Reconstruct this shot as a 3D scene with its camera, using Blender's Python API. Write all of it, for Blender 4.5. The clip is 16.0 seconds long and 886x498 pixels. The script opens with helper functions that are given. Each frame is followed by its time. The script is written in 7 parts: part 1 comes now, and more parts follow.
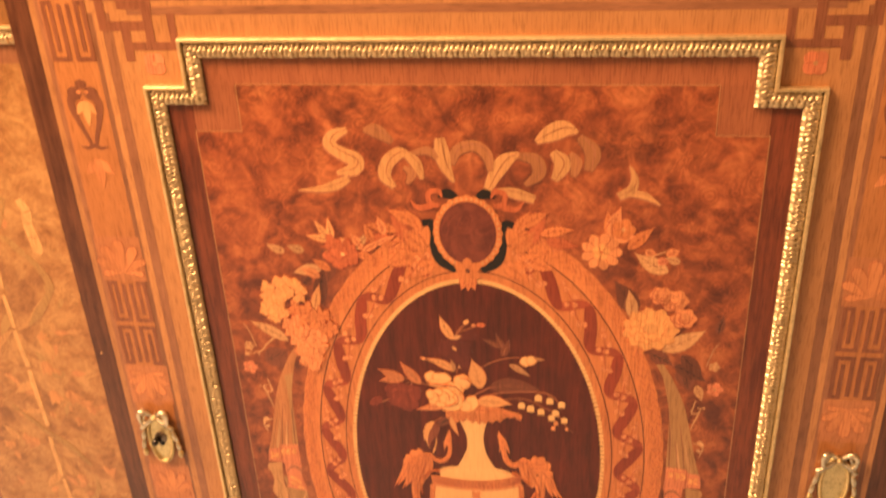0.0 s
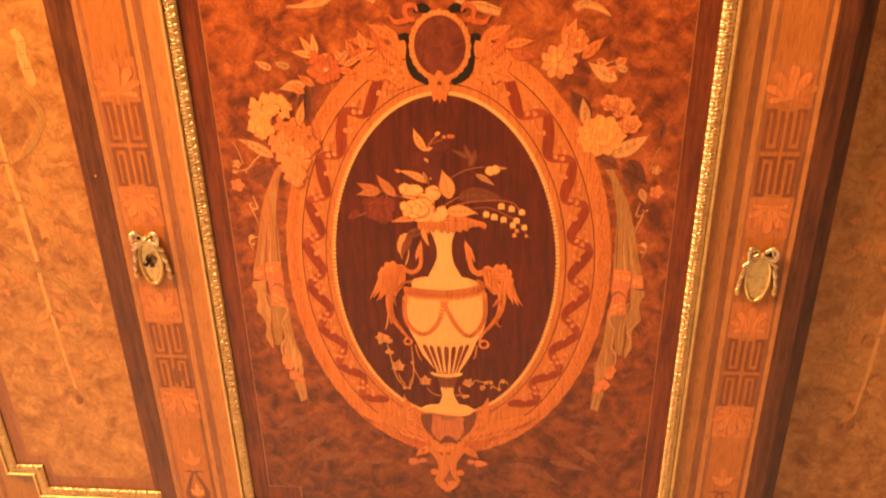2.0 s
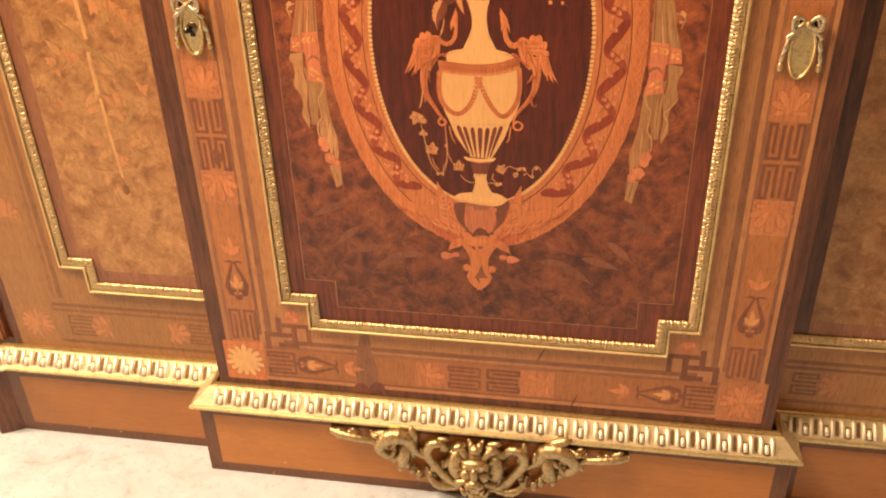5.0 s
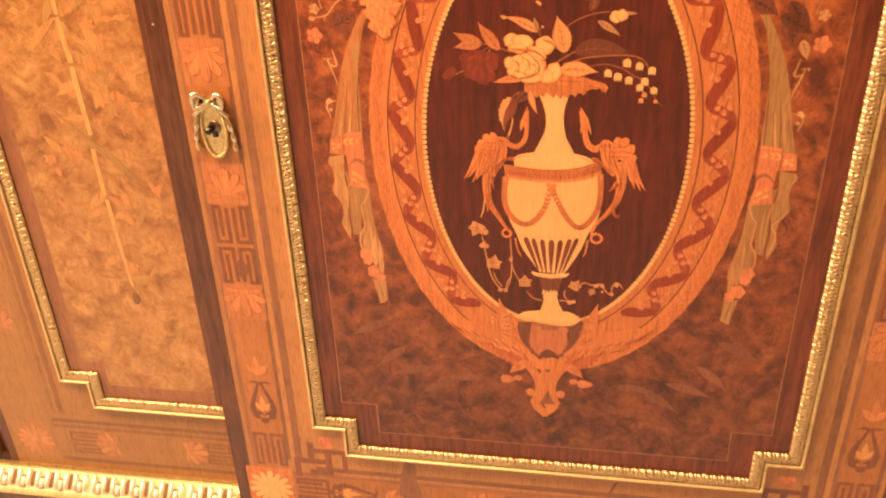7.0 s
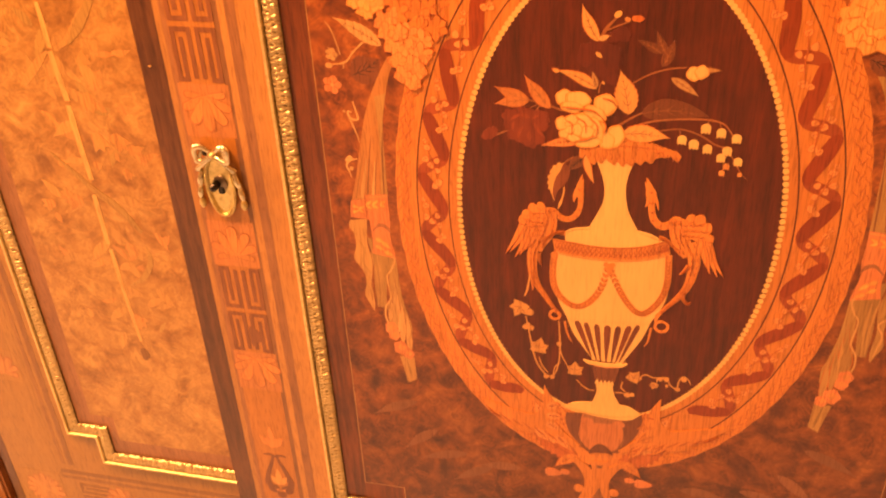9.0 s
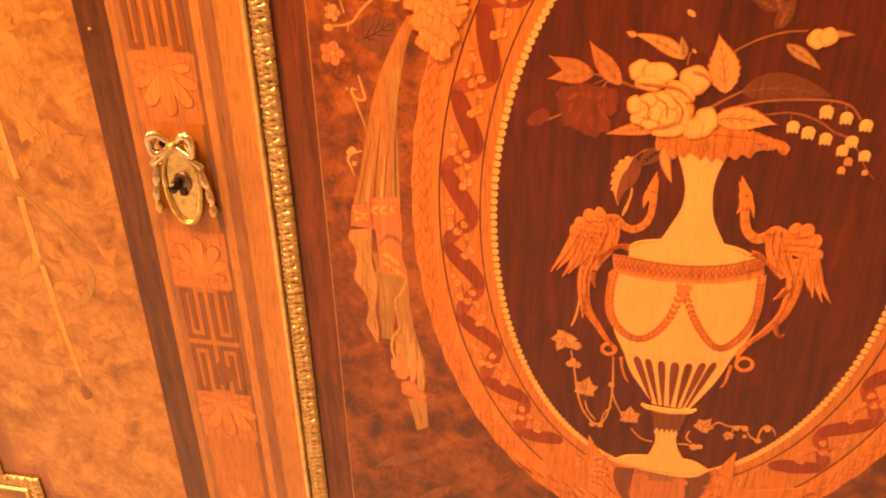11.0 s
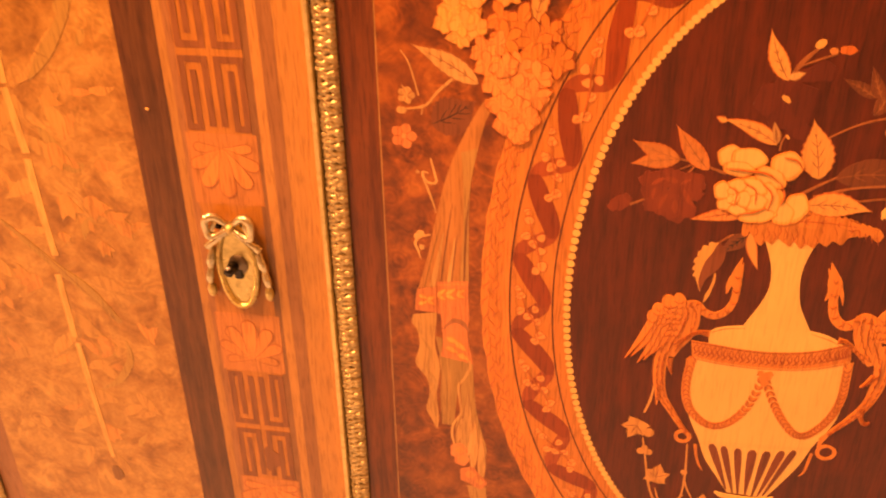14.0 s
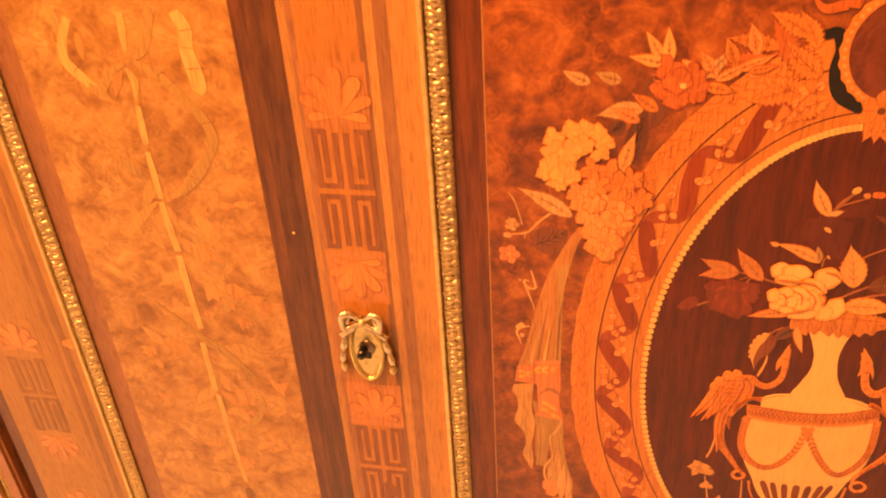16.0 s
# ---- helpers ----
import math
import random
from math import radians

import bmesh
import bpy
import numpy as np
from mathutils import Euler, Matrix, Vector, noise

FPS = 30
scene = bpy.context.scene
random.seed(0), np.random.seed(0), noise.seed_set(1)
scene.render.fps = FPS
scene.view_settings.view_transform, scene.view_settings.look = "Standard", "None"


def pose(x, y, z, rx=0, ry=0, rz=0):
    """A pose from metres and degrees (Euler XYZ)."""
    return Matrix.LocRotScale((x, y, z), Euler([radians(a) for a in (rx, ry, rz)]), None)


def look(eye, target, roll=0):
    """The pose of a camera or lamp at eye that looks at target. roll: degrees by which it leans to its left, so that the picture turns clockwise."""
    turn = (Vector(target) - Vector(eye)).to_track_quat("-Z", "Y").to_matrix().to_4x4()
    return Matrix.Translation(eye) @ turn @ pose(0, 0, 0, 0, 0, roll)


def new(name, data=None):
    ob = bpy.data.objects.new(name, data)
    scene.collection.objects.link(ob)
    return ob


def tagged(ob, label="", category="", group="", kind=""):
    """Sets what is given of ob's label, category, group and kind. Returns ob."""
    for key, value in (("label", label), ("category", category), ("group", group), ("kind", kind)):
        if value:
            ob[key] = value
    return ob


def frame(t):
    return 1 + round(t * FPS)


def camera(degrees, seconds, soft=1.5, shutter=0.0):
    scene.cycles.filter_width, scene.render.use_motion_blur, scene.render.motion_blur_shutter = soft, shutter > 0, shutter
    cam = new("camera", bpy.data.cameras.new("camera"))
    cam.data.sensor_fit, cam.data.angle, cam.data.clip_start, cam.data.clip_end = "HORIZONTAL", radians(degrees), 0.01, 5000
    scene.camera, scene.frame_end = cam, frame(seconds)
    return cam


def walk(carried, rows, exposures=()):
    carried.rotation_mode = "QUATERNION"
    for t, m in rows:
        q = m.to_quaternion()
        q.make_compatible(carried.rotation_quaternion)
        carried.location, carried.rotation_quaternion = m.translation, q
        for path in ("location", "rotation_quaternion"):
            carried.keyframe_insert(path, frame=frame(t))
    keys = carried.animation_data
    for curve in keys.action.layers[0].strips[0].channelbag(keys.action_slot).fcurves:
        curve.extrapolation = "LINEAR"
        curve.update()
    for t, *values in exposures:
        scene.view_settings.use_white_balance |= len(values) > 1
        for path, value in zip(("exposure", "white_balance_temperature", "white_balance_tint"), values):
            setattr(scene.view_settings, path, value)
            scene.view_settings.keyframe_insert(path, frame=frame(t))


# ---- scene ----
cam = camera(51.3, 16.0, soft=2.0, shutter=0.5)
PATH = [
    (0, (0.08, -0.611, 1.106), (-0.216, 1.141, 0.188), -2.8),
    (0.5, (0.084, -0.637, 1.094), (-0.222, 1.082, 0.12), -2.1),
    (1, (0.082, -0.661, 1.074), (-0.185, 1.078, 0.124), -1.4),
    (1.5, (0.061, -0.697, 1.047), (-0.158, 1.039, 0.077), -0.8),
    (2, (0.057, -0.748, 1.03), (-0.086, 0.987, 0.047), -1.1),
    (2.5, (0.068, -0.78, 1.02), (-0.082, 0.937, 0.006), -1.7),
    (3, (0.103, -0.833, 0.983), (-0.113, 0.868, -0.046), -1.9),
    (3.3, (0.128, -0.84, 0.962), (-0.14, 0.836, -0.097), -2.5),
    (3.5, (0.116, -0.859, 0.949), (-0.135, 0.82, -0.108), -2.0),
    (4, (0.11, -0.87, 0.926), (-0.17, 0.812, -0.118), -1.7),
    (4.2, (0.108, -0.868, 0.917), (-0.176, 0.802, -0.147), -1.7),
    (6.3, (0.068, -0.728, 0.842), (-0.245, 0.955, -0.191), -2.0),
    (6.5, (0.055, -0.713, 0.854), (-0.258, 0.974, -0.173), -2.1),
    (7, (0.024, -0.679, 0.89), (-0.277, 1.015, -0.131), -2.2),
    (7.5, (0.017, -0.645, 0.88), (-0.299, 1.047, -0.138), -2.4),
    (8, (0.022, -0.606, 0.883), (-0.35, 1.06, -0.161), -2.6),
    (8.5, (0.022, -0.576, 0.888), (-0.401, 1.066, -0.173), -3.3),
    (9, (0.025, -0.541, 0.895), (-0.421, 1.099, -0.158), -3.1),
    (9.2, (0.032, -0.526, 0.891), (-0.422, 1.104, -0.175), -3.3),
    (11.3, (-0.057, -0.424, 0.816), (-0.39, 1.249, -0.228), -1.2),
    (11.5, (-0.061, -0.421, 0.808), (-0.388, 1.255, -0.234), -1.2),
    (12, (-0.071, -0.413, 0.791), (-0.384, 1.278, -0.23), -1.0),
    (12.5, (-0.068, -0.403, 0.777), (-0.359, 1.305, -0.221), -1.0),
    (13, (-0.071, -0.398, 0.785), (-0.371, 1.345, -0.149), -0.9),
    (13.5, (-0.081, -0.396, 0.81), (-0.384, 1.345, -0.126), -0.9),
    (14, (-0.097, -0.408, 0.842), (-0.418, 1.303, -0.143), -1.0),
    (14.5, (-0.107, -0.423, 0.874), (-0.431, 1.267, -0.146), -1.3),
    (15, (-0.12, -0.434, 0.907), (-0.428, 1.222, -0.171), -2.1),
    (15.5, (-0.13, -0.432, 0.949), (-0.462, 1.193, -0.169), -3.1),
    (16, (-0.135, -0.447, 0.981), (-0.485, 1.169, -0.144), -3.8),
]
EXPOSURES = [
    (0.0, 0.04, 5900, 25), (1.0, 0.08, 7300, 34), (1.5, 0.22, 7600, 40), (2.0, 0.08, 8300, 49), (2.5, 0.06, 8700, 51), (3.5, 0.05, 5500, 24), (4.0, 0.12, 4900, 13), (4.2, 0.0, 5000, 11), (6.3, 0.15, 5200, 17), (7.0, 0.22, 6000, 26), (8.0, 0.14, 7600, 42), (9.0, 0.14, 9000, 50), (12.5, 0.06, 9800, 55), (16.0, 0.04, 9900, 57),
]
walk(cam, [(t, look(eye, target, roll)) for t, eye, target, roll in PATH], EXPOSURES)

# ---- light and world ----
world = bpy.data.worlds.new("world")
scene.world = world
world.use_nodes = True
world.node_tree.nodes["Background"].inputs[0].default_value = (1.0, 0.72, 0.45, 1)
world.node_tree.nodes["Background"].inputs[1].default_value = 0.05


def area_lamp(name, eye, target, size, watts, colour):
    d = bpy.data.lights.new(name, "AREA")
    d.energy, d.color, d.shape, d.size = watts, colour, "DISK", size
    ob = new(name, d)
    ob.matrix_world = look(eye, target)
    return ob


WARM = (1.0, 0.56, 0.23)
area_lamp("ceiling_lamp", (-0.72, -0.5, 1.95), (-0.05, 0, 0.6), 0.5, 52, WARM)
area_lamp("wall_lamp", (-2.5, -0.44, 1.95), (0, 0, 0.6), 0.5, 125, WARM)


# ---- materials ----
def nodes_of(m):
    m.use_nodes = True
    nt = m.node_tree
    return nt, nt.nodes, nt.links, nt.nodes["Principled BSDF"]


def mapped(nt, scale, rot=(0, 0, 0)):
    tc = nt.nodes.new("ShaderNodeTexCoord")
    mp = nt.nodes.new("ShaderNodeMapping")
    mp.inputs["Scale"].default_value = scale
    mp.inputs["Rotation"].default_value = rot
    nt.links.new(tc.outputs["Object"], mp.inputs["Vector"])
    return mp.outputs["Vector"]


def noise_node(nt, vec, scale, detail=4, rough=0.6, dist=0.0):
    n = nt.nodes.new("ShaderNodeTexNoise")
    n.inputs["Scale"].default_value = scale
    n.inputs["Detail"].default_value = detail
    n.inputs["Roughness"].default_value = rough
    n.inputs["Distortion"].default_value = dist
    nt.links.new(vec, n.inputs["Vector"])
    return n.outputs["Fac"]


def ramp(nt, fac, stops):
    r = nt.nodes.new("ShaderNodeValToRGB")
    el = r.color_ramp.elements
    while len(el) < len(stops):
        el.new(0.5)
    for e, (p, c) in zip(el, stops):
        e.position, e.color = p, (*c, 1)
    nt.links.new(fac, r.inputs["Fac"])
    return r.outputs["Color"]


def mixed(nt, a, b, fac, mode="MIX"):
    x = nt.nodes.new("ShaderNodeMix")
    x.data_type, x.blend_type = "RGBA", mode
    if isinstance(fac, float):
        x.inputs[0].default_value = fac
    else:
        nt.links.new(fac, x.inputs[0])
    nt.links.new(a, x.inputs[6])
    nt.links.new(b, x.inputs[7])
    return x.outputs[2]


def wood(name, light, dark, across=False, rough=0.3, vary=0.25, fine=900, contrast=0.2, coat=0.18, pore=0.5, gloss=0.42):
    """Straight-grained veneer under old French polish; the grain runs up, or across."""
    m = bpy.data.materials.new(name)
    nt, nodes, links, bsdf = nodes_of(m)
    long = (0.075, 1, 1) if across else (1, 1, 0.075)
    v = mapped(nt, long)
    g1 = noise_node(nt, v, fine * 0.18, 5, 0.65, 0.4)
    g2 = noise_node(nt, v, fine, 2, 0.6)
    big = noise_node(nt, mapped(nt, (1, 1, 1)), 22, 4, 0.6)
    c = ramp(nt, g1, [(0.5 - contrast, dark), (0.5 + contrast, light)])
    mid = tuple((a + b) / 2 for a, b in zip(light, dark))
    c2 = ramp(nt, big, [(0.32, dark), (0.55, mid), (0.72, light)])
    c = mixed(nt, c, c2, 0.42)
    pores = ramp(nt, g2, [(0.35, (0.42, 0.36, 0.32)), (0.5, (1, 1, 1))])
    c = mixed(nt, c, pores, pore, "MULTIPLY")
    info = nodes.new("ShaderNodeObjectInfo")
    hsv = nodes.new("ShaderNodeHueSaturation")
    mr = nodes.new("ShaderNodeMapRange")
    mr.inputs[3].default_value, mr.inputs[4].default_value = 1 - vary * 0.6, 1 + vary * 0.6
    links.new(info.outputs["Random"], mr.inputs[0])
    links.new(mr.outputs[0], hsv.inputs["Value"])
    links.new(c, hsv.inputs["Color"])
    links.new(hsv.outputs[0], bsdf.inputs["Base Color"])
    rr = nodes.new("ShaderNodeMapRange")
    rr.inputs[3].default_value, rr.inputs[4].default_value = rough - 0.06, rough + 0.14
    links.new(big, rr.inputs[0])
    links.new(rr.outputs[0], bsdf.inputs["Roughness"])
    bsdf.inputs["Specular IOR Level"].default_value = gloss
    bsdf.inputs["Coat Weight"].default_value = coat
    bsdf.inputs["Coat Roughness"].default_value = 0.16
    bp = nodes.new("ShaderNodeBump")
    bp.inputs["Strength"].default_value, bp.inputs["Distance"].default_value = 0.12, 0.0004
    links.new(g2, bp.inputs["Height"])
    links.new(bp.outputs[0], bsdf.inputs["Normal"])
    return m


def burl(name, stops, scale=60, rough=0.28, eye=0.35, swirl=1.6, coat=0.25, tones=(), curly=0.6):
    """Burr veneer: clouded, swirling figure at two scales with small eyes."""
    m = bpy.data.materials.new(name)
    nt, nodes, links, bsdf = nodes_of(m)
    v = mapped(nt, (1.1, 1, 1.05))
    f1 = noise_node(nt, v, scale, 5, 0.6, swirl)
    f2 = noise_node(nt, v, scale * 0.3, 4, 0.6, 1.4)
    f3 = noise_node(nt, v, scale * 4.5, 3, 0.6, 1.0)
    warp = nodes.new("ShaderNodeTexNoise")
    warp.inputs["Scale"].default_value, warp.inputs["Detail"].default_value = scale * 0.9, 3
    links.new(v, warp.inputs["Vector"])
    add = nodes.new("ShaderNodeVectorMath")
    add.operation = "MULTIPLY_ADD"
    add.inputs[1].default_value = (0.007, 0.007, 0.007)
    links.new(warp.outputs["Color"], add.inputs[0])
    links.new(v, add.inputs[2])
    vo = nodes.new("ShaderNodeTexVoronoi")
    vo.inputs["Scale"].default_value = scale * 0.95
    flat, face = nodes.new("ShaderNodeSeparateXYZ"), nodes.new("ShaderNodeCombineXYZ")
    links.new(add.outputs[0], flat.inputs[0])
    links.new(flat.outputs[0], face.inputs[0])
    links.new(flat.outputs[2], face.inputs[1])
    vo.voronoi_dimensions = "2D"
    links.new(face.outputs[0], vo.inputs["Vector"])
    eyes = ramp(nt, vo.outputs["Distance"], [(0.05, (0.6, 0.5, 0.45)), (0.14, (1.05, 1.0, 1)), (0.22, (0.5, 0.42, 0.38)), (0.29, (1.06, 1.04, 1)), (0.38, (0.72, 0.66, 0.62)), (0.48, (1, 1, 1))])
    mth = nodes.new("ShaderNodeMath")
    mth.operation = "MULTIPLY_ADD"
    mth.inputs[1].default_value = 0.55
    links.new(f1, mth.inputs[0])
    m2 = nodes.new("ShaderNodeMath")
    m2.operation = "MULTIPLY"
    m2.inputs[1].default_value = 0.45
    links.new(f2, m2.inputs[0])
    links.new(m2.outputs[0], mth.inputs[2])
    c = ramp(nt, mth.outputs[0], stops)
    some = ramp(nt, vo.outputs["Color"], [(0.42, (0, 0, 0)), (0.6, (eye, eye, eye))])
    c = mixed(nt, c, eyes, some, "MULTIPLY")
    curl = nodes.new("ShaderNodeMath")
    curl.operation = "MULTIPLY"
    curl.inputs[1].default_value = 62.0
    links.new(noise_node(nt, v, scale * 0.62, 2, 0.5, 0.9), curl.inputs[0])
    wave = nodes.new("ShaderNodeMath")
    wave.operation = "SINE"
    links.new(curl.outputs[0], wave.inputs[0])
    lines = ramp(nt, wave.outputs[0], [(0.0, (0.55, 0.5, 0.46)), (0.35, (0.9, 0.88, 0.86)), (0.9, (1.08, 1.06, 1.04))])
    patchy = ramp(nt, noise_node(nt, v, scale * 0.5, 2, 0.5), [(0.4, (0.05, 0.05, 0.05)), (0.62, (curly, curly, curly))])
    c = mixed(nt, c, lines, patchy, "MULTIPLY")
    fl = ramp(nt, f3, [(0.3, (0.6, 0.55, 0.5)), (0.6, (1.05, 1.05, 1.05))])
    c = mixed(nt, c, fl, 0.45, "MULTIPLY")
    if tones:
        # multiplies by a noise-warped ramp over height: darker towards the bottom, paler at the top
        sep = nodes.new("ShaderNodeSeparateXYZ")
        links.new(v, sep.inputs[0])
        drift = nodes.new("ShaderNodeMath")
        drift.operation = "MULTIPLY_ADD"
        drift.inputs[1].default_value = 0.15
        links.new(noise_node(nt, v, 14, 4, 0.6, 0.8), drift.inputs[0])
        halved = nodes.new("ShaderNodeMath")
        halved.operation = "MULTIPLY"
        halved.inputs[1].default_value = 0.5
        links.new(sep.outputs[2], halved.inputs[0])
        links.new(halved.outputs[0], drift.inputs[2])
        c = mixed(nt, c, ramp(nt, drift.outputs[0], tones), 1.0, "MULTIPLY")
    links.new(c, bsdf.inputs["Base Color"])
    bsdf.inputs["Roughness"].default_value = rough
    bsdf.inputs["Specular IOR Level"].default_value = 0.42
    bsdf.inputs["Coat Weight"].default_value = coat
    bsdf.inputs["Coat Roughness"].default_value = 0.16
    bp = nodes.new("ShaderNodeBump")
    bp.inputs["Strength"].default_value, bp.inputs["Distance"].default_value = 0.1, 0.0005
    links.new(f2, bp.inputs["Height"])
    links.new(bp.outputs[0], bsdf.inputs["Normal"])
    return m


def gilt(name, colour, dirt=(0.16, 0.1, 0.03), rough=0.3, scale=260):
    """Old gilt bronze, rubbed bright on the heights, dull in the hollows."""
    m = bpy.data.materials.new(name)
    nt, nodes, links, bsdf = nodes_of(m)
    v = mapped(nt, (1, 1, 1))
    a = noise_node(nt, v, scale, 4, 0.6)
    b = noise_node(nt, v, 45, 3, 0.5)
    c = ramp(nt, a, [(0.3, dirt), (0.52, colour)])
    c2 = ramp(nt, b, [(0.3, tuple(0.7 * k for k in colour)), (0.6, colour)])
    c = mixed(nt, c, c2, 0.5)
    links.new(c, bsdf.inputs["Base Color"])
    bsdf.inputs["Metallic"].default_value = 0.9
    rr = nodes.new("ShaderNodeMapRange")
    rr.inputs[3].default_value, rr.inputs[4].default_value = rough + 0.2, rough - 0.05
    links.new(a, rr.inputs[0])
    links.new(rr.outputs[0], bsdf.inputs["Roughness"])
    bp = nodes.new("ShaderNodeBump")
    bp.inputs["Strength"].default_value, bp.inputs["Distance"].default_value = 0.25, 0.0006
    links.new(a, bp.inputs["Height"])
    links.new(bp.outputs[0], bsdf.inputs["Normal"])
    return m


def plaster(name, colour, rough=0.8, scale=8):
    m = bpy.data.materials.new(name)
    nt, nodes, links, bsdf = nodes_of(m)
    a = noise_node(nt, mapped(nt, (1, 1, 1)), scale, 6, 0.6)
    c = ramp(nt, a, [(0.3, tuple(k * 0.86 for k in colour)), (0.7, colour)])
    links.new(c, bsdf.inputs["Base Color"])
    bsdf.inputs["Roughness"].default_value = rough
    return m


def marble(name):
    m = bpy.data.materials.new(name)
    nt, nodes, links, bsdf = nodes_of(m)
    v = mapped(nt, (1, 1, 1))
    a = noise_node(nt, v, 14, 7, 0.65, 1.2)
    b = noise_node(nt, v, 90, 4, 0.7, 0.3)
    c = ramp(nt, a, [(0.3, (0.36, 0.43, 0.54)), (0.45, (0.48, 0.57, 0.72)), (0.7, (0.56, 0.66, 0.84))])
    s = ramp(nt, b, [(0.33, (0.72, 0.68, 0.62)), (0.46, (1, 1, 1))])
    c = mixed(nt, c, s, 0.6, "MULTIPLY")
    pits = nodes.new("ShaderNodeTexVoronoi")
    pits.inputs["Scale"].default_value = 8.0
    links.new(v, pits.inputs["Vector"])
    hole = ramp(nt, pits.outputs["Distance"], [(0.1, (0.42, 0.4, 0.38)), (0.2, (0.8, 0.79, 0.78)), (0.26, (1, 1, 1))])
    c = mixed(nt, c, hole, 1.0, "MULTIPLY")
    links.new(c, bsdf.inputs["Base Color"])
    bsdf.inputs["Roughness"].default_value = 0.45
    return m


def plain_metal(name, colour, rough):
    m = bpy.data.materials.new(name)
    nt, nodes, links, bsdf = nodes_of(m)
    bsdf.inputs["Base Color"].default_value = (*colour, 1)
    bsdf.inputs["Metallic"].default_value = 1.0
    bsdf.inputs["Roughness"].default_value = rough
    return m


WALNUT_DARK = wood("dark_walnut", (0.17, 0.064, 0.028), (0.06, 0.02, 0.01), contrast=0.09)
WALNUT_BROWN = wood("brown_walnut", (0.34, 0.155, 0.07), (0.2, 0.085, 0.038))
WALNUT_ACROSS = wood("brown_walnut_across", (0.34, 0.155, 0.07), (0.2, 0.085, 0.038), across=True)
HONEY = wood("honey_satinwood", (0.52, 0.26, 0.09), (0.39, 0.18, 0.06))
HONEY_ACROSS = wood("honey_satinwood_across", (0.52, 0.25, 0.09), (0.39, 0.17, 0.06), across=True)
FIELD = wood("stile_field", (0.45, 0.195, 0.056), (0.33, 0.13, 0.037))
ORANGE = wood("orange_satinwood", (0.66, 0.25, 0.072), (0.5, 0.165, 0.043), vary=0.16)
ORANGE_DEEP = wood("deep_orange_wood", (0.58, 0.17, 0.055), (0.42, 0.105, 0.032), vary=0.2)
ROSE = wood("pink_tulipwood", (0.66, 0.25, 0.11), (0.52, 0.165, 0.065), vary=0.3)
CREAM = wood("pale_boxwood", (0.8, 0.51, 0.2), (0.66, 0.38, 0.135), vary=0.12, contrast=0.45, pore=0.2)
TAN = wood("tan_maple", (0.62, 0.36, 0.15), (0.45, 0.23, 0.085), vary=0.3)
YELLOW = wood("yellow_box", (0.76, 0.4, 0.125), (0.64, 0.3, 0.09), vary=0.2)
PALE_TAN = wood("pale_tan_maple", (0.68, 0.42, 0.17), (0.54, 0.3, 0.115), vary=0.2)
GREEN = wood("green_stained_wood", (0.4, 0.225, 0.08), (0.28, 0.145, 0.052), vary=0.4)
RUSSET = wood("russet_amaranth", (0.3, 0.055, 0.018), (0.2, 0.033, 0.011), vary=0.2)
BROWN_LEAF = wood("brown_shaded_wood", (0.2, 0.065, 0.03), (0.12, 0.036, 0.018), vary=0.4)
ROSEWOOD = wood("dark_rosewood", (0.128, 0.0215, 0.0098), (0.042, 0.008, 0.0045), rough=0.36, contrast=0.14, coat=0.12, gloss=0.4, fine=1000)
EBONY = wood("ebony", (0.012, 0.009, 0.008), (0.006, 0.005, 0.005))
ORANGE_FIELD = wood("orange_field", (0.53, 0.225, 0.082), (0.42, 0.165, 0.058))
DARK_PETAL = wood("dark_petal", (0.23, 0.046, 0.02), (0.15, 0.028, 0.013), vary=0.3)
VEIN = wood("leaf_vein_wood", (0.34, 0.13, 0.05), (0.25, 0.09, 0.035))
RIBBON_BACK = wood("ribbon_reverse", (0.37, 0.082, 0.03), (0.27, 0.055, 0.021), vary=0.2)
BIRD = wood("bird_orange", (0.74, 0.275, 0.078), (0.6, 0.2, 0.054), vary=0.12)
PALE_ORANGE = wood("pale_orange_wood", (0.72, 0.31, 0.11), (0.6, 0.235, 0.08))
DRAPE = wood("olive_tan_wood", (0.5, 0.27, 0.1), (0.36, 0.185, 0.068), vary=0.3)
HEAD_BAND = wood("head_banding", (0.36, 0.13, 0.048), (0.24, 0.078, 0.032))
PETAL = wood("petal_wood", (0.6, 0.255, 0.086), (0.5, 0.195, 0.064))
PETAL_EDGE = wood("petal_edge", (0.4, 0.135, 0.048), (0.31, 0.1, 0.036))
PINK_SHIELD = wood("pink_shield", (0.56, 0.205, 0.085), (0.45, 0.145, 0.058), vary=0.1)
SHIELD = wood("shield_wood", (0.4, 0.16, 0.075), (0.28, 0.105, 0.05))
WALNUT_FRET = wood("fret_walnut", (0.27, 0.105, 0.045), (0.17, 0.062, 0.03))
LAUREL_DARK = wood("laurel_groove", (0.4, 0.095, 0.03), (0.3, 0.068, 0.022))
LAUREL = wood("laurel_line", (0.53, 0.15, 0.048), (0.43, 0.112, 0.036))
CUT = wood("engraved_line", (0.13, 0.036, 0.014), (0.09, 0.022, 0.01))
WING_PINK = wood("faint_tulipwood", (0.54, 0.27, 0.089), (0.43, 0.2, 0.064), vary=0.2)
WING_ROSE = wood("faint_rose", (0.52, 0.255, 0.089), (0.42, 0.19, 0.065), vary=0.2)
STAFF = wood("faint_olive", (0.42, 0.255, 0.086), (0.33, 0.195, 0.062), vary=0.15)
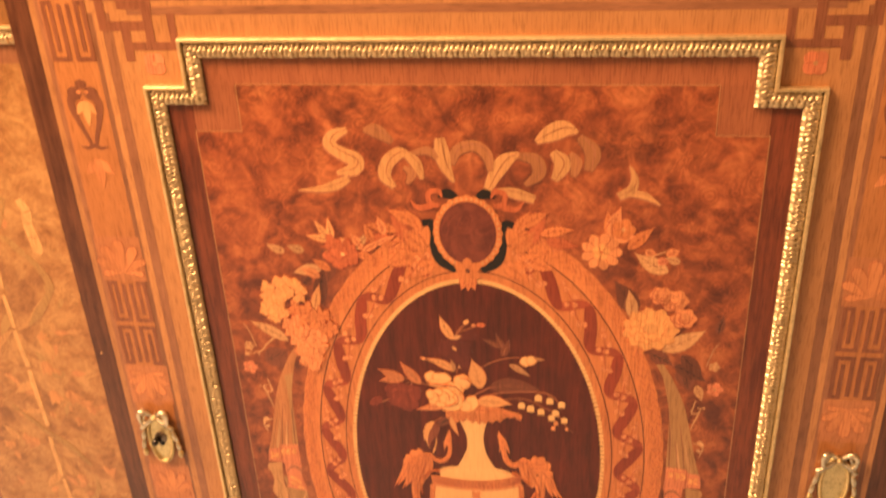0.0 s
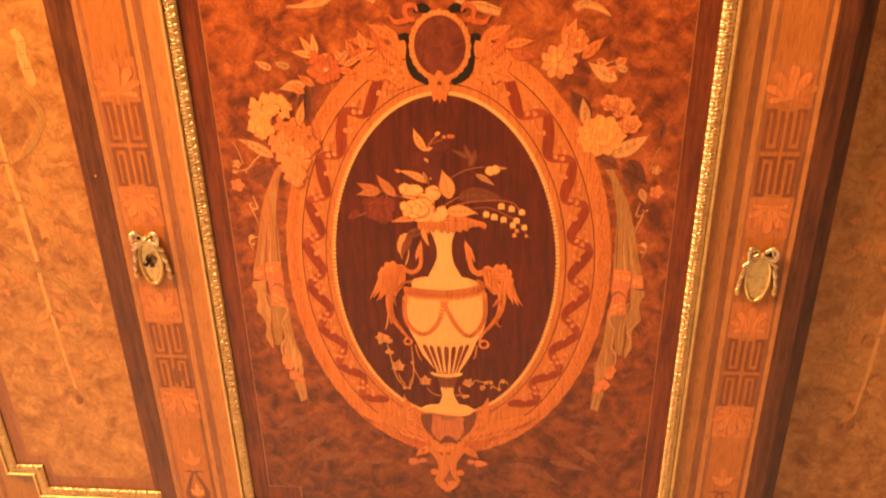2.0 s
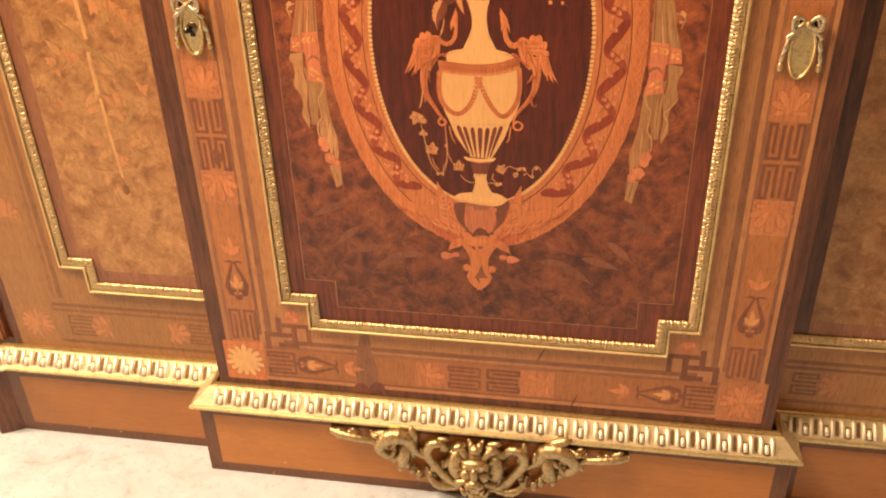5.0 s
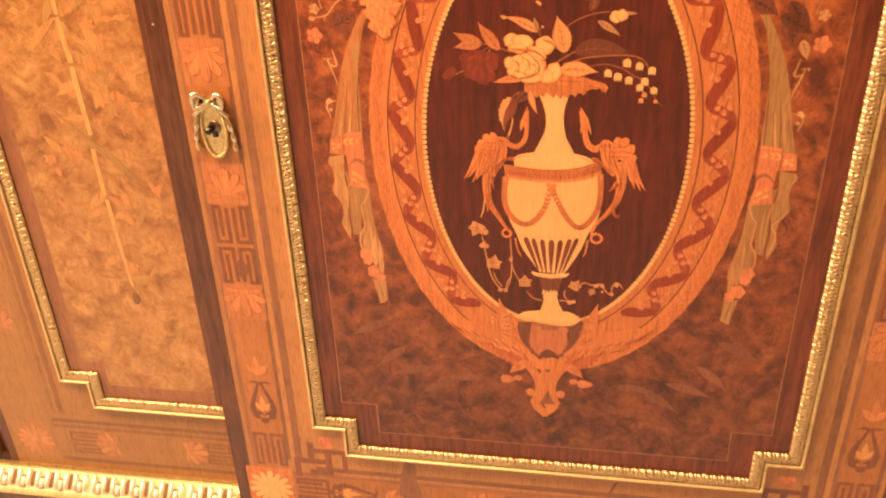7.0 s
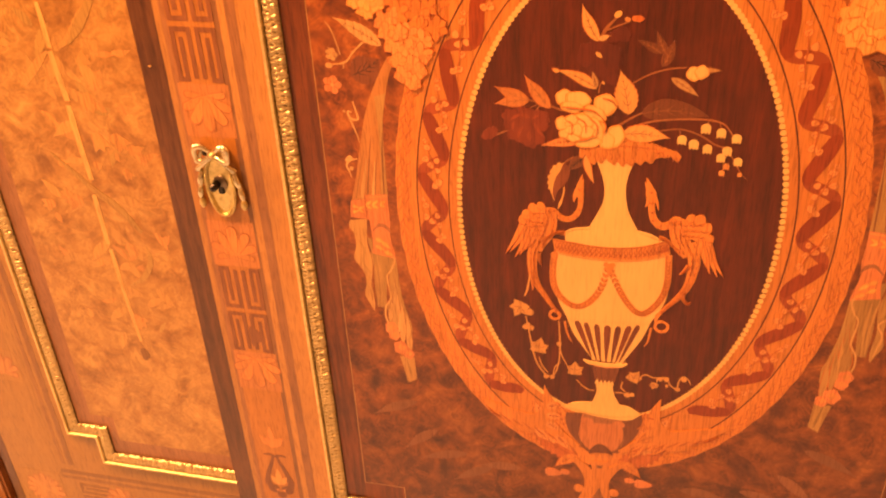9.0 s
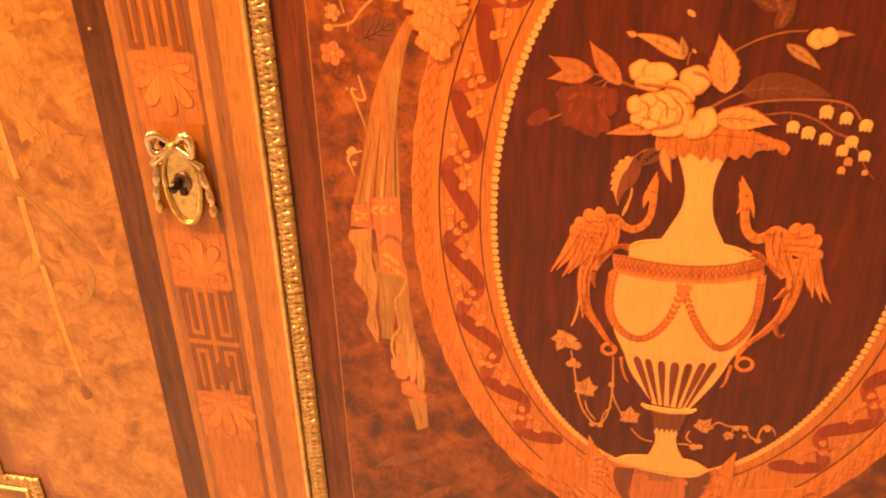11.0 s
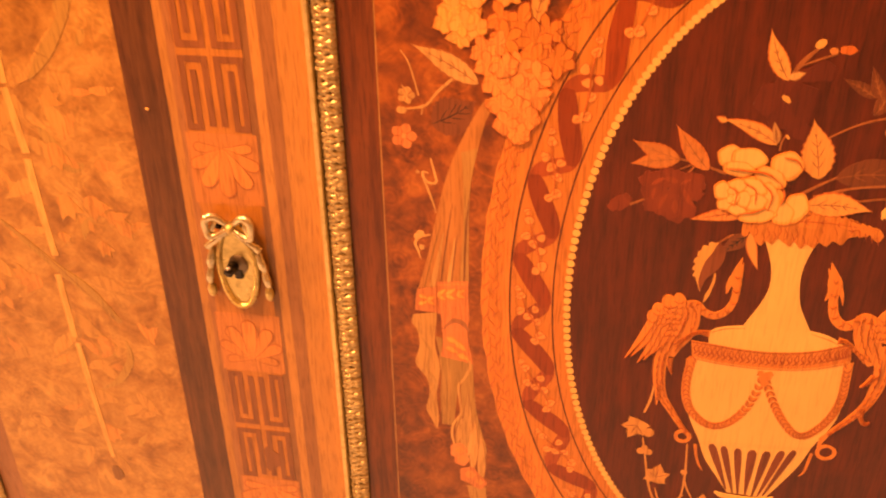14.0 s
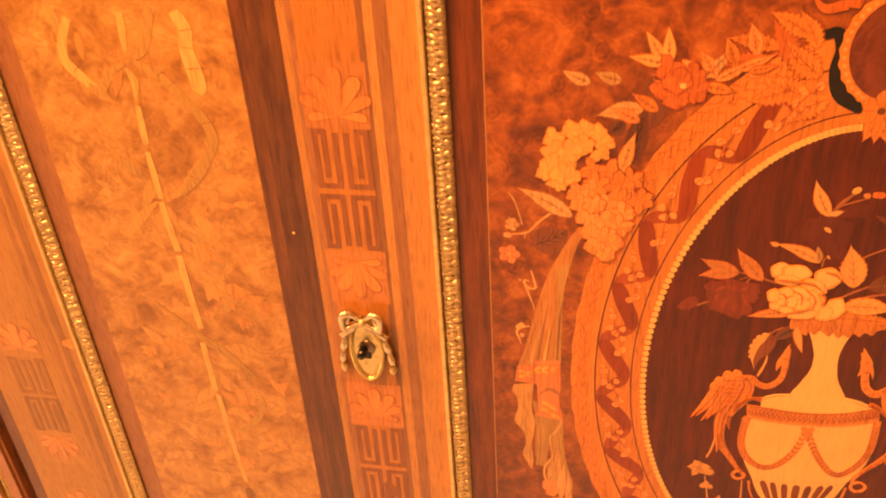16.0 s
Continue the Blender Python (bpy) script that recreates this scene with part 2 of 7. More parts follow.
FAINT = wood("faint_maple", (0.5, 0.28, 0.095), (0.38, 0.2, 0.066), vary=0.2)
FAINT_LIGHT = wood("faint_box", (0.64, 0.385, 0.142), (0.54, 0.31, 0.108), vary=0.1)
WING_FIELD = wood("wing_field", (0.42, 0.22, 0.066), (0.31, 0.155, 0.046))
WING_BAND = wood("wing_band", (0.28, 0.135, 0.045), (0.2, 0.09, 0.03))
STEM = wood("vase_stem_wood", (0.24, 0.07, 0.03), (0.17, 0.045, 0.02))
FLUTE = wood("flute_shade", (0.2, 0.05, 0.022), (0.13, 0.03, 0.014))
CARVE = wood("fine_engraving", (0.4, 0.1, 0.032), (0.31, 0.07, 0.024))
CREAM_LEAF = wood("leaf_boxwood", (0.72, 0.38, 0.13), (0.58, 0.28, 0.09), vary=0.15, contrast=0.4, pore=0.25)
GHOST_LEAF = wood("faded_leaf", (0.19, 0.058, 0.026), (0.125, 0.036, 0.017), vary=0.25)
LEAF_RED = wood("reddened_leaf", (0.55, 0.22, 0.075), (0.42, 0.15, 0.05), vary=0.15)
VINE = wood("vine_wood", (0.63, 0.32, 0.115), (0.49, 0.22, 0.073), vary=0.2)
STALK = wood("brown_stalk", (0.36, 0.13, 0.05), (0.26, 0.09, 0.035), vary=0.3)
DAHLIA = wood("deep_red_petal", (0.13, 0.024, 0.013), (0.085, 0.015, 0.009), vary=0.25)
RED_LIGHT = wood("red_petal_light", (0.29, 0.06, 0.024), (0.22, 0.043, 0.018), vary=0.2)
RED_PETAL = wood("red_petal", (0.21, 0.04, 0.018), (0.14, 0.026, 0.013), vary=0.2)
SCORCH = {CREAM: ORANGE, CREAM_LEAF: ORANGE_DEEP, TAN: VEIN, YELLOW: ORANGE, PALE_ORANGE: ORANGE_DEEP, ORANGE: RIBBON_BACK, ORANGE_DEEP: RIBBON_BACK, ROSE: ORANGE_DEEP, PALE_TAN: VEIN}
BOW = wood("bow_maple", (0.6, 0.33, 0.12), (0.48, 0.24, 0.082), vary=0.15, contrast=0.35)
BOW_SHADE = wood("bow_shaded", (0.42, 0.185, 0.066), (0.32, 0.13, 0.045), vary=0.2)
QUIVER = wood("quiver_wood", (0.46, 0.2, 0.07), (0.34, 0.14, 0.046), vary=0.2)
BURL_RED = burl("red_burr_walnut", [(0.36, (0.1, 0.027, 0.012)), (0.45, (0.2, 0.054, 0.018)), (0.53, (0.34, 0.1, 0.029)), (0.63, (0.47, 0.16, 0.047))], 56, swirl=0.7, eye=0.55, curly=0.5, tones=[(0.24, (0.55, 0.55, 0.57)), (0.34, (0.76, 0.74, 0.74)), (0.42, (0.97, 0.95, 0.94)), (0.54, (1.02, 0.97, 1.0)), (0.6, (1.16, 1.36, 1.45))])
BURL_AMBER = burl("amber_burr_walnut", [(0.35, (0.22, 0.1, 0.03)), (0.45, (0.34, 0.17, 0.053)), (0.53, (0.42, 0.235, 0.078)), (0.64, (0.53, 0.31, 0.11))], 48, swirl=0.8, eye=0.2, curly=0.35)
CROSSBAND = wood("crossbanding", (0.23, 0.06, 0.021), (0.08, 0.018, 0.008), contrast=0.1)
PLINTH_BAND = wood("plinth_banding", (0.2, 0.085, 0.032), (0.12, 0.05, 0.02))
PLINTH = wood("plinth_veneer", (0.49, 0.215, 0.035), (0.37, 0.15, 0.024), across=True, rough=0.3, contrast=0.28, pore=0.25)
GOLD = gilt("gilt_bronze", (0.7, 0.58, 0.28), (0.2, 0.14, 0.06), 0.24)
EGG_GILT = gilt("egg_gilt", (1.0, 0.98, 0.84), (0.8, 0.74, 0.54), 0.42)
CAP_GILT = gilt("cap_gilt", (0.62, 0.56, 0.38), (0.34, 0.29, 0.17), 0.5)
# dark gilt: patina of the hollows and painted shade of the recesses
PATINA_SHADE = gilt("patina_shade_gilt", (0.2, 0.14, 0.075), (0.1, 0.065, 0.03), 0.6)
GOLD_BRIGHT = gilt("bright_gilt", (0.76, 0.62, 0.32), (0.38, 0.29, 0.14), 0.42)
GOLD_LEAF = gilt("leaf_gilt", (0.72, 0.58, 0.32), (0.17, 0.115, 0.054), 0.36, 800)
MOUNT_GILT = gilt("mount_gilt", (0.54, 0.43, 0.23), (0.075, 0.05, 0.024), 0.32, 320)
BRONZE = gilt("dark_gilt_bronze", (0.68, 0.61, 0.42), (0.085, 0.062, 0.032), 0.17, 240)
STEEL = plain_metal("dark_steel", (0.05, 0.045, 0.04), 0.25)
DULL_STEEL = plain_metal("worn_steel", (0.2, 0.16, 0.12), 0.35)
MARBLE = marble("pale_stone")
WALL = plaster("cream_wall", (0.62, 0.52, 0.4))
CEIL = plaster("ceiling_white", (0.75, 0.7, 0.6))


# ---- building blocks ----
def link_mesh(name, verts, faces, material, parent=None, label="", smooth=False):
    me = bpy.data.meshes.new(name)
    me.from_pydata([tuple(v) for v in verts], [], faces)
    me.materials.append(material)
    if smooth:
        me.polygons.foreach_set("use_smooth", [True] * len(me.polygons))
    me.update()
    ob = new(name, me)
    ob.parent = parent
    if label:
        ob["label"] = label
    return ob


def part(name, bm, material, parent=None, label="", smooth=False):
    me = bpy.data.meshes.new(name)
    bmesh.ops.recalc_face_normals(bm, faces=bm.faces[:])
    bm.to_mesh(me)
    bm.free()
    me.materials.append(material)
    if smooth:
        me.polygons.foreach_set("use_smooth", [True] * len(me.polygons))
    ob = new(name, me)
    ob.parent = parent
    if label:
        ob["label"] = label
    return ob


def box_bm(bm, x0, x1, y0, y1, z0, z1, bevel=0.0):
    r = bmesh.ops.create_cube(bm, size=1)
    bmesh.ops.transform(bm, verts=r["verts"], matrix=Matrix.LocRotScale(((x0 + x1) / 2, (y0 + y1) / 2, (z0 + z1) / 2), None, (x1 - x0, y1 - y0, z1 - z0)))
    if bevel:
        es = list({e for v in r["verts"] for e in v.link_edges})
        bmesh.ops.bevel(bm, geom=es, offset=bevel, segments=2, affect="EDGES")


def slab(name, x0, x1, y0, y1, z0, z1, material, parent=None, label="", bevel=0.0):
    bm = bmesh.new()
    box_bm(bm, x0, x1, y0, y1, z0, z1, bevel)
    return part(name, bm, material, parent, label)


def spline(points, steps=6):
    """A smooth line through a few points (Catmull-Rom); points carry any number of values."""
    p = [np.array(q, float) for q in points]
    if len(p) == 2:
        return [p[0] + (p[1] - p[0]) * k / steps for k in range(steps + 1)]
    p = [2 * p[0] - p[1], *p, 2 * p[-1] - p[-2]]
    out = []
    for i in range(1, len(p) - 2):
        for k in range(steps):
            t = k / steps
            a, b, c, d = p[i - 1: i + 3]
            out.append(0.5 * (2 * b + (c - a) * t + (2 * a - 5 * b + 4 * c - d) * t * t + (3 * b - a - 3 * c + d) * t ** 3))
    out.append(p[-2])
    return out


class Inlay:
    """Pieces of veneer let into a flat face, in millimetres across (x) and up (z)."""

    count = 0

    def __init__(self):
        self.v, self.f, self.h = [], [], []
        self.islands = 0

    def strip(self, left, right):
        n = len(self.v)
        self.islands += 1
        for i in range(len(left)):
            self.h += [self.islands % 20 * 2.3e-6 + i * 2.7e-7] * 2
        for a, b in zip(left, right):
            self.v += [tuple(a), tuple(b)]
        for i in range(len(left) - 1):
            self.f.append((n + 2 * i, n + 2 * i + 1, n + 2 * i + 3, n + 2 * i + 2))
        return self

    def stroke(self, points, widths, steps=6):
        """A band along a smooth line, with the full width at each point."""
        w = widths if isinstance(widths, (list, tuple)) else [widths] * len(points)
        line = spline([(*p, k) for p, k in zip(points, w)], steps)
        xy = np.array([q[:2] for q in line])
        d = np.gradient(xy, axis=0)
        d /= np.maximum(np.linalg.norm(d, axis=1, keepdims=True), 1e-6)
        nrm = np.stack([-d[:, 1], d[:, 0]], 1)
        half = np.maximum(np.array([q[2] for q in line]), 0.05)[:, None] / 2
        return self.strip(xy + nrm * half, xy - nrm * half)

    def fan(self, centre, ring):
        n = len(self.v)
        self.islands += 1
        self.h += [self.islands % 20 * 2.3e-6] * (len(ring) + 1)
        self.v += [tuple(centre)] + [tuple(q) for q in ring]
        k = len(ring)
        for i in range(k):
            self.f.append((n, n + 1 + i, n + 1 + (i + 1) % k))
        return self

    def disc(self, x, z, rx, rz=None, k=20, wob=0.0, lobes=5, turn=0.0):
        rz = rz or rx
        ring = []
        for i in range(k):
            a = 2 * math.pi * i / k
            s = 1 + wob * math.cos(lobes * a)
            px, pz = rx * s * math.cos(a), rz * s * math.sin(a)
            ring.append((x + px * math.cos(turn) - pz * math.sin(turn), z + px * math.sin(turn) + pz * math.cos(turn)))
        return self.fan((x, z), ring)

    def leaf(self, x, z, length, width, angle, bend=0.0, saw=0.0, peak=0.4):
        """A leaf from its stalk at (x, z), pointing at angle (degrees from the x axis)."""
        a, n = radians(angle), 18
        mid, half = [], []
        px, pz = x, z
        for i in range(n + 1):
            t = i / n
            mid.append((px, pz))
            h = math.sin((t / peak) ** 0.7 * math.pi / 2) if t < peak else (1 - ((t - peak) / (1 - peak)) ** 1.35) if saw == 0 else math.cos((t - peak) / (1 - peak) * math.pi / 2) ** 1.5
            if peak > 0.7 and t > peak:
                h = math.sqrt(max(1 - ((t - peak) / (1 - peak)) ** 2, 0))
            h = max(h, 0)
            half.append(width / 2 * h * (1 + saw * (1 if i % 2 else -1)))
            px += math.cos(a) * length / n
            pz += math.sin(a) * length / n
            a += radians(bend) / n
        m = np.array(mid)
        d = np.gradient(m, axis=0)
        d /= np.linalg.norm(d, axis=1, keepdims=True)
        nr = np.stack([-d[:, 1], d[:, 0]], 1)
        h = np.array(half)[:, None]
        return self.strip(m + nr * h, m - nr * h)

    def rect(self, x0, x1, z0, z1):
        return self.strip([(x0, z0), (x0, z1)], [(x1, z0), (x1, z1)])

    def put(self, name, material, layer, parent, label="", y=0.0):
        """Links the pieces as one mesh: front at its layer, edges running back into the ground."""
        Inlay.count += 1
        yf, yb = y - 0.00006 * layer - (Inlay.count * 0.618 % 1) * 0.000012, y + 0.0002
        k = len(self.v)
        verts = [(x / 1000, yf - min(h, 0.00015), z / 1000) for (x, z), h in zip(self.v, self.h)] + [(x / 1000, yb, z / 1000) for x, z in self.v]
        faces, edges = [], {}
        for f in self.f:
            p = [self.v[i] for i in f]
            area = sum(p[i][0] * p[(i + 1) % len(p)][1] - p[(i + 1) % len(p)][0] * p[i][1] for i in range(len(p)))
            f = f if area > 0 else f[::-1]
            faces.append(f)
            for i in range(len(f)):
                e = (f[i], f[(i + 1) % len(f)])
                edges[e] = edges.get(e, 0) + 1
        for (a, b) in list(edges):
            if (b, a) not in edges:
                faces.append((b, a, a + k, b + k))
        if parent.parent is not None and parent.parent is not cabinet:
            parent = parent.parent
        return link_mesh(name, verts, faces, material, parent, label)


def mirror(points, c=-3.0):
    return [(2 * c - q[0], *q[1:]) for q in points]


def sweep(path, profile, closed=True):
    """A moulding: the profile (outwards, forwards) carried along a path of (x, z) corners with mitres."""
    p = np.array(path, float)
    n = len(p)
    verts, faces = [], []
    k = len(profile)
    for i in range(n):
        a, b, c = p[i - 1], p[i], p[(i + 1) % n]
        d1 = (b - a) / max(np.linalg.norm(b - a), 1e-9)
        d2 = (c - b) / max(np.linalg.norm(c - b), 1e-9)
        if not closed and i == 0:
            d1 = d2
        if not closed and i == n - 1:
            d2 = d1
        n1, n2 = np.array([d1[1], -d1[0]]), np.array([d2[1], -d2[0]])
        m = (n1 + n2) / max(1 + float(n1 @ n2), 0.2)
        for u, w in profile:
            q = b + m * u
            verts.append((q[0], -w, q[1]))
    for i in range(n if closed else n - 1):
        j = (i + 1) % n
        for s in range(k - 1):
            faces.append((i * k + s, i * k + s + 1, j * k + s + 1, j * k + s))
    return verts, faces


def blob(bm, centre, size, turn=0.0, seg=8, rings=5):
    r = bmesh.ops.create_uvsphere(bm, u_segments=seg, v_segments=rings, radius=1)
    bmesh.ops.transform(bm, verts=r["verts"], matrix=Matrix.Translation(centre) @ Matrix.Rotation(turn, 4, "Y") @ Matrix.Diagonal((*size, 1)))


def tube(verts, faces, points, radii, y0, lift=0.0, sides=7, steps=6, lobes=0.0):
    """A tapering rod along a smooth line of (x, z) at depth y0; lift bows it forwards."""
    w = radii if isinstance(radii, (list, tuple)) else [radii] * len(points)
    line = spline([(*p, r) for p, r in zip(points, w)], steps)
    line = [(*q[:2], q[2] * (1 + lobes * math.sin(2.1 * i))) for i, q in enumerate(line)]
    n0, n = len(verts), len(line)
    xy = np.array([q[:2] for q in line])
    d = np.gradient(xy, axis=0)
    d /= np.maximum(np.linalg.norm(d, axis=1, keepdims=True), 1e-9)
    for i, q in enumerate(line):
        r = max(q[2], 1e-4)
        nx, nz = -d[i, 1], d[i, 0]
        y = y0 - lift * math.sin(math.pi * i / (n - 1))
        for s in range(sides):
            a = 2 * math.pi * s / sides
            verts.append((q[0] + nx * r * math.cos(a), y - r * math.sin(a), q[1] + nz * r * math.cos(a)))
    for i in range(n - 1):
        for s in range(sides):
            t = (s + 1) % sides
            faces.append((n0 + i * sides + s, n0 + i * sides + t, n0 + (i + 1) * sides + t, n0 + (i + 1) * sides + s))
    faces.append(tuple(n0 + s for s in range(sides)))
    faces.append(tuple(n0 + (n - 1) * sides + s for s in reversed(range(sides))))


# ---- the room ----
def structure(name, label, category, *box, material):
    ob = slab(name, *box, material)
    return tagged(ob, label, category, kind="structure")


structure("floor", "pale cream stone floor with grey mottling", "floor", -3.0, 3.0, -3.2, 0.75, -0.1, 0.0, material=MARBLE)
structure("wall_north", "plain cream wall behind the cabinet", "wall", -3.0, 3.0, 0.6, 0.75, 0.0, 3.0, material=WALL)
structure("wall_south", "plain cream wall", "wall", -3.0, 3.0, -3.35, -3.2, 0.0, 3.0, material=WALL)
structure("wall_west", "plain cream wall", "wall", -3.15, -3.0, -3.2, 0.75, 0.0, 3.0, material=WALL)
structure("wall_east", "plain cream wall", "wall", 3.0, 3.15, -3.2, 0.75, 0.0, 3.0, material=WALL)
structure("ceiling", "plain white ceiling", "ceiling", -3.15, 3.15, -3.35, 0.75, 3.0, 3.1, material=CEIL)

# ---- the cabinet ----
WING = 0.040          # the wings stand back from the door's face
BASE, TOP = 0.133, 1.047
cabinet = tagged(new("cabinet"), "breakfront marquetry cabinet with gilt bronze mounts standing on stone floor", "cabinet")

slab("carcass", -0.325, 0.325, 0.024, 0.5, 0.06, 1.1, WALNUT_BROWN, cabinet, "walnut carcass")
slab("top", -0.72, 0.72, -0.04, 0.54, 1.1, 1.135, WALNUT_DARK, cabinet, bevel=0.006)
slab("frieze", -0.335, 0.335, -0.004, 0.1, TOP + 0.002, 1.1, WALNUT_BROWN, cabinet)

door = slab("centre_door", -0.3315, 0.3315, 0.0, 0.022, BASE, TOP, HONEY, cabinet, "inlaid centre door with a vase of flowers", bevel=0.0012)
wing_left = slab("left_wing_panel", -0.632, -0.322, WING, WING + 0.022, BASE, TOP, WING_FIELD, cabinet, "amber burr side panel with faint floral inlay")
wing_right = slab("right_wing_panel", 0.322, 0.632, WING, WING + 0.022, BASE, TOP, WING_FIELD, cabinet, "amber burr side panel with floral inlay, in shade")


# ---- plinth and egg-and-dart cap ----
def plinth(name, x0, x1, y0, y1):
    body = slab(name, x0, x1, y0, y1, 0.0, 0.106, PLINTH, cabinet, "veneered plinth with dark banding", bevel=0.0015)
    g = Inlay()
    w = 17
    g.rect(x0 * 1000 + 1, x1 * 1000 - 1, 1, 15)
    g.rect(x0 * 1000 + 1, x0 * 1000 + 1 + w, 15, 105).rect(x1 * 1000 - 1 - w, x1 * 1000 - 1, 15, 105)
    g.rect(x0 * 1000 + 1 + w, x1 * 1000 - 1 - w, 97, 105)
    g.put("banding", PLINTH_BAND, 2, body, "brown crossbanding", y0)
    return body


plinth("plinth", -0.357, 0.357, -0.020, 0.1)
plinth("plinth", -0.644, -0.357, 0.018, 0.1)
plinth("plinth", 0.357, 0.644, 0.018, 0.1)

CAP = [(0.0, 0.134), (-0.003, 0.134), (-0.0045, 0.132), (-0.0065, 0.1315), (-0.012, 0.1265), (-0.019, 0.1195), (-0.0245, 0.1145), (-0.0262, 0.1145), (-0.028, 0.113), (-0.028, 0.1095), (-0.024, 0.1065), (0.0, 0.1065)]


def egg_mesh(gap):
    """One egg in its shell, with a dark gap beside it or a filled one, on the slope of the cap."""
    verts, faces = [], []

    def dome(cx, cu, rx, ru, h, k=8):
        n = len(verts)
        verts.append((cx, cu, h))
        for j, (s, q) in enumerate(((0.78, 0.88), (1.0, 0.0))):
            for i in range(k):
                a = 2 * math.pi * i / k
                c, sn = math.cos(a), math.sin(a)
                verts.append((cx + rx * s * math.copysign(abs(c) ** 0.4, c), cu + ru * s * math.copysign(abs(sn) ** 0.4, sn), h * q))
        for i in range(k):
            faces.append((n, n + 1 + i, n + 1 + (i + 1) % k))
            faces.append((n + 1 + i, n + 1 + k + i, n + 1 + k + (i + 1) % k, n + 1 + (i + 1) % k))

    def flat(cx, cu, rx, ru, h, k=12):
        n = len(verts)
        for i in range(k):
            a = 2 * math.pi * i / k
            c, sn = math.cos(a), math.sin(a)
            verts.append((cx + rx * math.copysign(abs(c) ** 0.6, c), cu + ru * math.copysign(abs(sn) ** 0.6, sn), h))
        faces.append(tuple(range(n, n + k)))

    # flat dark faces paint the shade round the egg and in the gap
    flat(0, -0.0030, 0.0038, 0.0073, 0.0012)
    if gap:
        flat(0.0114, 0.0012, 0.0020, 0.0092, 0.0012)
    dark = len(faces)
    dome(0, -0.0030, 0.0028, 0.0062, 0.0036, 12)
    for s in (-1, 1):
        dome(s * 0.0062, 0.0010, 0.0026, 0.0108, 0.0036, 10)
    slope = Matrix.Translation((0, -0.0158, 0.1224)) @ Matrix.Rotation(radians(44), 4, "X")
    verts = [tuple(slope @ Vector(v)) for v in verts]
    me = bpy.data.meshes.new("egg")
    me.from_pydata(verts, [], faces)
    me.materials.append(EGG_GILT)
    me.materials.append(PATINA_SHADE)
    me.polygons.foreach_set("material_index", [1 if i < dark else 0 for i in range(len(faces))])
    me.polygons.foreach_set("use_smooth", [True] * len(me.polygons))
    return me


EGGS = [egg_mesh(gap) for gap in (True, True, False)]


def cap(path, eggs):
    """The gilt cap along a plinth, mitred at the corners of its path; eggs on the runs given."""
    verts, faces, k = [], [], len(CAP)
    p = [np.array(q, float) for q in path]
    for i, q in enumerate(p):
        d1 = p[i] - p[i - 1] if i else p[1] - p[0]
        d2 = p[i + 1] - p[i] if i < len(p) - 1 else d1
        n1, n2 = (np.array([d[1], -d[0]]) / np.linalg.norm(d) for d in (d1, d2))
        m = (n1 + n2) / (1 + float(n1 @ n2))
        for u, z in CAP:
            verts.append((q[0] - m[0] * u, q[1] - m[1] * u, z))
    for i in range(len(p) - 1):
        for t in range(k - 1):
            faces.append((i * k + t, i * k + t + 1, (i + 1) * k + t + 1, (i + 1) * k + t))
    ob = link_mesh("cap_moulding", verts, faces, GOLD, cabinet, "gilt egg-and-dart moulding")
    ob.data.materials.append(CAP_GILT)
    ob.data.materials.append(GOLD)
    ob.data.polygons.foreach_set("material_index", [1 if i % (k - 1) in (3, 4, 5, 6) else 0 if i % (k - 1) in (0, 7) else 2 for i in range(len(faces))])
    for i in eggs:
        a, b = p[i], p[i + 1]
        d = (b - a) / np.linalg.norm(b - a)
        n = max(int(round(np.linalg.norm(b - a) / 0.0232)), 1)
        for j in range(n):
            e = new("egg", EGGS[int(j * 1.37 + j * j * 0.21) % 3])
            e.parent = ob
            q = a + (b - a) * (j + 0.5) / n
            e.matrix_world = Matrix.Translation((q[0], q[1], 0)) @ Matrix.Rotation(math.atan2(d[1], d[0]), 4, "Z")
    return ob


cap([(-0.3375, 0.07), (-0.3375, 0.0), (0.3375, 0.0), (0.3375, 0.07)], (1,))
cap([(-0.715, 0.09), (-0.702, 0.04), (-0.671, 0.025), (-0.645, WING), (-0.339, WING)], (1, 2, 3))
cap([(0.339, WING), (0.645, WING), (0.671, 0.025), (0.702, 0.04), (0.715, 0.09)], (0, 1, 2))


# ---- gilt leaf moulding round a panel ----
def notched(x0, x1, z0, z1, nx, nz):
    return [(x0, z0 + nz), (x0 + nx, z0 + nz), (x0 + nx, z0), (x1 - nx, z0), (x1 - nx, z0 + nz), (x1, z0 + nz),
            (x1, z1 - nz), (x1 - nx, z1 - nz), (x1 - nx, z1), (x0 + nx, z1), (x0 + nx, z1 - nz), (x0, z1 - nz)]


FILLET = [(0.0, 0.0), (0.0, 0.0046), (-0.0006, 0.0054), (-0.0024, 0.0054), (-0.003, 0.004), (-0.003, 0.0)]
MOULD = [(-0.0031, 0.0), (-0.0031, 0.0020), (-0.0046, 0.0020), (-0.0072, 0.0028), (-0.0098, 0.0030), (-0.0128, 0.0022), (-0.0146, 0.0010), (-0.0146, -0.0002)]


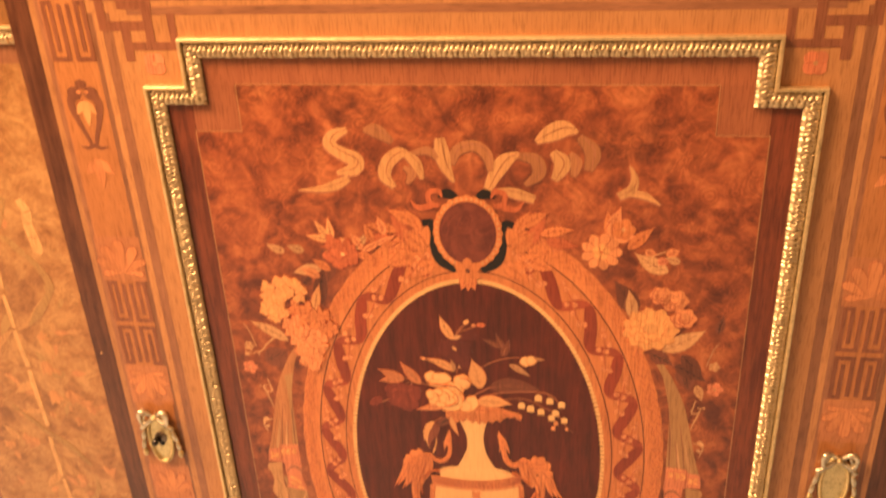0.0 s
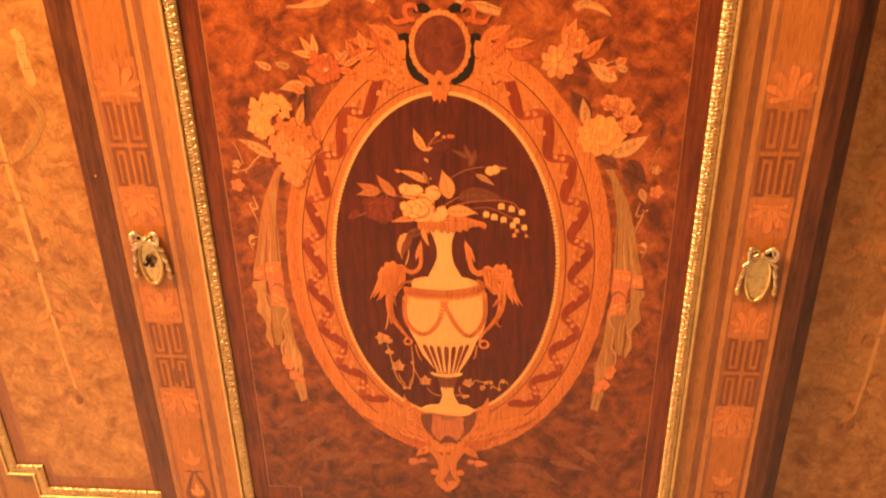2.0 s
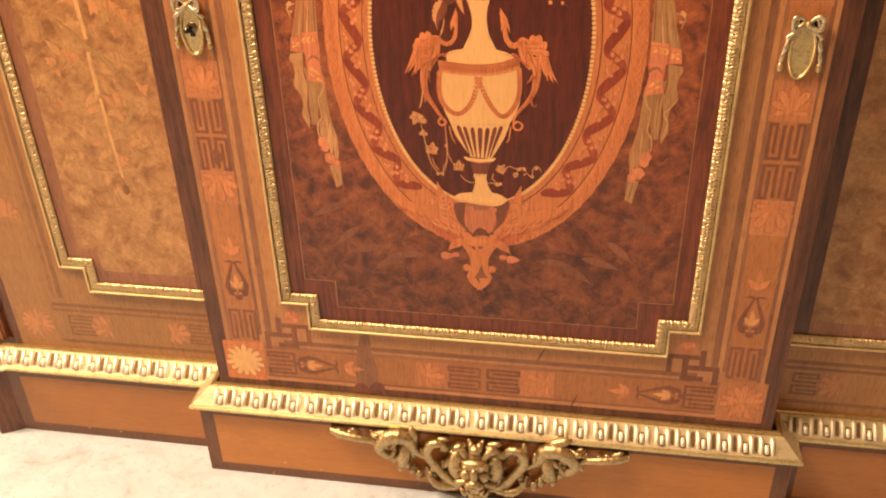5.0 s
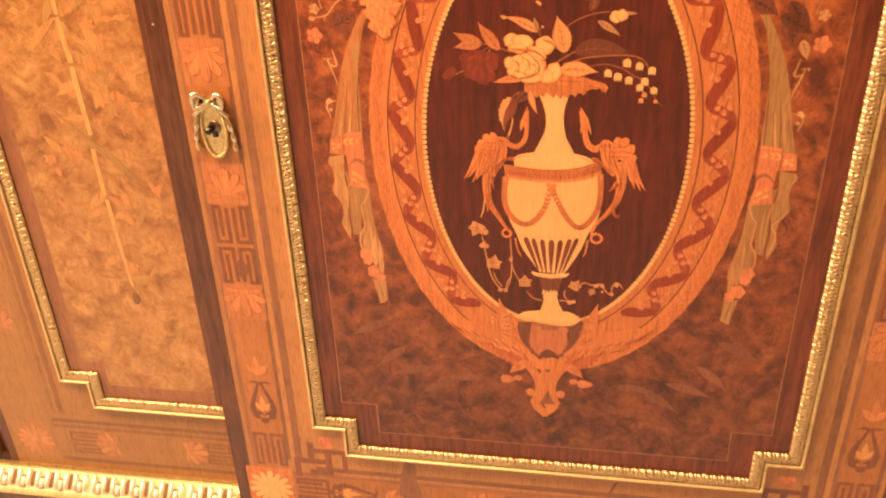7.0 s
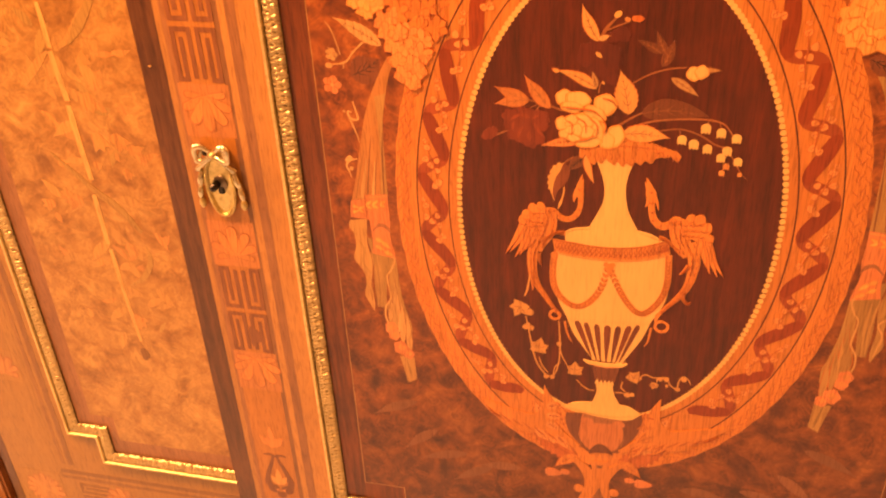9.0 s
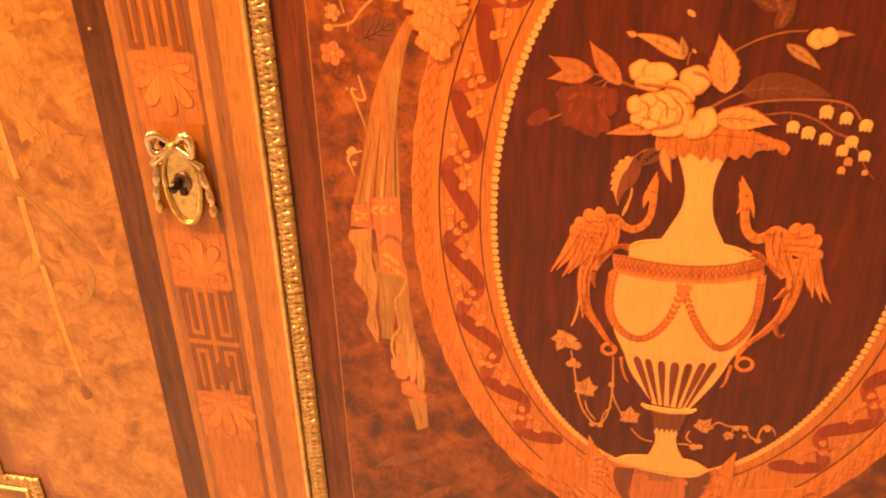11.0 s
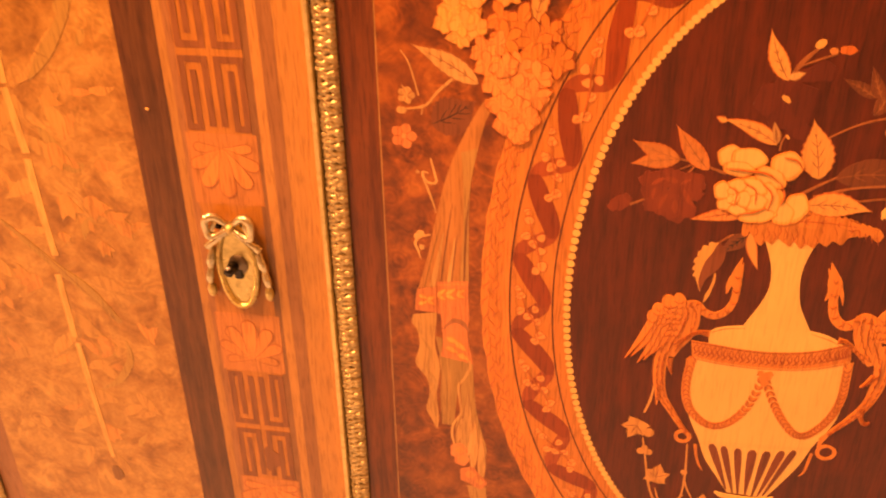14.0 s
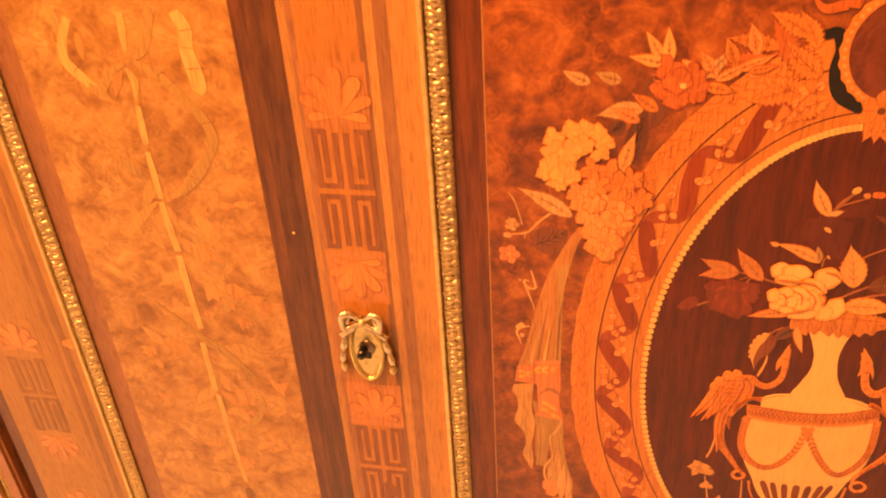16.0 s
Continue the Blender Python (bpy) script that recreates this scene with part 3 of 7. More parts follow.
def leaf_moulding(path, base, closed=True, label="gilt leaf moulding"):
    """Bright fillet outside, dark hollow, and a close relief of leaves: small tips, leaning ribs, broad leaves."""
    verts, faces = sweep(path, MOULD, closed)
    # darker bed carries patina and the shade between leaves as colour
    ob = link_mesh("gilt_moulding", [(x, y + base, z) for x, y, z in verts], faces, PATINA_SHADE, cabinet, label)
    verts, faces = sweep(path, FILLET, closed)
    link_mesh("fillet", [(x, y + base, z) for x, y, z in verts], faces, GOLD_BRIGHT, ob, "bright gilt fillet")
    lv, lf = [], []
    p = np.array(path, float)
    m = len(p)
    rng = random.Random(7)
    rows = 21
    us = np.linspace(0.0034, 0.0145, rows)
    ground = np.interp(us, [-q[0] for q in MOULD[1:]], [q[1] for q in MOULD[1:]])

    def bend(i):
        if not closed and i in (0, m - 1):
            return 0.0
        a, b = p[i] - p[i - 1], p[(i + 1) % m] - p[i]
        return float(np.sign(a[0] * b[1] - a[1] * b[0]))
    for i in range(m if closed else m - 1):
        a, b = p[i], p[(i + 1) % m]
        length = float(np.linalg.norm(b - a))
        d = (b - a) / length
        nrm = np.array([d[1], -d[0]])
        k = max(int(length / 0.0005), 4)
        lo, hi = bend(i) * us, length - bend((i + 1) % m) * us
        s = lo[:, None] + (hi - lo)[:, None] * np.linspace(0, 1, k + 1)[None]
        h = np.zeros_like(s)
        # place along, place across, half length, half breadth, lean, height of each leaf of one repeat
        period = length / max(round(length / 0.0074), 1)
        for j in range(-2, int(length / period) + 3):
            for f, u, rs, ru, lean, top in ((0.0, 0.0124, 0.0025, 0.0026, 0.0, 1.0), (0.5, 0.0130, 0.0012, 0.0017, 0.0, 0.8), (0.12, 0.0086, 0.0011, 0.0050, 0.38, 0.95), (0.38, 0.0086, 0.0011, 0.0052, -0.38, 0.9), (0.62, 0.0086, 0.0011, 0.0050, 0.38, 0.85), (0.88, 0.0086, 0.0011, 0.0052, -0.38, 0.95),
                                            (0.16, 0.0046, 0.0013, 0.0015, 0.25, 1.0), (0.42, 0.0050, 0.0012, 0.0015, -0.3, 0.85), (0.66, 0.0046, 0.0013, 0.0015, 0.3, 1.0), (0.92, 0.0050, 0.0012, 0.0015, -0.25, 0.9)):
                cs, cu = (j + f) * period + rng.uniform(-0.0005, 0.0005), u + rng.uniform(-0.0004, 0.0004)
                lean += rng.uniform(-0.16, 0.16)
                c0, c1 = max(np.searchsorted(s[rows // 2], cs - 0.005) - 8, 0), np.searchsorted(s[rows // 2], cs + 0.005) + 8
                x, y = s[:, c0:c1] - cs, us[:, None] - cu
                q = (((x * math.cos(lean) + y * math.sin(lean)) / rs) ** 2 + ((y * math.cos(lean) - x * math.sin(lean)) / ru) ** 2)
                rib = 0.88 - 0.12 * np.cos(np.clip(x * math.cos(lean) + y * math.sin(lean), -rs, rs) / rs * 8.5)
                np.maximum(h[:, c0:c1], np.sqrt(np.clip(1.15 - q, 0, 1)) * top * rib * rng.uniform(0.85, 1.0), out=h[:, c0:c1])
        n = len(lv)
        for r in range(rows):
            g = a[None] + d[None] * s[r][:, None] - nrm[None] * us[r]
            lv += zip(g[:, 0], base - ground[r] + 0.0002 - 0.0026 * h[r], g[:, 1])
        lf += [(n + r * (k + 1) + c, n + r * (k + 1) + c + 1, n + (r + 1) * (k + 1) + c + 1, n + (r + 1) * (k + 1) + c) for r in range(rows - 1) for c in range(k) if h[r:r + 2, c:c + 2].max() > 0.3]
    leaves = link_mesh("leaf_relief", lv, lf, GOLD_LEAF, ob, "rubbed gilt leaf relief", True)
    leaves["kind"] = "stuff"
    return ob


M_X, M_N = 0.2365, 0.0315
M_Z0, M_Z1, M_NZ = 0.230, 0.948, 0.0345
leaf_moulding(notched(-M_X, M_X, M_Z0, M_Z1, M_N, M_NZ), 0.0)
WX, WN = 0.534, 0.032
leaf_moulding([(-0.325, M_Z1), (-WX + WN, M_Z1), (-WX + WN, M_Z1 - M_NZ), (-WX, M_Z1 - M_NZ), (-WX, M_Z0 + M_NZ), (-WX + WN, M_Z0 + M_NZ), (-WX + WN, M_Z0), (-0.325, M_Z0)], WING, False)
leaf_moulding([(0.325, M_Z0), (WX - WN, M_Z0), (WX - WN, M_Z0 + M_NZ), (WX, M_Z0 + M_NZ), (WX, M_Z1 - M_NZ), (WX - WN, M_Z1 - M_NZ), (WX - WN, M_Z1), (0.325, M_Z1)], WING, False)


# ---- panels within the mouldings ----
def notched_inlay(x0, x1, z0, z1, nx, nz):
    cols = ((x0, nz), (x0 + nx, nz), (x0 + nx + 0.01, 0), (x1 - nx - 0.01, 0), (x1 - nx, nz), (x1, nz))  # stepped corners
    return Inlay().strip([(x, z0 + d) for x, d in cols], [(x, z1 - d) for x, d in cols])


notched_inlay(-230, 230, 238, 941, 31.5, 34).put("crossband", CROSSBAND, 1, door, "dark crossbanded border")
Inlay().rect(-203, 203, 914, 940).put("head_crossband", HEAD_BAND, 2, door, "brown crossbanding at the head")
for s in (-1, 1):
    Inlay().rect(min(s * 169, s * 203), max(s * 169, s * 203), 879, 914).put("head_crossband", HEAD_BAND, 1.6, door)
notched_inlay(-204.1, 204.1, 263.0, 914.4, 35.5, 35.5).put("stringing", DRAPE, 2, door, "thin stringing line")
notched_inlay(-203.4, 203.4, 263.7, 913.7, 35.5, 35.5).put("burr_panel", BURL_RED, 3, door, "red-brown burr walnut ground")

# ---- the oval medallion ----
CX, CZ = -3.0, 584.0


def oval(s, a):
    """A point of the medallion: s millimetres outside the bead ring, at angle a (0 at the top, growing anticlockwise)."""
    lean = 2.0 * min(max((s - 6) / 24, 0.0), 1.0)  # the banding sits a little off the beads' centre
    return (CX + lean - (106 + s) * math.sin(a), CZ + (176 + s * 52 / 47) * math.cos(a))


def oval_ring(s0, s1, n=120, a0=0.0, a1=2 * math.pi):
    aa = [a0 + (a1 - a0) * i / n for i in range(n + 1)]
    return Inlay().strip([oval(s0, a) for a in aa], [oval(s1, a) for a in aa])


g = Inlay()
aa = [2 * math.pi * i / 160 for i in range(160)]
g.fan((CX, CZ), [oval(46.6 + 0.5 * math.sin(i * 2.2), a) for i, a in enumerate(aa)]).put("oval_border", ORANGE, 4, door, "orange leaf-edged oval border")
oval_ring(30.9, 31.9).put("border_line", CUT, 5, door)
oval_ring(7.5, 30.8).put("ribbon_ground", ORANGE, 5, door, "orange satinwood ribbon band")
oval_ring(6.6, 7.5).put("border_line", CUT, 5, door)
oval_ring(1.0, 6.3).put("inner_band", ORANGE, 5, door)
Inlay().fan((CX, CZ), [oval(0.5, a) for a in aa]).put("oval_ground", ROSEWOOD, 5, door, "dark rosewood oval ground")

# laurel scales engraved on the outer border, and the plain fillet inside it
oval_ring(31.9, 36.2).put("plain_fillet", ORANGE, 5, door)
for side in (-1, 1):
    g = Inlay()
    for i in range(64):
        for col in range(3):
            a = side * (0.3 + (i + (0.5 if col == 1 else 0)) * 2.56 / 64)
            s0 = 38.2 + col * 3.1 + 0.5 * math.sin(i * 3.3 + col)
            lean = 1.5 if col != 1 else -1.5
            ln = 0.034 + 0.008 * math.sin(i * 5.1 + col * 2)
            g.stroke([oval(s0 - lean * 0.7, a), oval(s0 - lean * 0.9, a + side * ln * 0.3), oval(s0 + lean * 0.8, a + side * ln * 0.7), oval(s0 + lean * 0.5, a + side * ln)], [0.2, 0.5, 0.55, 0.2], 3)
    ob = g.put("laurel_engraving", LAUREL, 6, door, "engraved leaf scales")
    ob["kind"] = "stuff"

# the twisting ribbon, its dark face and paler reverse, with small leaves on a stem
FRONT = ((0.0, 27.6, 5.0), (0.07, 26.8, 8.0), (0.2, 23.0, 9.6), (0.35, 18.4, 10.0), (0.5, 14.0, 9.4), (0.62, 11.8, 7.6), (0.71, 11.2, 4.0))
BACK = ((0.6, 11.2, 4.0), (0.69, 12.6, 7.6), (0.77, 16.4, 8.4), (0.84, 21.2, 8.4), (0.92, 25.4, 8.0), (1.0, 27.4, 6.4), (1.07, 27.2, 4.0))
BENDS = (0.2, 0.51, 0.82, 1.085, 1.31, 1.53, 1.755, 2.0, 2.25, 2.5, 2.74)  # the turn of each dark face round the oval
for side in (-1, 1):
    def at(u, s_, i):
        return oval(s_, side * float(np.interp(i + 1 + u - 0.35, range(11), BENDS)))
    stems_, edge_, fill_ = Inlay(), Inlay(), Inlay()
    for i in range(-1, 9):
        if i >= 0:
            Inlay().stroke([at(u, s_, i) for u, s_, w in FRONT], [w for u, s_, w in FRONT], 5).put("ribbon", RUSSET, 7, door)
        if i < 8:
            Inlay().stroke([at(u, s_, i) for u, s_, w in BACK], [w for u, s_, w in BACK], 5).put("ribbon_reverse", RIBBON_BACK, 6, door)
        if i > 7:
            continue
        stems_.stroke([at(0.55, 25.0, i), at(0.75, 21.5, i), at(0.92, 17.6, i), at(1.15, 15.2, i)], [0.4, 0.9, 0.9, 0.4], 4)
        for u, s_, r in ((0.76, 25.5, 2.6), (0.84, 21.0, 2.5), (0.74, 16.8, 2.2), (0.92, 16.0, 2.4), (1.12, 14.4, 2.8), (1.2, 17.6, 2.3), (0.56, 25.0, 2.5), (0.46, 27.0, 1.8)):
            x, z = at(u, s_, i)
            edge_.disc(x, z, r + 0.35, r * 0.85 + 0.35, 14, 0.1, 3, i + s_)
            fill_.disc(x, z, r, r * 0.85, 14, 0.1, 3, i + s_)
            stems_.stroke([(x - r * 0.6, z - r * 0.3), (x, z + 0.2), (x + r * 0.6, z + r * 0.4)], 0.4, 3)
    edge_.put("ribbon_leaf_outline", LAUREL, 7.6, door)["kind"] = "stuff"
    fill_.put("ribbon_leaf", PALE_ORANGE, 8.2, door, "small pale leaves")["kind"] = "stuff"
    stems_.put("ribbon_leaf_stem", LAUREL, 8.8, door)["kind"] = "stuff"

# ring of pale beads
bead = None
NB = 244
for i in range(NB):
    x, z = oval(-0.6, 2 * math.pi * (i + 0.5) / NB)
    if bead is None:
        bead = Inlay().disc(0, 0, 2.0, 2.0, 10).put("bead", CREAM, 7, door)
    else:
        o = new("bead", bead.data)
        o.parent = door
        o.location = (x / 1000, 0, z / 1000)
x, z = oval(-0.6, 2 * math.pi * 0.5 / NB)
bead.location = (x / 1000, 0, z / 1000)


# ---- the vase ----
U = -3.5


def patch(left, right, n=16):
    """A piece of veneer between two smooth edges, each given from one end to the other."""
    rows = []
    for side in (left, right):
        line = np.array(spline(side, 8))
        run = np.concatenate([[0], np.cumsum(np.linalg.norm(np.diff(line, axis=0), axis=1))])
        at = np.linspace(0, run[-1], n + 1)
        rows.append(np.stack([np.interp(at, run, line[:, 0]), np.interp(at, run, line[:, 1])], 1))
    return Inlay().strip(*rows)


def drawn(name, mat, layer, points, widths, label="", steps=6):
    return Inlay().stroke(points, widths, steps).put(name, mat, layer, door, label)


patch([(-31, 415.7), (-23.9, 420.4), (-3.6, 423), (15.1, 422.2), (25, 416.4)], [(-30.6, 414.9), (-20.6, 411.2), (-1.9, 408.2), (16.3, 408.5), (25.1, 415.2)]).put("vase_foot", CREAM, 14, door, "pale boxwood vase foot")
patch([(-9.1, 440.6), (-8.6, 432.6), (-12.6, 418.1)], [(3.1, 440.9), (4.8, 431.9), (11.3, 418.8)]).put("vase_foot_stem", CREAM, 14.4, door)
for x in ((-8.5, 440.7), (-5.5, 440.3), (-2.5, 440.6), (0.2, 440.6), (2.6, 440.5)):
    Inlay().leaf(*x, 5.0, 2.9, 90, 0, 0, 0.2).put("foot_spike", CREAM, 14.8, door)
drawn("foot_line", PALE_ORANGE, 15.2, [(-28.4, 414.4), (-11.2, 410.7), (7.4, 410.3), (22.9, 414)], [0.3, 0.7, 0.7, 0.3])
patch([(-13.1, 458.2), (-11, 449.1), (-9, 439.1)], [(7.4, 459.1), (5.4, 449.1), (3.3, 439.8)]).put("vase_stem", STEM, 13, door, "brown vase stem")
for k in (0.25, 0.5, 0.75):
    drawn("stem_line", BROWN_LEAF, 13.5, [(-14.5 + 17 * k, 456), (-12.5 + 14 * k, 448), (-11 + 11 * k, 441)], 0.6)
drawn("vase_collar", CREAM, 13.4, [(-19.2, 462.5), (-14.8, 460.4), (-2.9, 459.4), (7.8, 460.3), (12.5, 462.7)], [1.6, 3.2, 3.6, 3.2, 1.4])
drawn("collar_line", PALE_ORANGE, 13.8, [(-16.2, 459), (-2.7, 457.5), (9.7, 459.7)], [0.3, 0.8, 0.3])
patch([(-32.3, 498.5), (-27.7, 486), (-20.1, 474.2), (-12.7, 462.9)], [(26.5, 501.5), (21.5, 486.7), (14.3, 472.7), (8.2, 461.8)]).put("fluted_bowl", CREAM, 7, door, "pale fluted bowl")
for top, low, w in (((-24.8, 495.3), (-13.6, 465.1), 4.2), ((-18.4, 494.5), (-9.8, 463.2), 3.8), ((-10.9, 493.9), (-6.8, 462.4), 4.0), ((-3.2, 493.9), (-2.9, 462.1), 4.8), ((4.4, 494), (0.9, 462.1), 4.4), ((11.8, 495.4), (4, 462.5), 4.2), ((17.8, 496.7), (6.6, 463.2), 3.6)):
    mid = (top[0] * 0.62 + low[0] * 0.38, top[1] * 0.62 + low[1] * 0.38)
    drawn("flute", FLUTE, 9, [(top[0], top[1] + 1.6), top, (top[0] * 0.93 + low[0] * 0.07, top[1] * 0.93 + low[1] * 0.07), mid, low], [w * 0.45, w * 0.86, w, w * 0.86, 0.9], "", 5)
for line in ([(-33.8, 495.5), (-32.5, 487.7), (-30.4, 481.3), (-28, 477.1)], [(27.2, 497.3), (26.2, 489), (25.3, 483.5), (23.2, 480.3)]):
    drawn("side_tendril", ORANGE, 7, line, [1.8, 1.5, 1.2, 0.4])
patch([(-42.3, 553.9), (-43.2, 536), (-39.8, 516.1), (-32.3, 498.5)], [(35, 559.7), (36.4, 539.3), (35.1, 521.2), (26.5, 501.5)]).put("vase_body", CREAM, 8, door, "pale boxwood vase body")
patch([(-32.3, 498.5), (-29.7, 495.2), (-26.9, 496.2)], [(26.5, 501.5), (23.3, 498.7), (19.2, 498.6)], 6).put("vase_body_edge", CREAM, 8, door)
patch([(-35.7, 570.3), (-30.7, 573.7), (-19.1, 575.9), (-3.7, 577.3), (12.7, 576), (23.3, 573.4), (29.6, 569.3)], [(-34.8, 561.7), (-27.9, 559.7), (-15.8, 558.7), (-1.3, 559.2), (14.8, 561.6), (24.8, 564.1), (31, 567)]).put("vase_shoulder", CREAM, 8.4, door, "pale vase shoulder")
drawn("shoulder_edge", PALE_ORANGE, 9, [(-34.3, 570.1), (-28, 572.9), (-18.1, 574.2)], [0.4, 0.8, 0.3])
drawn("shoulder_edge", PALE_ORANGE, 9, [(13.4, 574.2), (22.9, 571.3), (28.1, 568.6)], [0.3, 0.8, 0.4])
RIM_TOP = [(-43.7, 564.2), (-32.3, 563.1), (-17.5, 561.4), (-1.6, 561.3), (15, 563.7), (27.2, 568), (33.9, 570.8)]
RIM_LOW = [(-42.3, 554.2), (-31.2, 552.2), (-16.3, 551.1), (-0.3, 551.1), (16.6, 553.3), (29, 557.1), (35.2, 560)]
patch(RIM_TOP, RIM_LOW, 24).put("vase_rim", ORANGE, 9.4, door, "engraved orange rim")
drawn("rim_light", PALE_ORANGE, 9.8, [(x, z - 0.8) for x, z in RIM_LOW], 0.9)
g = Inlay()
upper, lower = spline(RIM_TOP, 5), spline(RIM_LOW, 5)
for i in range(1, 30):
    (xa, za), (xb, zb) = upper[i], lower[i]
    h = za - zb
    g.stroke([(xa - 0.6, zb + h * 0.16), (xa + 0.9, zb + h * 0.34), (xa - 0.3, zb + h * 0.54), (xa + 1.1, zb + h * 0.86)], [0.35, 0.9, 0.7, 0.3], 3)
    g.stroke([(xa + 1.2, zb + h * 0.2), (xa + 1.9, zb + h * 0.5), (xa + 1.2, zb + h * 0.8)], [0.2, 0.5, 0.2], 3)
g.stroke([(x, z - 0.9) for x, z in RIM_TOP], 0.6)
g.put("rim_engraving", CARVE, 10, door, "engraved zigzag leaves")["kind"] = "stuff"
patch([(-18.6, 632), (-16.5, 626.2), (-13.2, 617.5), (-10.7, 608), (-10.6, 597.3), (-13.8, 587.8), (-19.6, 575.3)], [(8.8, 631.1), (7.2, 625.7), (4.6, 617), (3.3, 607.3), (4.2, 597.6), (6.5, 588.5), (13.3, 575.1)]).put("vase_neck", CREAM, 9, door, "pale slender vase neck")


def swag(pts):
    line = spline(pts, 4)
    for i in range(len(line) - 1):
        q, r = line[i], line[i + 1]
        a = math.degrees(math.atan2(r[1] - q[1], r[0] - q[0]))
        for d in (-30, 30):
            Inlay().leaf(q[0], q[1], 4.6, 2.5, a + d, 0, 0, 0.5).put("swag_leaf", ORANGE, 9.6 + 0.2 * (i % 3), door)
    e = Inlay()
    for i in range(0, len(line) - 1):
        q, r = line[i], line[i + 1]
        a = math.atan2(r[1] - q[1], r[0] - q[0])
        for d in (-1, 1):
            e.stroke([(q[0], q[1]), (q[0] + 1.6 * math.cos(a + d * 0.9), q[1] + 1.6 * math.sin(a + d * 0.9)), (q[0] + 3.4 * math.cos(a + d * 0.5), q[1] + 3.4 * math.sin(a + d * 0.5))], [0.3, 0.6, 0.2], 2)
    e.put("swag_engraving", CARVE, 11, door)["kind"] = "stuff"


swag([(-41.7, 554), (-43.1, 541.9), (-42.7, 529.4), (-39, 518.9), (-31.5, 511.3), (-23.7, 509.9), (-15.6, 515.9), (-9, 528.3), (-5.1, 545)])
swag([(-3.9, 543.8), (2.3, 529.3), (8.1, 518.7), (15.3, 510.1), (21.5, 509.3), (27.2, 514.7), (32.3, 523.6), (35, 535), (35, 546.3), (34.5, 558.1)])
for x, z, r in ((*(-4.3, 545), 3.0), (*(-6.7, 547.1), 1.8), (*(-2.2, 547.1), 1.8), (*(-43.1, 551), 2.0), (*(34.7, 555.6), 2.0), (*(-3.8, 541.2), 2.0)):
    Inlay().disc(x, z, r, r * 1.1, 12, 0.12).put("swag_knot", ORANGE, 11.4, door)


# birds as handles
def bird(necks, bodies, lobes, feathers, coverts, head, cuts):
    """A long-necked bird: neck and body strokes, wing lobes, feathers, and engraving."""
    neck = Inlay()
    for pts, wd in necks:
        neck.stroke(pts, wd, 6)
    base = neck.put("bird_neck", BIRD, 10, door, "long-necked bird forming the vase handle")
    body = Inlay()
    for pts, wd in bodies:
        body.stroke(pts, wd, 6)
    body.put("bird_body", BIRD, 9.4, door)
    e = Inlay()
    for i, pts in enumerate(feathers):
        Inlay().stroke(pts, [4.6, 4.4, 3.2, 0.5], 5).put("wing_feather", BIRD, 10.4 + 0.35 * i, door)
        e.stroke([(q[0] + 1.6, q[1]) for q in pts[:3]] + [pts[3]], [0.12, 0.24, 0.24, 0.12], 4)
    for x, z, rx, rz in coverts:
        Inlay().disc(x, z, rx, rz, 22, 0.05, 5).put("wing_covert", BIRD, 12.8, door)
    for i, (x, z, r) in enumerate(lobes):
        Inlay().disc(x, z - r * 0.3, r * 0.85, r * 1.3, 18, turn=0.35 if x < 0 else -0.35).put("wing_lobe", BIRD, 13 + 0.25 * i, door)
        e.stroke([(x - r * 0.8, z - r * 0.45), (x - r * 0.1, z - r * 0.85), (x + r * 0.75, z - r * 0.4)], [0.15, 0.32, 0.15], 3)
    for x, z, rx, rz in coverts:
        for i in range(3):
            for j in range(3):
                px, pz = x + (i - 1) * rx * 0.55 + (j % 2) * 1.2, z + (j - 1) * rz * 0.55
                e.stroke([(px - 1.7, pz + 0.6), (px - 0.2, pz - 1.3), (px + 1.5, pz + 0.4)], [0.12, 0.26, 0.12], 3)
    heads = Inlay()
    for pts, wd in head:
        heads.stroke(pts, wd, 5)
    heads.put("bird_head", BIRD, 11, door)
    for pts, wd in necks:
        line = spline(pts, 4)
        for i in range(2, len(line) - 1, 3):
            d = line[i + 1] - line[i - 1]
            d /= np.linalg.norm(d)
            n, q = np.array([-d[1], d[0]]), line[i]
            a, b, c = q + n * 1.6 - d, q + d * 0.6, q - n * 1.6 - d
            e.stroke([a, b, c], [0.12, 0.22, 0.12], 2)
    for pts, wd in bodies:
        line = spline(pts, 5)
        for i in range(1, len(line) - 2, 2):
            d = line[i + 1] - line[i - 1]
            d /= np.linalg.norm(d)
            n, q = np.array([-d[1], d[0]]), line[i]
            for w in (-0.24, 0.22):
                p = q + n * np.interp(i / 5, range(len(wd)), wd) * w
                e.stroke([p - d * 1.8 + n * 0.7, p + d * 0.5, p + d * 1.6 + n * 0.9], [0.12, 0.26, 0.12], 2)
    for pts in cuts:
        e.stroke(pts, [0.2] + [0.4] * (len(pts) - 2) + [0.2], 4)
    e.put("feather_engraving", CARVE, 15.2, door, "fine engraved feathering")["kind"] = "stuff"


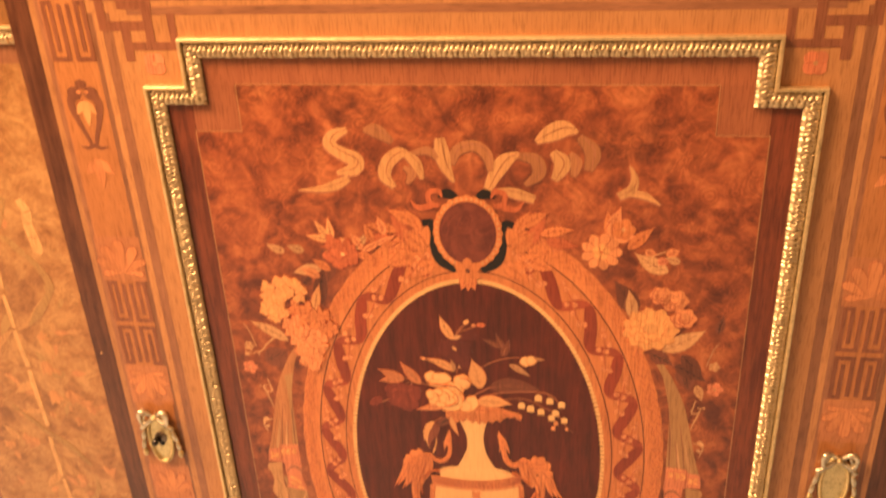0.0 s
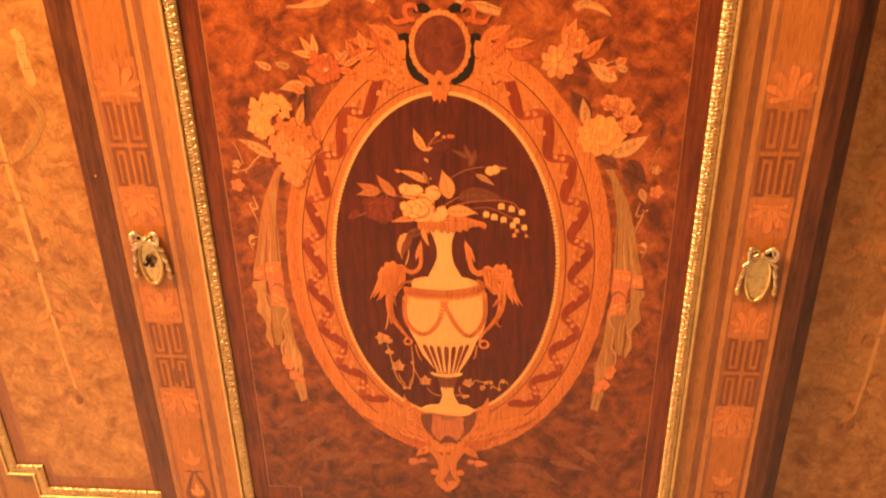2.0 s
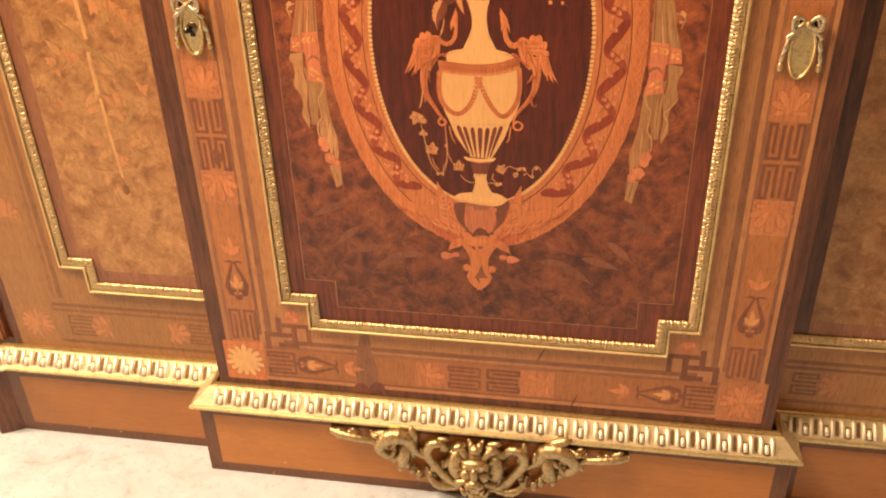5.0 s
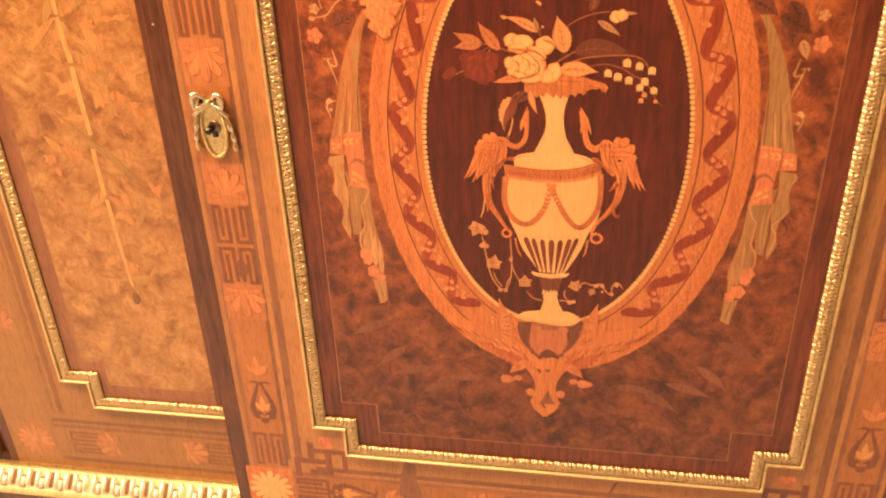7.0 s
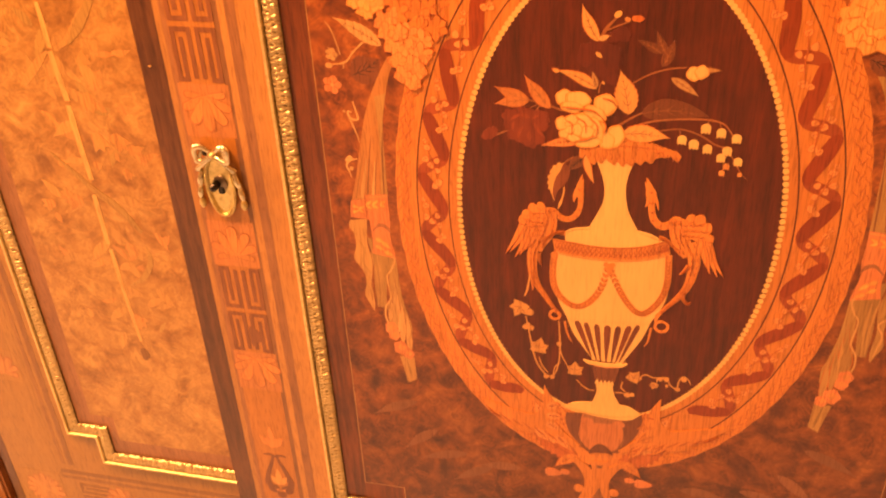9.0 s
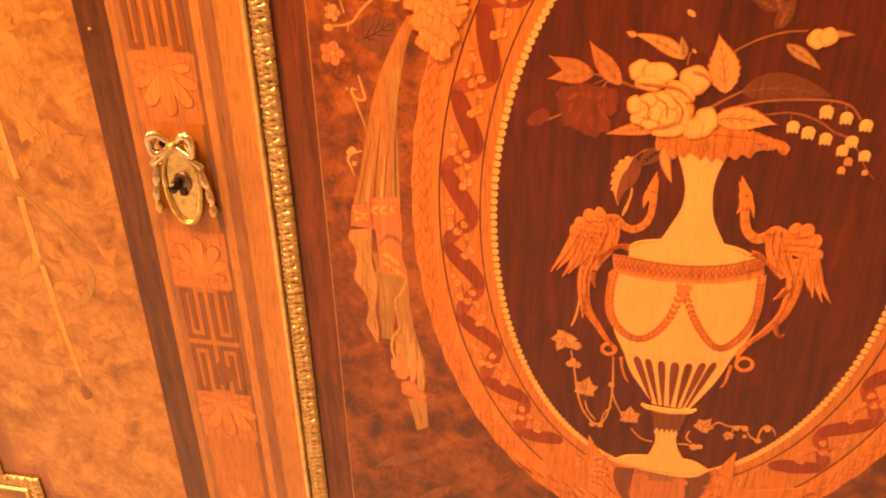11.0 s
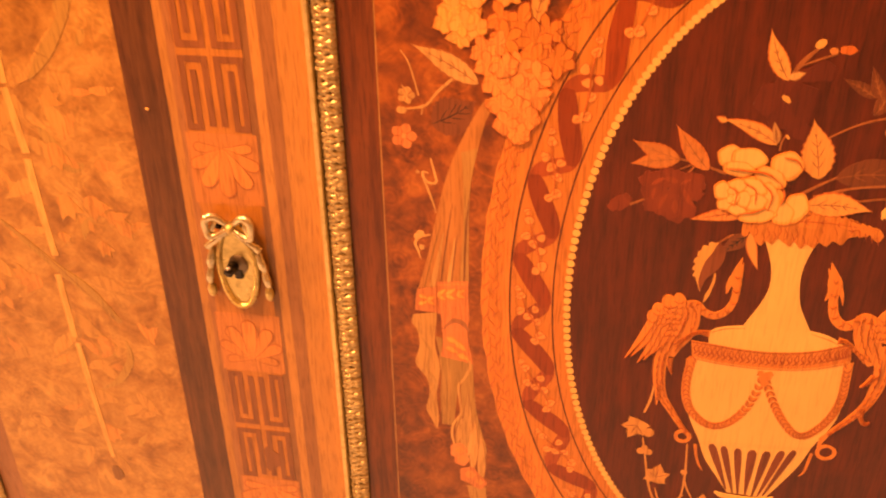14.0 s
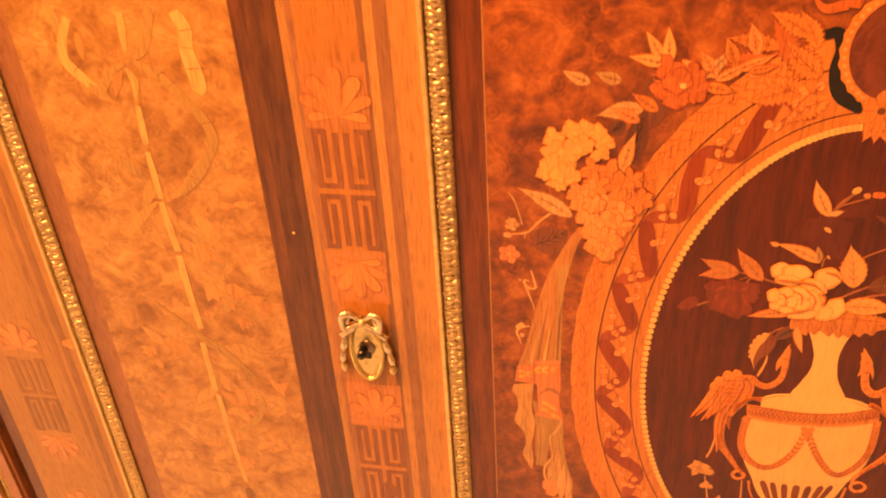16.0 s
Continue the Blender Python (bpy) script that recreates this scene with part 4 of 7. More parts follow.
bird([([(-25.8, 601), (-25.9, 590.6), (-28.8, 583.7), (-34, 580.4), (-39.4, 582.1), (-43.4, 586), (-48.1, 585.1)], [3.4, 3.6, 3.9, 4.3, 4.2, 4.6, 6.5])],
     [([(-48.2, 586.3), (-45.5, 579.3), (-47.3, 569.5), (-51.5, 561.1), (-53.7, 553.1)], [5, 9, 10, 8.5, 5]),
      ([(-54.4, 562.5), (-57.6, 551.2), (-57.6, 538.2), (-54.8, 526.7), (-49, 517), (-42.5, 506.8), (-37.7, 500.9)], [6, 7, 6.6, 5, 3.9, 3.0, 2.6]),
      ([(-58.1, 538.1), (-57.2, 528.2), (-57.2, 520)], [5, 3, 0.4]), ([(-53.5, 551.5), (-52.6, 545.7), (-51.4, 541.3)], [4, 2.4, 0.4]),
      ([(-51.4, 559.9), (-46.5, 565.2), (-40.9, 569.3), (-35, 569.1)], [4.5, 2.6, 2.4, 4])],
     [(*(-63.5, 576.9), 4.2), (*(-61.1, 581.3), 4.4), (*(-56.6, 586.4), 4.6), (*(-51.8, 589), 3.4)],
     [[(-62.5, 578.8), (-65.3, 571.9), (-69.6, 562.3), (-76.4, 549.1)], [(-60.8, 577.1), (-64, 569), (-67.3, 560), (-73.4, 550.6)], [(-59.1, 575.4), (-62.2, 566.6), (-64.9, 557), (-69.6, 547)], [(-56.8, 573.7), (-59.9, 564.3), (-62.7, 556.5), (-66.6, 548.9)], [(-54, 572.1), (-57.2, 563.8), (-59.6, 559), (-62.5, 553.4)]],
     [(*(-58.1, 577.3), 6.4, 8), (*(-54.6, 580.5), 5, 6.5), (-54.0, 570.5, 4.5, 7)],
     [([(-25.5, 598.1), (-26.6, 603.7), (-26.4, 608.5), (-25.1, 615)], [4.4, 5.2, 3, 0.3]), ([(-25.3, 603.8), (-24.8, 608.3), (-24.2, 612)], [3.4, 2, 0.3]), ([(-28.1, 603.7), (-29.6, 598.5), (-30.1, 593.8)], [3.4, 2.6, 0.4]), ([(-25.2, 600.1), (-23.8, 594.2)], [2.6, 0.4])],
     [[(-48.3, 578.2), (-49.6, 570.6), (-52.5, 563.5)], [(-56, 554.5), (-56.9, 544.8), (-55, 533.4)], [(-27.5, 604.8), (-26.3, 603.2), (-25.4, 604.4)]])
bird([([(20.1, 602.4), (20.7, 592.8), (23, 584.9), (28.2, 580.6), (33.4, 582.7), (36.8, 585.8), (41.2, 583.2)], [4.4, 4.4, 5, 5.4, 5.4, 6.2, 8])],
     [([(37.3, 585.8), (39, 577.7), (42.4, 568.4), (47.2, 559.1)], [7, 12, 11.5, 8]),
      ([(47.2, 569.7), (51.2, 556.3), (50.4, 543.1), (47.8, 532.9), (42, 523.4), (35.8, 515.5), (29.5, 507.3)], [8, 8.2, 6.6, 5.2, 4, 3, 2.4]),
      ([(48.1, 551.4), (45.5, 547.1), (42.4, 544)], [4, 2.6, 0.4]), ([(46.6, 530.5), (47, 523.9), (50, 520.5), (52, 522.4)], [3.4, 2.4, 2.2, 0.6]),
      ([(42.8, 560.6), (37.4, 565.4), (31.4, 570.7), (27.1, 571.6)], [4, 2.6, 2.6, 4])],
     [(*(46, 588.1), 3.6), (*(51.3, 587.3), 4.6), (*(56.1, 581.8), 4.4), (*(58.9, 573.8), 3.4)],
     [[(52.7, 575.1), (54.7, 567.2), (56.9, 559.8), (59.2, 552)], [(54.1, 574.6), (56.8, 565.9), (59.3, 556.9), (61.9, 547.2)], [(55.8, 574.8), (59.3, 564.5), (62.6, 555.6), (67, 545.1)], [(57, 576), (60.8, 565.6), (64.6, 555.8), (71, 545.4)]],
     [(*(50.3, 579.7), 6.4, 8), (*(45.4, 579.4), 5, 7)],
     [([(20.7, 598.5), (19.6, 604.1), (18.2, 609.5), (16, 616)], [4, 7, 4, 0.3]), ([(18, 606.2), (16.5, 609.4), (15.1, 612.6)], [3, 1.8, 0.3]), ([(18.3, 601.2), (17.9, 597.8), (16.5, 594.3)], [3, 2, 0.4]), ([(21.8, 602.5), (23.8, 598.1), (25.2, 592.5)], [3, 2, 0.4])],
     [[(39.9, 579.6), (40.7, 572.2), (44.3, 565)], [(49.6, 562.3), (50.6, 551.6), (49.5, 543.6)], [(18.5, 606.2), (19.8, 604.6), (20.5, 606.3)]])
for cx, cz, r in ((*(-41.1, 500.2), 3.7), (*(34.1, 499.1), 4.4)):
    Inlay().stroke([(cx + r * math.cos(t * 0.58 + 1.0), cz + r * math.sin(t * 0.58 + 1.0)) for t in range(12)], [1.2] + [2.1] * 10 + [1.4], 2).put("scroll_ring", BIRD, 10, door)
drawn("scroll_neck", BIRD, 10, [(34.4, 514), (30.2, 506), (30, 500.4)], [2.4, 2.2, 1.6])


# ---- the bouquet ----
def leaf_piece(x, z, ln, w, ang, mat, layer, bend=0.0, saw=0.05, vein=True):
    """A leaf with a scorched edge, and its veins."""
    dark = mat in (BROWN_LEAF, DARK_PETAL, WALNUT_FRET, GHOST_LEAF)
    if not dark:
        Inlay().leaf(x, z, ln + 0.5, w + 1.2, ang, bend, saw).put("leaf_edge", SCORCH.get(mat, ORANGE_DEEP), layer - 0.3, door)
    o = Inlay().leaf(x, z, ln, w, ang, bend, saw).put("leaf", mat, layer, door)
    if vein and ln > 9:
        e = Inlay().leaf(x, z, ln * 0.9, 0.55, ang, bend)
        for i in range(1, 5):
            t = i / 5.5
            a = radians(ang + bend * t * 0.5)
            bx, bz = x + math.cos(a) * ln * t, z + math.sin(a) * ln * t
            for s in (-1, 1):
                e.leaf(bx, bz, w * 0.46 * math.sin(math.pi * min(t + 0.2, 1)), 0.45, ang + bend * t + s * 40, -s * 20)
        e.put("leaf_vein", EBONY if dark and mat is not GHOST_LEAF else CARVE if mat in (ORANGE, ORANGE_DEEP, PALE_ORANGE, ROSE, YELLOW) else VEIN, layer + 0.6, door)
    return o


def leaf_to(base, tip, w, mat, layer, bend=0.0, saw=0.05, vein=True):
    """A leaf from its stalk to its tip."""
    dx, dz = tip[0] - base[0], tip[1] - base[1]
    return leaf_piece(*base, math.hypot(dx, dz), w, math.degrees(math.atan2(dz, dx)) - bend * 0.45, mat, layer, bend, saw, vein)


def petal(x, z, rx, rz, turn, layer, tones, lobes=4, wob=0.05, parent_name="petal"):
    """A petal shaded by scorching: three tones, palest in the middle."""
    for i, (k, d) in enumerate(((1.0, 0.0), (0.94, 0.03), (0.78, 0.08))):
        Inlay().disc(x + d * rx * 0.4, z + d * rz, rx * k, rz * k, 22, wob, lobes, turn).put(parent_name if not i else "petal_light", tones[i], layer + 0.22 * i, door)


def flower(x, z, r, petals, mat, layer, name="flower", turn=0.0, squash=1.0, heart=None, petal_w=0.85):
    core = Inlay().disc(x, z, r * 0.45, r * 0.45 * squash, 14).put(name, mat, layer, door)
    for i in range(petals):
        a = 360 * i / petals + turn
        c, s = math.cos(radians(a)), math.sin(radians(a)) * squash
        Inlay().disc(x + c * r * 0.6, z + s * r * 0.6, r * 0.5, r * petal_w * 1.9 / petals * 1.5, 14, 0.06, 3, turn=math.atan2(s, c)).put("petal", mat, layer + 0.4 + 0.6 * (i % 2), core)
    e = Inlay()
    for i in range(petals):
        a = radians(360 * (i + 0.5) / petals + turn)
        e.stroke([(x + math.cos(a) * r * 0.28, z + math.sin(a) * r * 0.28 * squash), (x + math.cos(a) * r * 0.8, z + math.sin(a) * r * 0.8 * squash)], 0.4, 2)
    e.put("petal_line", CARVE if mat is not DARK_PETAL else BROWN_LEAF, layer + 1.6, core)
    Inlay().disc(x, z, r * 0.2, r * 0.2, 10).put("flower_heart", heart or TAN, layer + 2, core)
    return core


def full_flower(petals, layer, tones, name):
    """A full flower out of overlapping petals (place, half sizes, turn)."""
    for i, (p, rx, rz, tn) in enumerate(petals):
        petal(*p, rx, rz, tn, layer + 0.7 * i, tones, 5, 0.05, name if not i else "petal")
        if name == "rose":
            continue
        # pointed florets, scorched at their edges
        rng = random.Random(i)
        x, z = p
        for k in range(5):
            ang = -160 + 62 * k + rng.uniform(-22, 22)
            ln, w, bow = rx * rng.uniform(0.95, 1.3), rz * rng.uniform(0.8, 1.1), rng.uniform(-30, 30)
            Inlay().leaf(x, z + 0.2 * rz, ln + 0.5, w + 0.8, ang, bow, 0.06, 0.65).put("petal_edge", SCORCH.get(tones[1], CARVE), layer + 0.7 * i + 0.5 + 0.3 * k, door)
            Inlay().leaf(x, z + 0.2 * rz, ln, w, ang, bow, 0.06, 0.65).put("petal", tones[1 + (k + i) % 2], layer + 0.7 * i + 0.65 + 0.3 * k, door)


def ruffled(x, z, r, mat, layer, name, lobes=7, turn=0.0, shade=None):
    """A full flower of overlapping ruffled rings."""
    core = None
    for i, (k, dx, dz) in enumerate(((1.0, 0, 0), (0.72, -0.08, 0.1), (0.48, 0.06, 0.02), (0.26, 0, 0.05))):
        Inlay().disc(x + dx * r - 0.2, z + dz * r - 0.4, r * k + 0.5, r * k * 0.9 + 0.5, 36, 0.1, lobes - i, turn + i).put("petal_edge", shade or (ORANGE if mat in (YELLOW, CREAM) else CARVE), layer + i * 0.8, door)
        o = Inlay().disc(x + dx * r, z + dz * r, r * k, r * k * 0.9, 36, 0.1, lobes - i, turn + i).put(name if core is None else "petal", mat, layer + i * 0.8 + 0.4, door)
        core = core or o
    e = Inlay()
    for i in range(lobes):
        a = 2 * math.pi * i / lobes + turn
        e.stroke([(x + math.cos(a) * r * 0.5, z + math.sin(a) * r * 0.46), (x + math.cos(a + 0.2) * r * 0.85, z + math.sin(a + 0.2) * r * 0.78)], [0.7, 0.3], 3)
    e.put("petal_line", shade or (ORANGE if mat in (YELLOW, CREAM) else CARVE), layer + 4, door)
    return core


# ruffled collar of petals round the neck
for row in range(2):
    for i in range(21):
        k = i / 20
        x, z = -25 + 56 * k, 641 - 5 * k + 5 * math.sin(math.pi * k)
        Inlay().leaf(x, z, (14.5 - 6 * k + 1.8 * math.sin(i * 2.4)) * (1 if row == 0 else 0.72), 3.5, -100 + 40 * k + 8 * math.sin(i * 1.7), 14, 0, 0.72).put("collar_petal", ORANGE, 10.6 + row + 0.25 * (i % 4), door)
        drawn("petal_line", CARVE, 12, [(x + 1.3, z - 2), (x + 1.6 + k, z - 6), (x + 1.2 + 2.4 * k, z - 9)], [0.2, 0.6, 0.2])
FRILL = [(-24.5, 630.1), (-21.6, 626), (-18, 622.4), (-16.1, 625.2), (-13, 623.7), (-10.9, 627), (-7.8, 625), (-4.6, 623), (-3.3, 626), (0.4, 622.2), (2.5, 625), (6.2, 623), (8.1, 626.3), (11.8, 624.3), (14.1, 627.6), (18.3, 625.7), (20.5, 629.5), (24.1, 630.7)]
patch([(-25.7, 631.6), (-17.3, 635.2), (-5.5, 637.2), (8.6, 638.3), (24.4, 631.8)], FRILL, 54).put("collar_frill", ORANGE, 12.1, door, "ruffled orange collar")
for i in range(1, 17):
    (xa, za), (xb, zb) = FRILL[i], FRILL[i + 1]
    drawn("frill_fold", CARVE, 12.15, [(xa, za + 1), (xa + 1.2, za + 4), (xa - 0.4, za + 7.5)], [0.2, 0.5, 0.2])
leaf_to((-7.7, 636.5), (33.1, 634.9), 7.5, ORANGE, 12.2, -14, 0.06)
leaf_to((-1.3, 645.2), (28.5, 644.5), 11.5, CREAM_LEAF, 12.8, -26, 0.05)
leaf_to((-24.2, 640.3), (-51.8, 634.2), 6.5, PALE_ORANGE, 11.6, 8, 0.0)
leaf_to((-23.7, 628.9), (-17.6, 609.3), 4.2, CREAM_LEAF, 12, 16, 0.0, False)
leaf_to((-23.8, 627.5), (-35.5, 616.4), 8, BROWN_LEAF, 9, 20)
MIDRIB = [(-37.4, 622.6), (-40, 615.9), (-42.2, 612.2), (-43.7, 606.2), (-44.4, 599.6), (-42.8, 593.9)]
patch([(-37.6, 622.5), (-42.4, 619.9), (-45.7, 614.5), (-47.2, 608.3), (-45.8, 601.3), (-43.1, 593.9)], MIDRIB, 24).put("leaf", CREAM_LEAF, 9.4, door, "half-pale drooping leaf")
for x, z in ((-40.9, 620.5), (-43.8, 618.4), (-45.5, 615.3), (-46.7, 611.4), (-46.8, 607.2), (-46.3, 603.5)):
    Inlay().leaf(x + 1.8, z + 1.6, 3.9, 3.2, 222, 0, 0, 0.5).put("leaf_tooth", CREAM_LEAF, 9.3, door)
patch(MIDRIB, [(-37.1, 622.6), (-33.7, 618.7), (-34, 611.5), (-37.2, 605.7), (-40.9, 601.5), (-42.9, 594.2)], 24).put("leaf_shade", STEM, 9.2, door)
drawn("leaf_stalk", STALK, 9.0, [(-37.3, 622.3), (-34.4, 624.9), (-31.1, 627.4)], [0.8, 1.0, 0.8])
drawn("leaf_stalk", CREAM_LEAF, 9.8, [(-36.9, 604.9), (-37, 600.6), (-38.1, 595.7), (-39.1, 592.4), (-40.5, 588)], [0.8, 1.2, 1.3, 1.9, 0.6])
# leaves and dark flowers behind the rose
leaf_to((9.6, 659.5), (51.1, 660.4), 15, GHOST_LEAF, 8, -40, 0.0)
leaf_to((2.2, 658.9), (-4.5, 687.7), 13.5, CREAM_LEAF, 10, 8, 0.06)
leaf_to((-18.4, 674.7), (-42.5, 686), 6.6, CREAM_LEAF, 10, 34, 0.0)
leaf_to((-41.8, 684.9), (-46.2, 686.6), 2.4, CREAM_LEAF, 10, 0, 0.0, False)
leaf_to((-18.5, 675.3), (-21.1, 685.5), 3.4, TAN, 10, 0, 0.0)
leaf_to((-46.9, 660.3), (-63.4, 681.6), 8, LEAF_RED, 9.6, -10, 0.05)
leaf_to((-60.2, 664.9), (-82.4, 673.3), 7.5, LEAF_RED, 9.2, -14, 0.05)
leaf_to((-60.2, 664.9), (-82.4, 661.5), 7.5, LEAF_RED, 9.4, 14, 0.05)
leaf_to((19.2, 698.8), (4.2, 706.9), 5.5, GHOST_LEAF, 8, 16, 0.0)
leaf_to((21.9, 697.9), (15.2, 712.8), 5.5, GHOST_LEAF, 8.2, -10, 0.0)
leaf_to((19.9, 690.7), (26, 707.7), 7, GHOST_LEAF, 8.4, 20, 0.0)
leaf_to((25.7, 683.9), (42.5, 673.1), 4.6, TAN, 9, -10, 0.0)
leaf_to((43.9, 689.7), (53.9, 689.8), 2.4, TAN, 9, 0, 0.0, False)
leaf_to((-18.3, 705.2), (-29, 727.5), 7.0, CREAM_LEAF, 10, -24, 0.04)
leaf_to((-18.5, 706.3), (-11.9, 708.8), 3.2, TAN, 10, 0, 0.0, False)
for line, wd in (([(-18, 706.3), (-13.9, 713.5), (-8.3, 720.1)], [1.4, 2.0, 1.2]), ([(-14.6, 711.8), (-6.3, 715.4), (-0.3, 717.8)], [0.8, 0.9, 0.7]), ([(-61.3, 665.4), (-49.3, 662.6), (-38.8, 659)], [0.9, 1.2, 1.2]), ([(-59.7, 660), (-53.9, 662.9)], [0.7, 0.6]), ([(-55.7, 658.5), (-52.6, 663)], [0.7, 0.6]),
                 ([(-16.9, 671.9), (-16.6, 676.3), (-14.9, 680.2)], [0.9, 0.8, 0.5]), ([(-81.3, 639.9), (-74.7, 643.3)], [1.4, 1.0]), ([(-4.8, 650.2), (2.1, 655.3), (10.1, 660.4)], [1.5, 1.3, 1.0]),
                 ([(1.6, 649.8), (18.5, 655.4), (36, 657.6), (51.4, 657.8), (59.9, 655.3), (64.9, 649.2)], [1.2, 1.2, 1.2, 1.1, 1.0, 0.8]), ([(20.7, 648.7), (34.2, 650.7), (46.4, 647.3), (55.4, 641.7), (62.3, 639.9)], [0.9, 1.0, 1.0, 0.9, 0.7]), ([(56.4, 641.8), (64.3, 636.9), (72.6, 623.8), (77.2, 619)], [0.7, 0.7, 0.6, 0.3]), ([(1.6, 678.4), (12.9, 685.4), (24.2, 689.5), (34, 690.7)], [0.7, 0.9, 0.9, 0.6]), ([(34.6, 645.7), (33.6, 649.5)], [0.6, 0.5]), ([(49, 654.2), (50.7, 657.3)], [0.6, 0.5]), ([(58.3, 651.8), (57.2, 655.9)], [0.6, 0.5])):
    drawn("flower_stem", STALK, 9, line, wd)
Inlay().disc(*(-7.7, 721.9), 2.6, 1.8, 12, turn=0.7).put("bud", CREAM_LEAF, 10.4, door)
Inlay().disc(*(-2, 719), 1.8, 1.5, 10).put("bud", PALE_ORANGE, 10.4, door)
Inlay().disc(*(3.9, 719.6), 3.6, 2.0, 14, 0.1).put("bud", ORANGE_DEEP, 10, door)
for p, rx, rz in (((-18, 698.9), 11, 7), ((-25.1, 696.6), 6, 8), ((-11, 696.5), 7, 8), ((-19, 689.6), 8, 7), ((-12.8, 690), 7, 7), ((-4.6, 710.2), 5.5, 4.6), ((-9.4, 708.3), 4, 3.6), ((-8.9, 681.7), 4, 5), ((-12.9, 683.2), 3, 5)):
    Inlay().disc(*p, rx, rz, 20, 0.1, 5, rx).put("dahlia_petal", DAHLIA, 8.4 + 0.1 * rz, door)
drawn("dahlia_heart", CREAM_LEAF, 10, [(-19.9, 698), (-17.9, 696.7), (-16.2, 695.1)], [1.2, 2.6, 1.0])
drawn("small_heart", CREAM_LEAF, 10, [(-15.1, 679.6), (-13.8, 677.9)], [1.2, 1.0])
for p, rx, rz, tn in (((-66.4, 654.9), 8, 5, 0.2), ((-57.6, 649.4), 9, 6, 0.9), ((-69.4, 645.3), 6, 9, 0.5), ((-62.1, 640.5), 8, 6, 0.1), ((-52.8, 653.8), 6, 5, -0.5), ((-72.9, 652.3), 4.5, 6, 0.5), ((-58.9, 636.6), 5, 5, 0), ((-54.7, 640.1), 4, 6, 0.4)):
    Inlay().disc(*p, rx, rz, 22, 0.12, 5, tn).put("dark_flower_petal", RED_PETAL, 8.4 + 0.12 * rz, door)
for x, z, ang, ln in ((-60, 650, 25, 13), (-61, 651, 80, 9), (-64, 650, 135, 12), (-65, 648, 170, 9), (-65, 646, 215, 13), (-62, 645, 262, 12), (-59, 646, 300, 14), (-58, 649, 345, 11)):
    Inlay().leaf(x, z, ln, 8.0, ang, 20, 0.12, 0.7).put("dark_flower_petal", RED_PETAL, 9.5, door)
for x, z, ang, ln, w in ((-66, 655, 200, 8, 2.2), (-60, 653, 150, 7, 3.0), (-57, 650, 290, 12, 2.4), (-64, 647, 235, 11, 2.0), (-60, 644, 260, 8, 2.8), (-70, 650, 250, 7, 1.8), (-54, 655, 200, 6, 1.8)):
    Inlay().leaf(x, z, ln, w, ang, 30, 0.1, 0.5).put("petal_light", RED_LIGHT, 9.8, door)
for p, rx, rz in (((-86.1, 640.5), 4.4, 4), ((-89.3, 638.3), 2.6, 2.4), ((-83.5, 642.7), 3, 3)):
    Inlay().disc(*p, rx, rz, 16, 0.12, 4).put("red_bud", RED_PETAL, 9 + 0.1 * rz, door)
petal(*(38.6, 687), 4.4, 4.6, 0.2, 10, (PALE_ORANGE, YELLOW, CREAM))
petal(*(43, 688.2), 4.4, 4.4, -0.2, 10.7, (PALE_ORANGE, YELLOW, CREAM))
# rose in overlapping petals
SHADED = (ORANGE, YELLOW, CREAM)
full_flower((((-25.3, 647.7), 14, 11.5, 0), ((-38, 668.1), 6, 5.5, 0.3), ((-29.6, 667.5), 8.5, 5.2, -0.1), ((-33.5, 661.9), 7.5, 4, -0.1), ((-12.6, 664.5), 7.6, 7.4, 0.1), ((-18.8, 658.3), 8, 5, -0.5), ((-5.5, 643.6), 6, 8, -0.15), ((-11, 640.4), 5.5, 6.4, 0.3), ((-18.1, 647), 5, 9.5, 0.25), ((-22.1, 638.5), 9, 3.8, 0.15),
             ((-26.1, 652.6), 7, 5, -0.3), ((-33.3, 653.3), 5, 3.6, 0.3), ((-39.3, 650.4), 4.2, 5, 0.2), ((-23.7, 645.4), 5.4, 4.6, 0.4), ((-37.3, 643.7), 4, 3.2, 0.2), ((-31.6, 641), 4.6, 2.8, -0.2), ((-29.2, 646.8), 3.2, 4.6, 0.1), ((-34, 647.1), 3, 3.6, 0), ((-35.1, 650.7), 2.4, 2, 0), ((-35.5, 646.3), 1.6, 2, 0)), 12.6, SHADED, "rose")
folds = Inlay()
for pts in (((-39.2, 662.1), (-30, 661.5), (-20.2, 660.4), (-14.9, 656.5)), ((-22.6, 655.9), (-17, 650.2), (-17.9, 642)), ((-14.4, 656.5), (-11.4, 650.6), (-12.5, 645)), ((-30.4, 655.4), (-24.6, 651.8), (-24.1, 644.7)), ((-37, 653.1), (-32.9, 650.3), (-33.4, 642.7)), ((-30.8, 639.1), (-24.2, 640.3), (-18.6, 643.2)), ((-14.4, 669.1), (-8.5, 667.8), (-5.8, 663.8))):
    folds.stroke(pts, [0.2] + [0.8] * (len(pts) - 2) + [0.2], 4)
folds.put("petal_fold", ORANGE_DEEP, 27.2, door)["kind"] = "stuff"
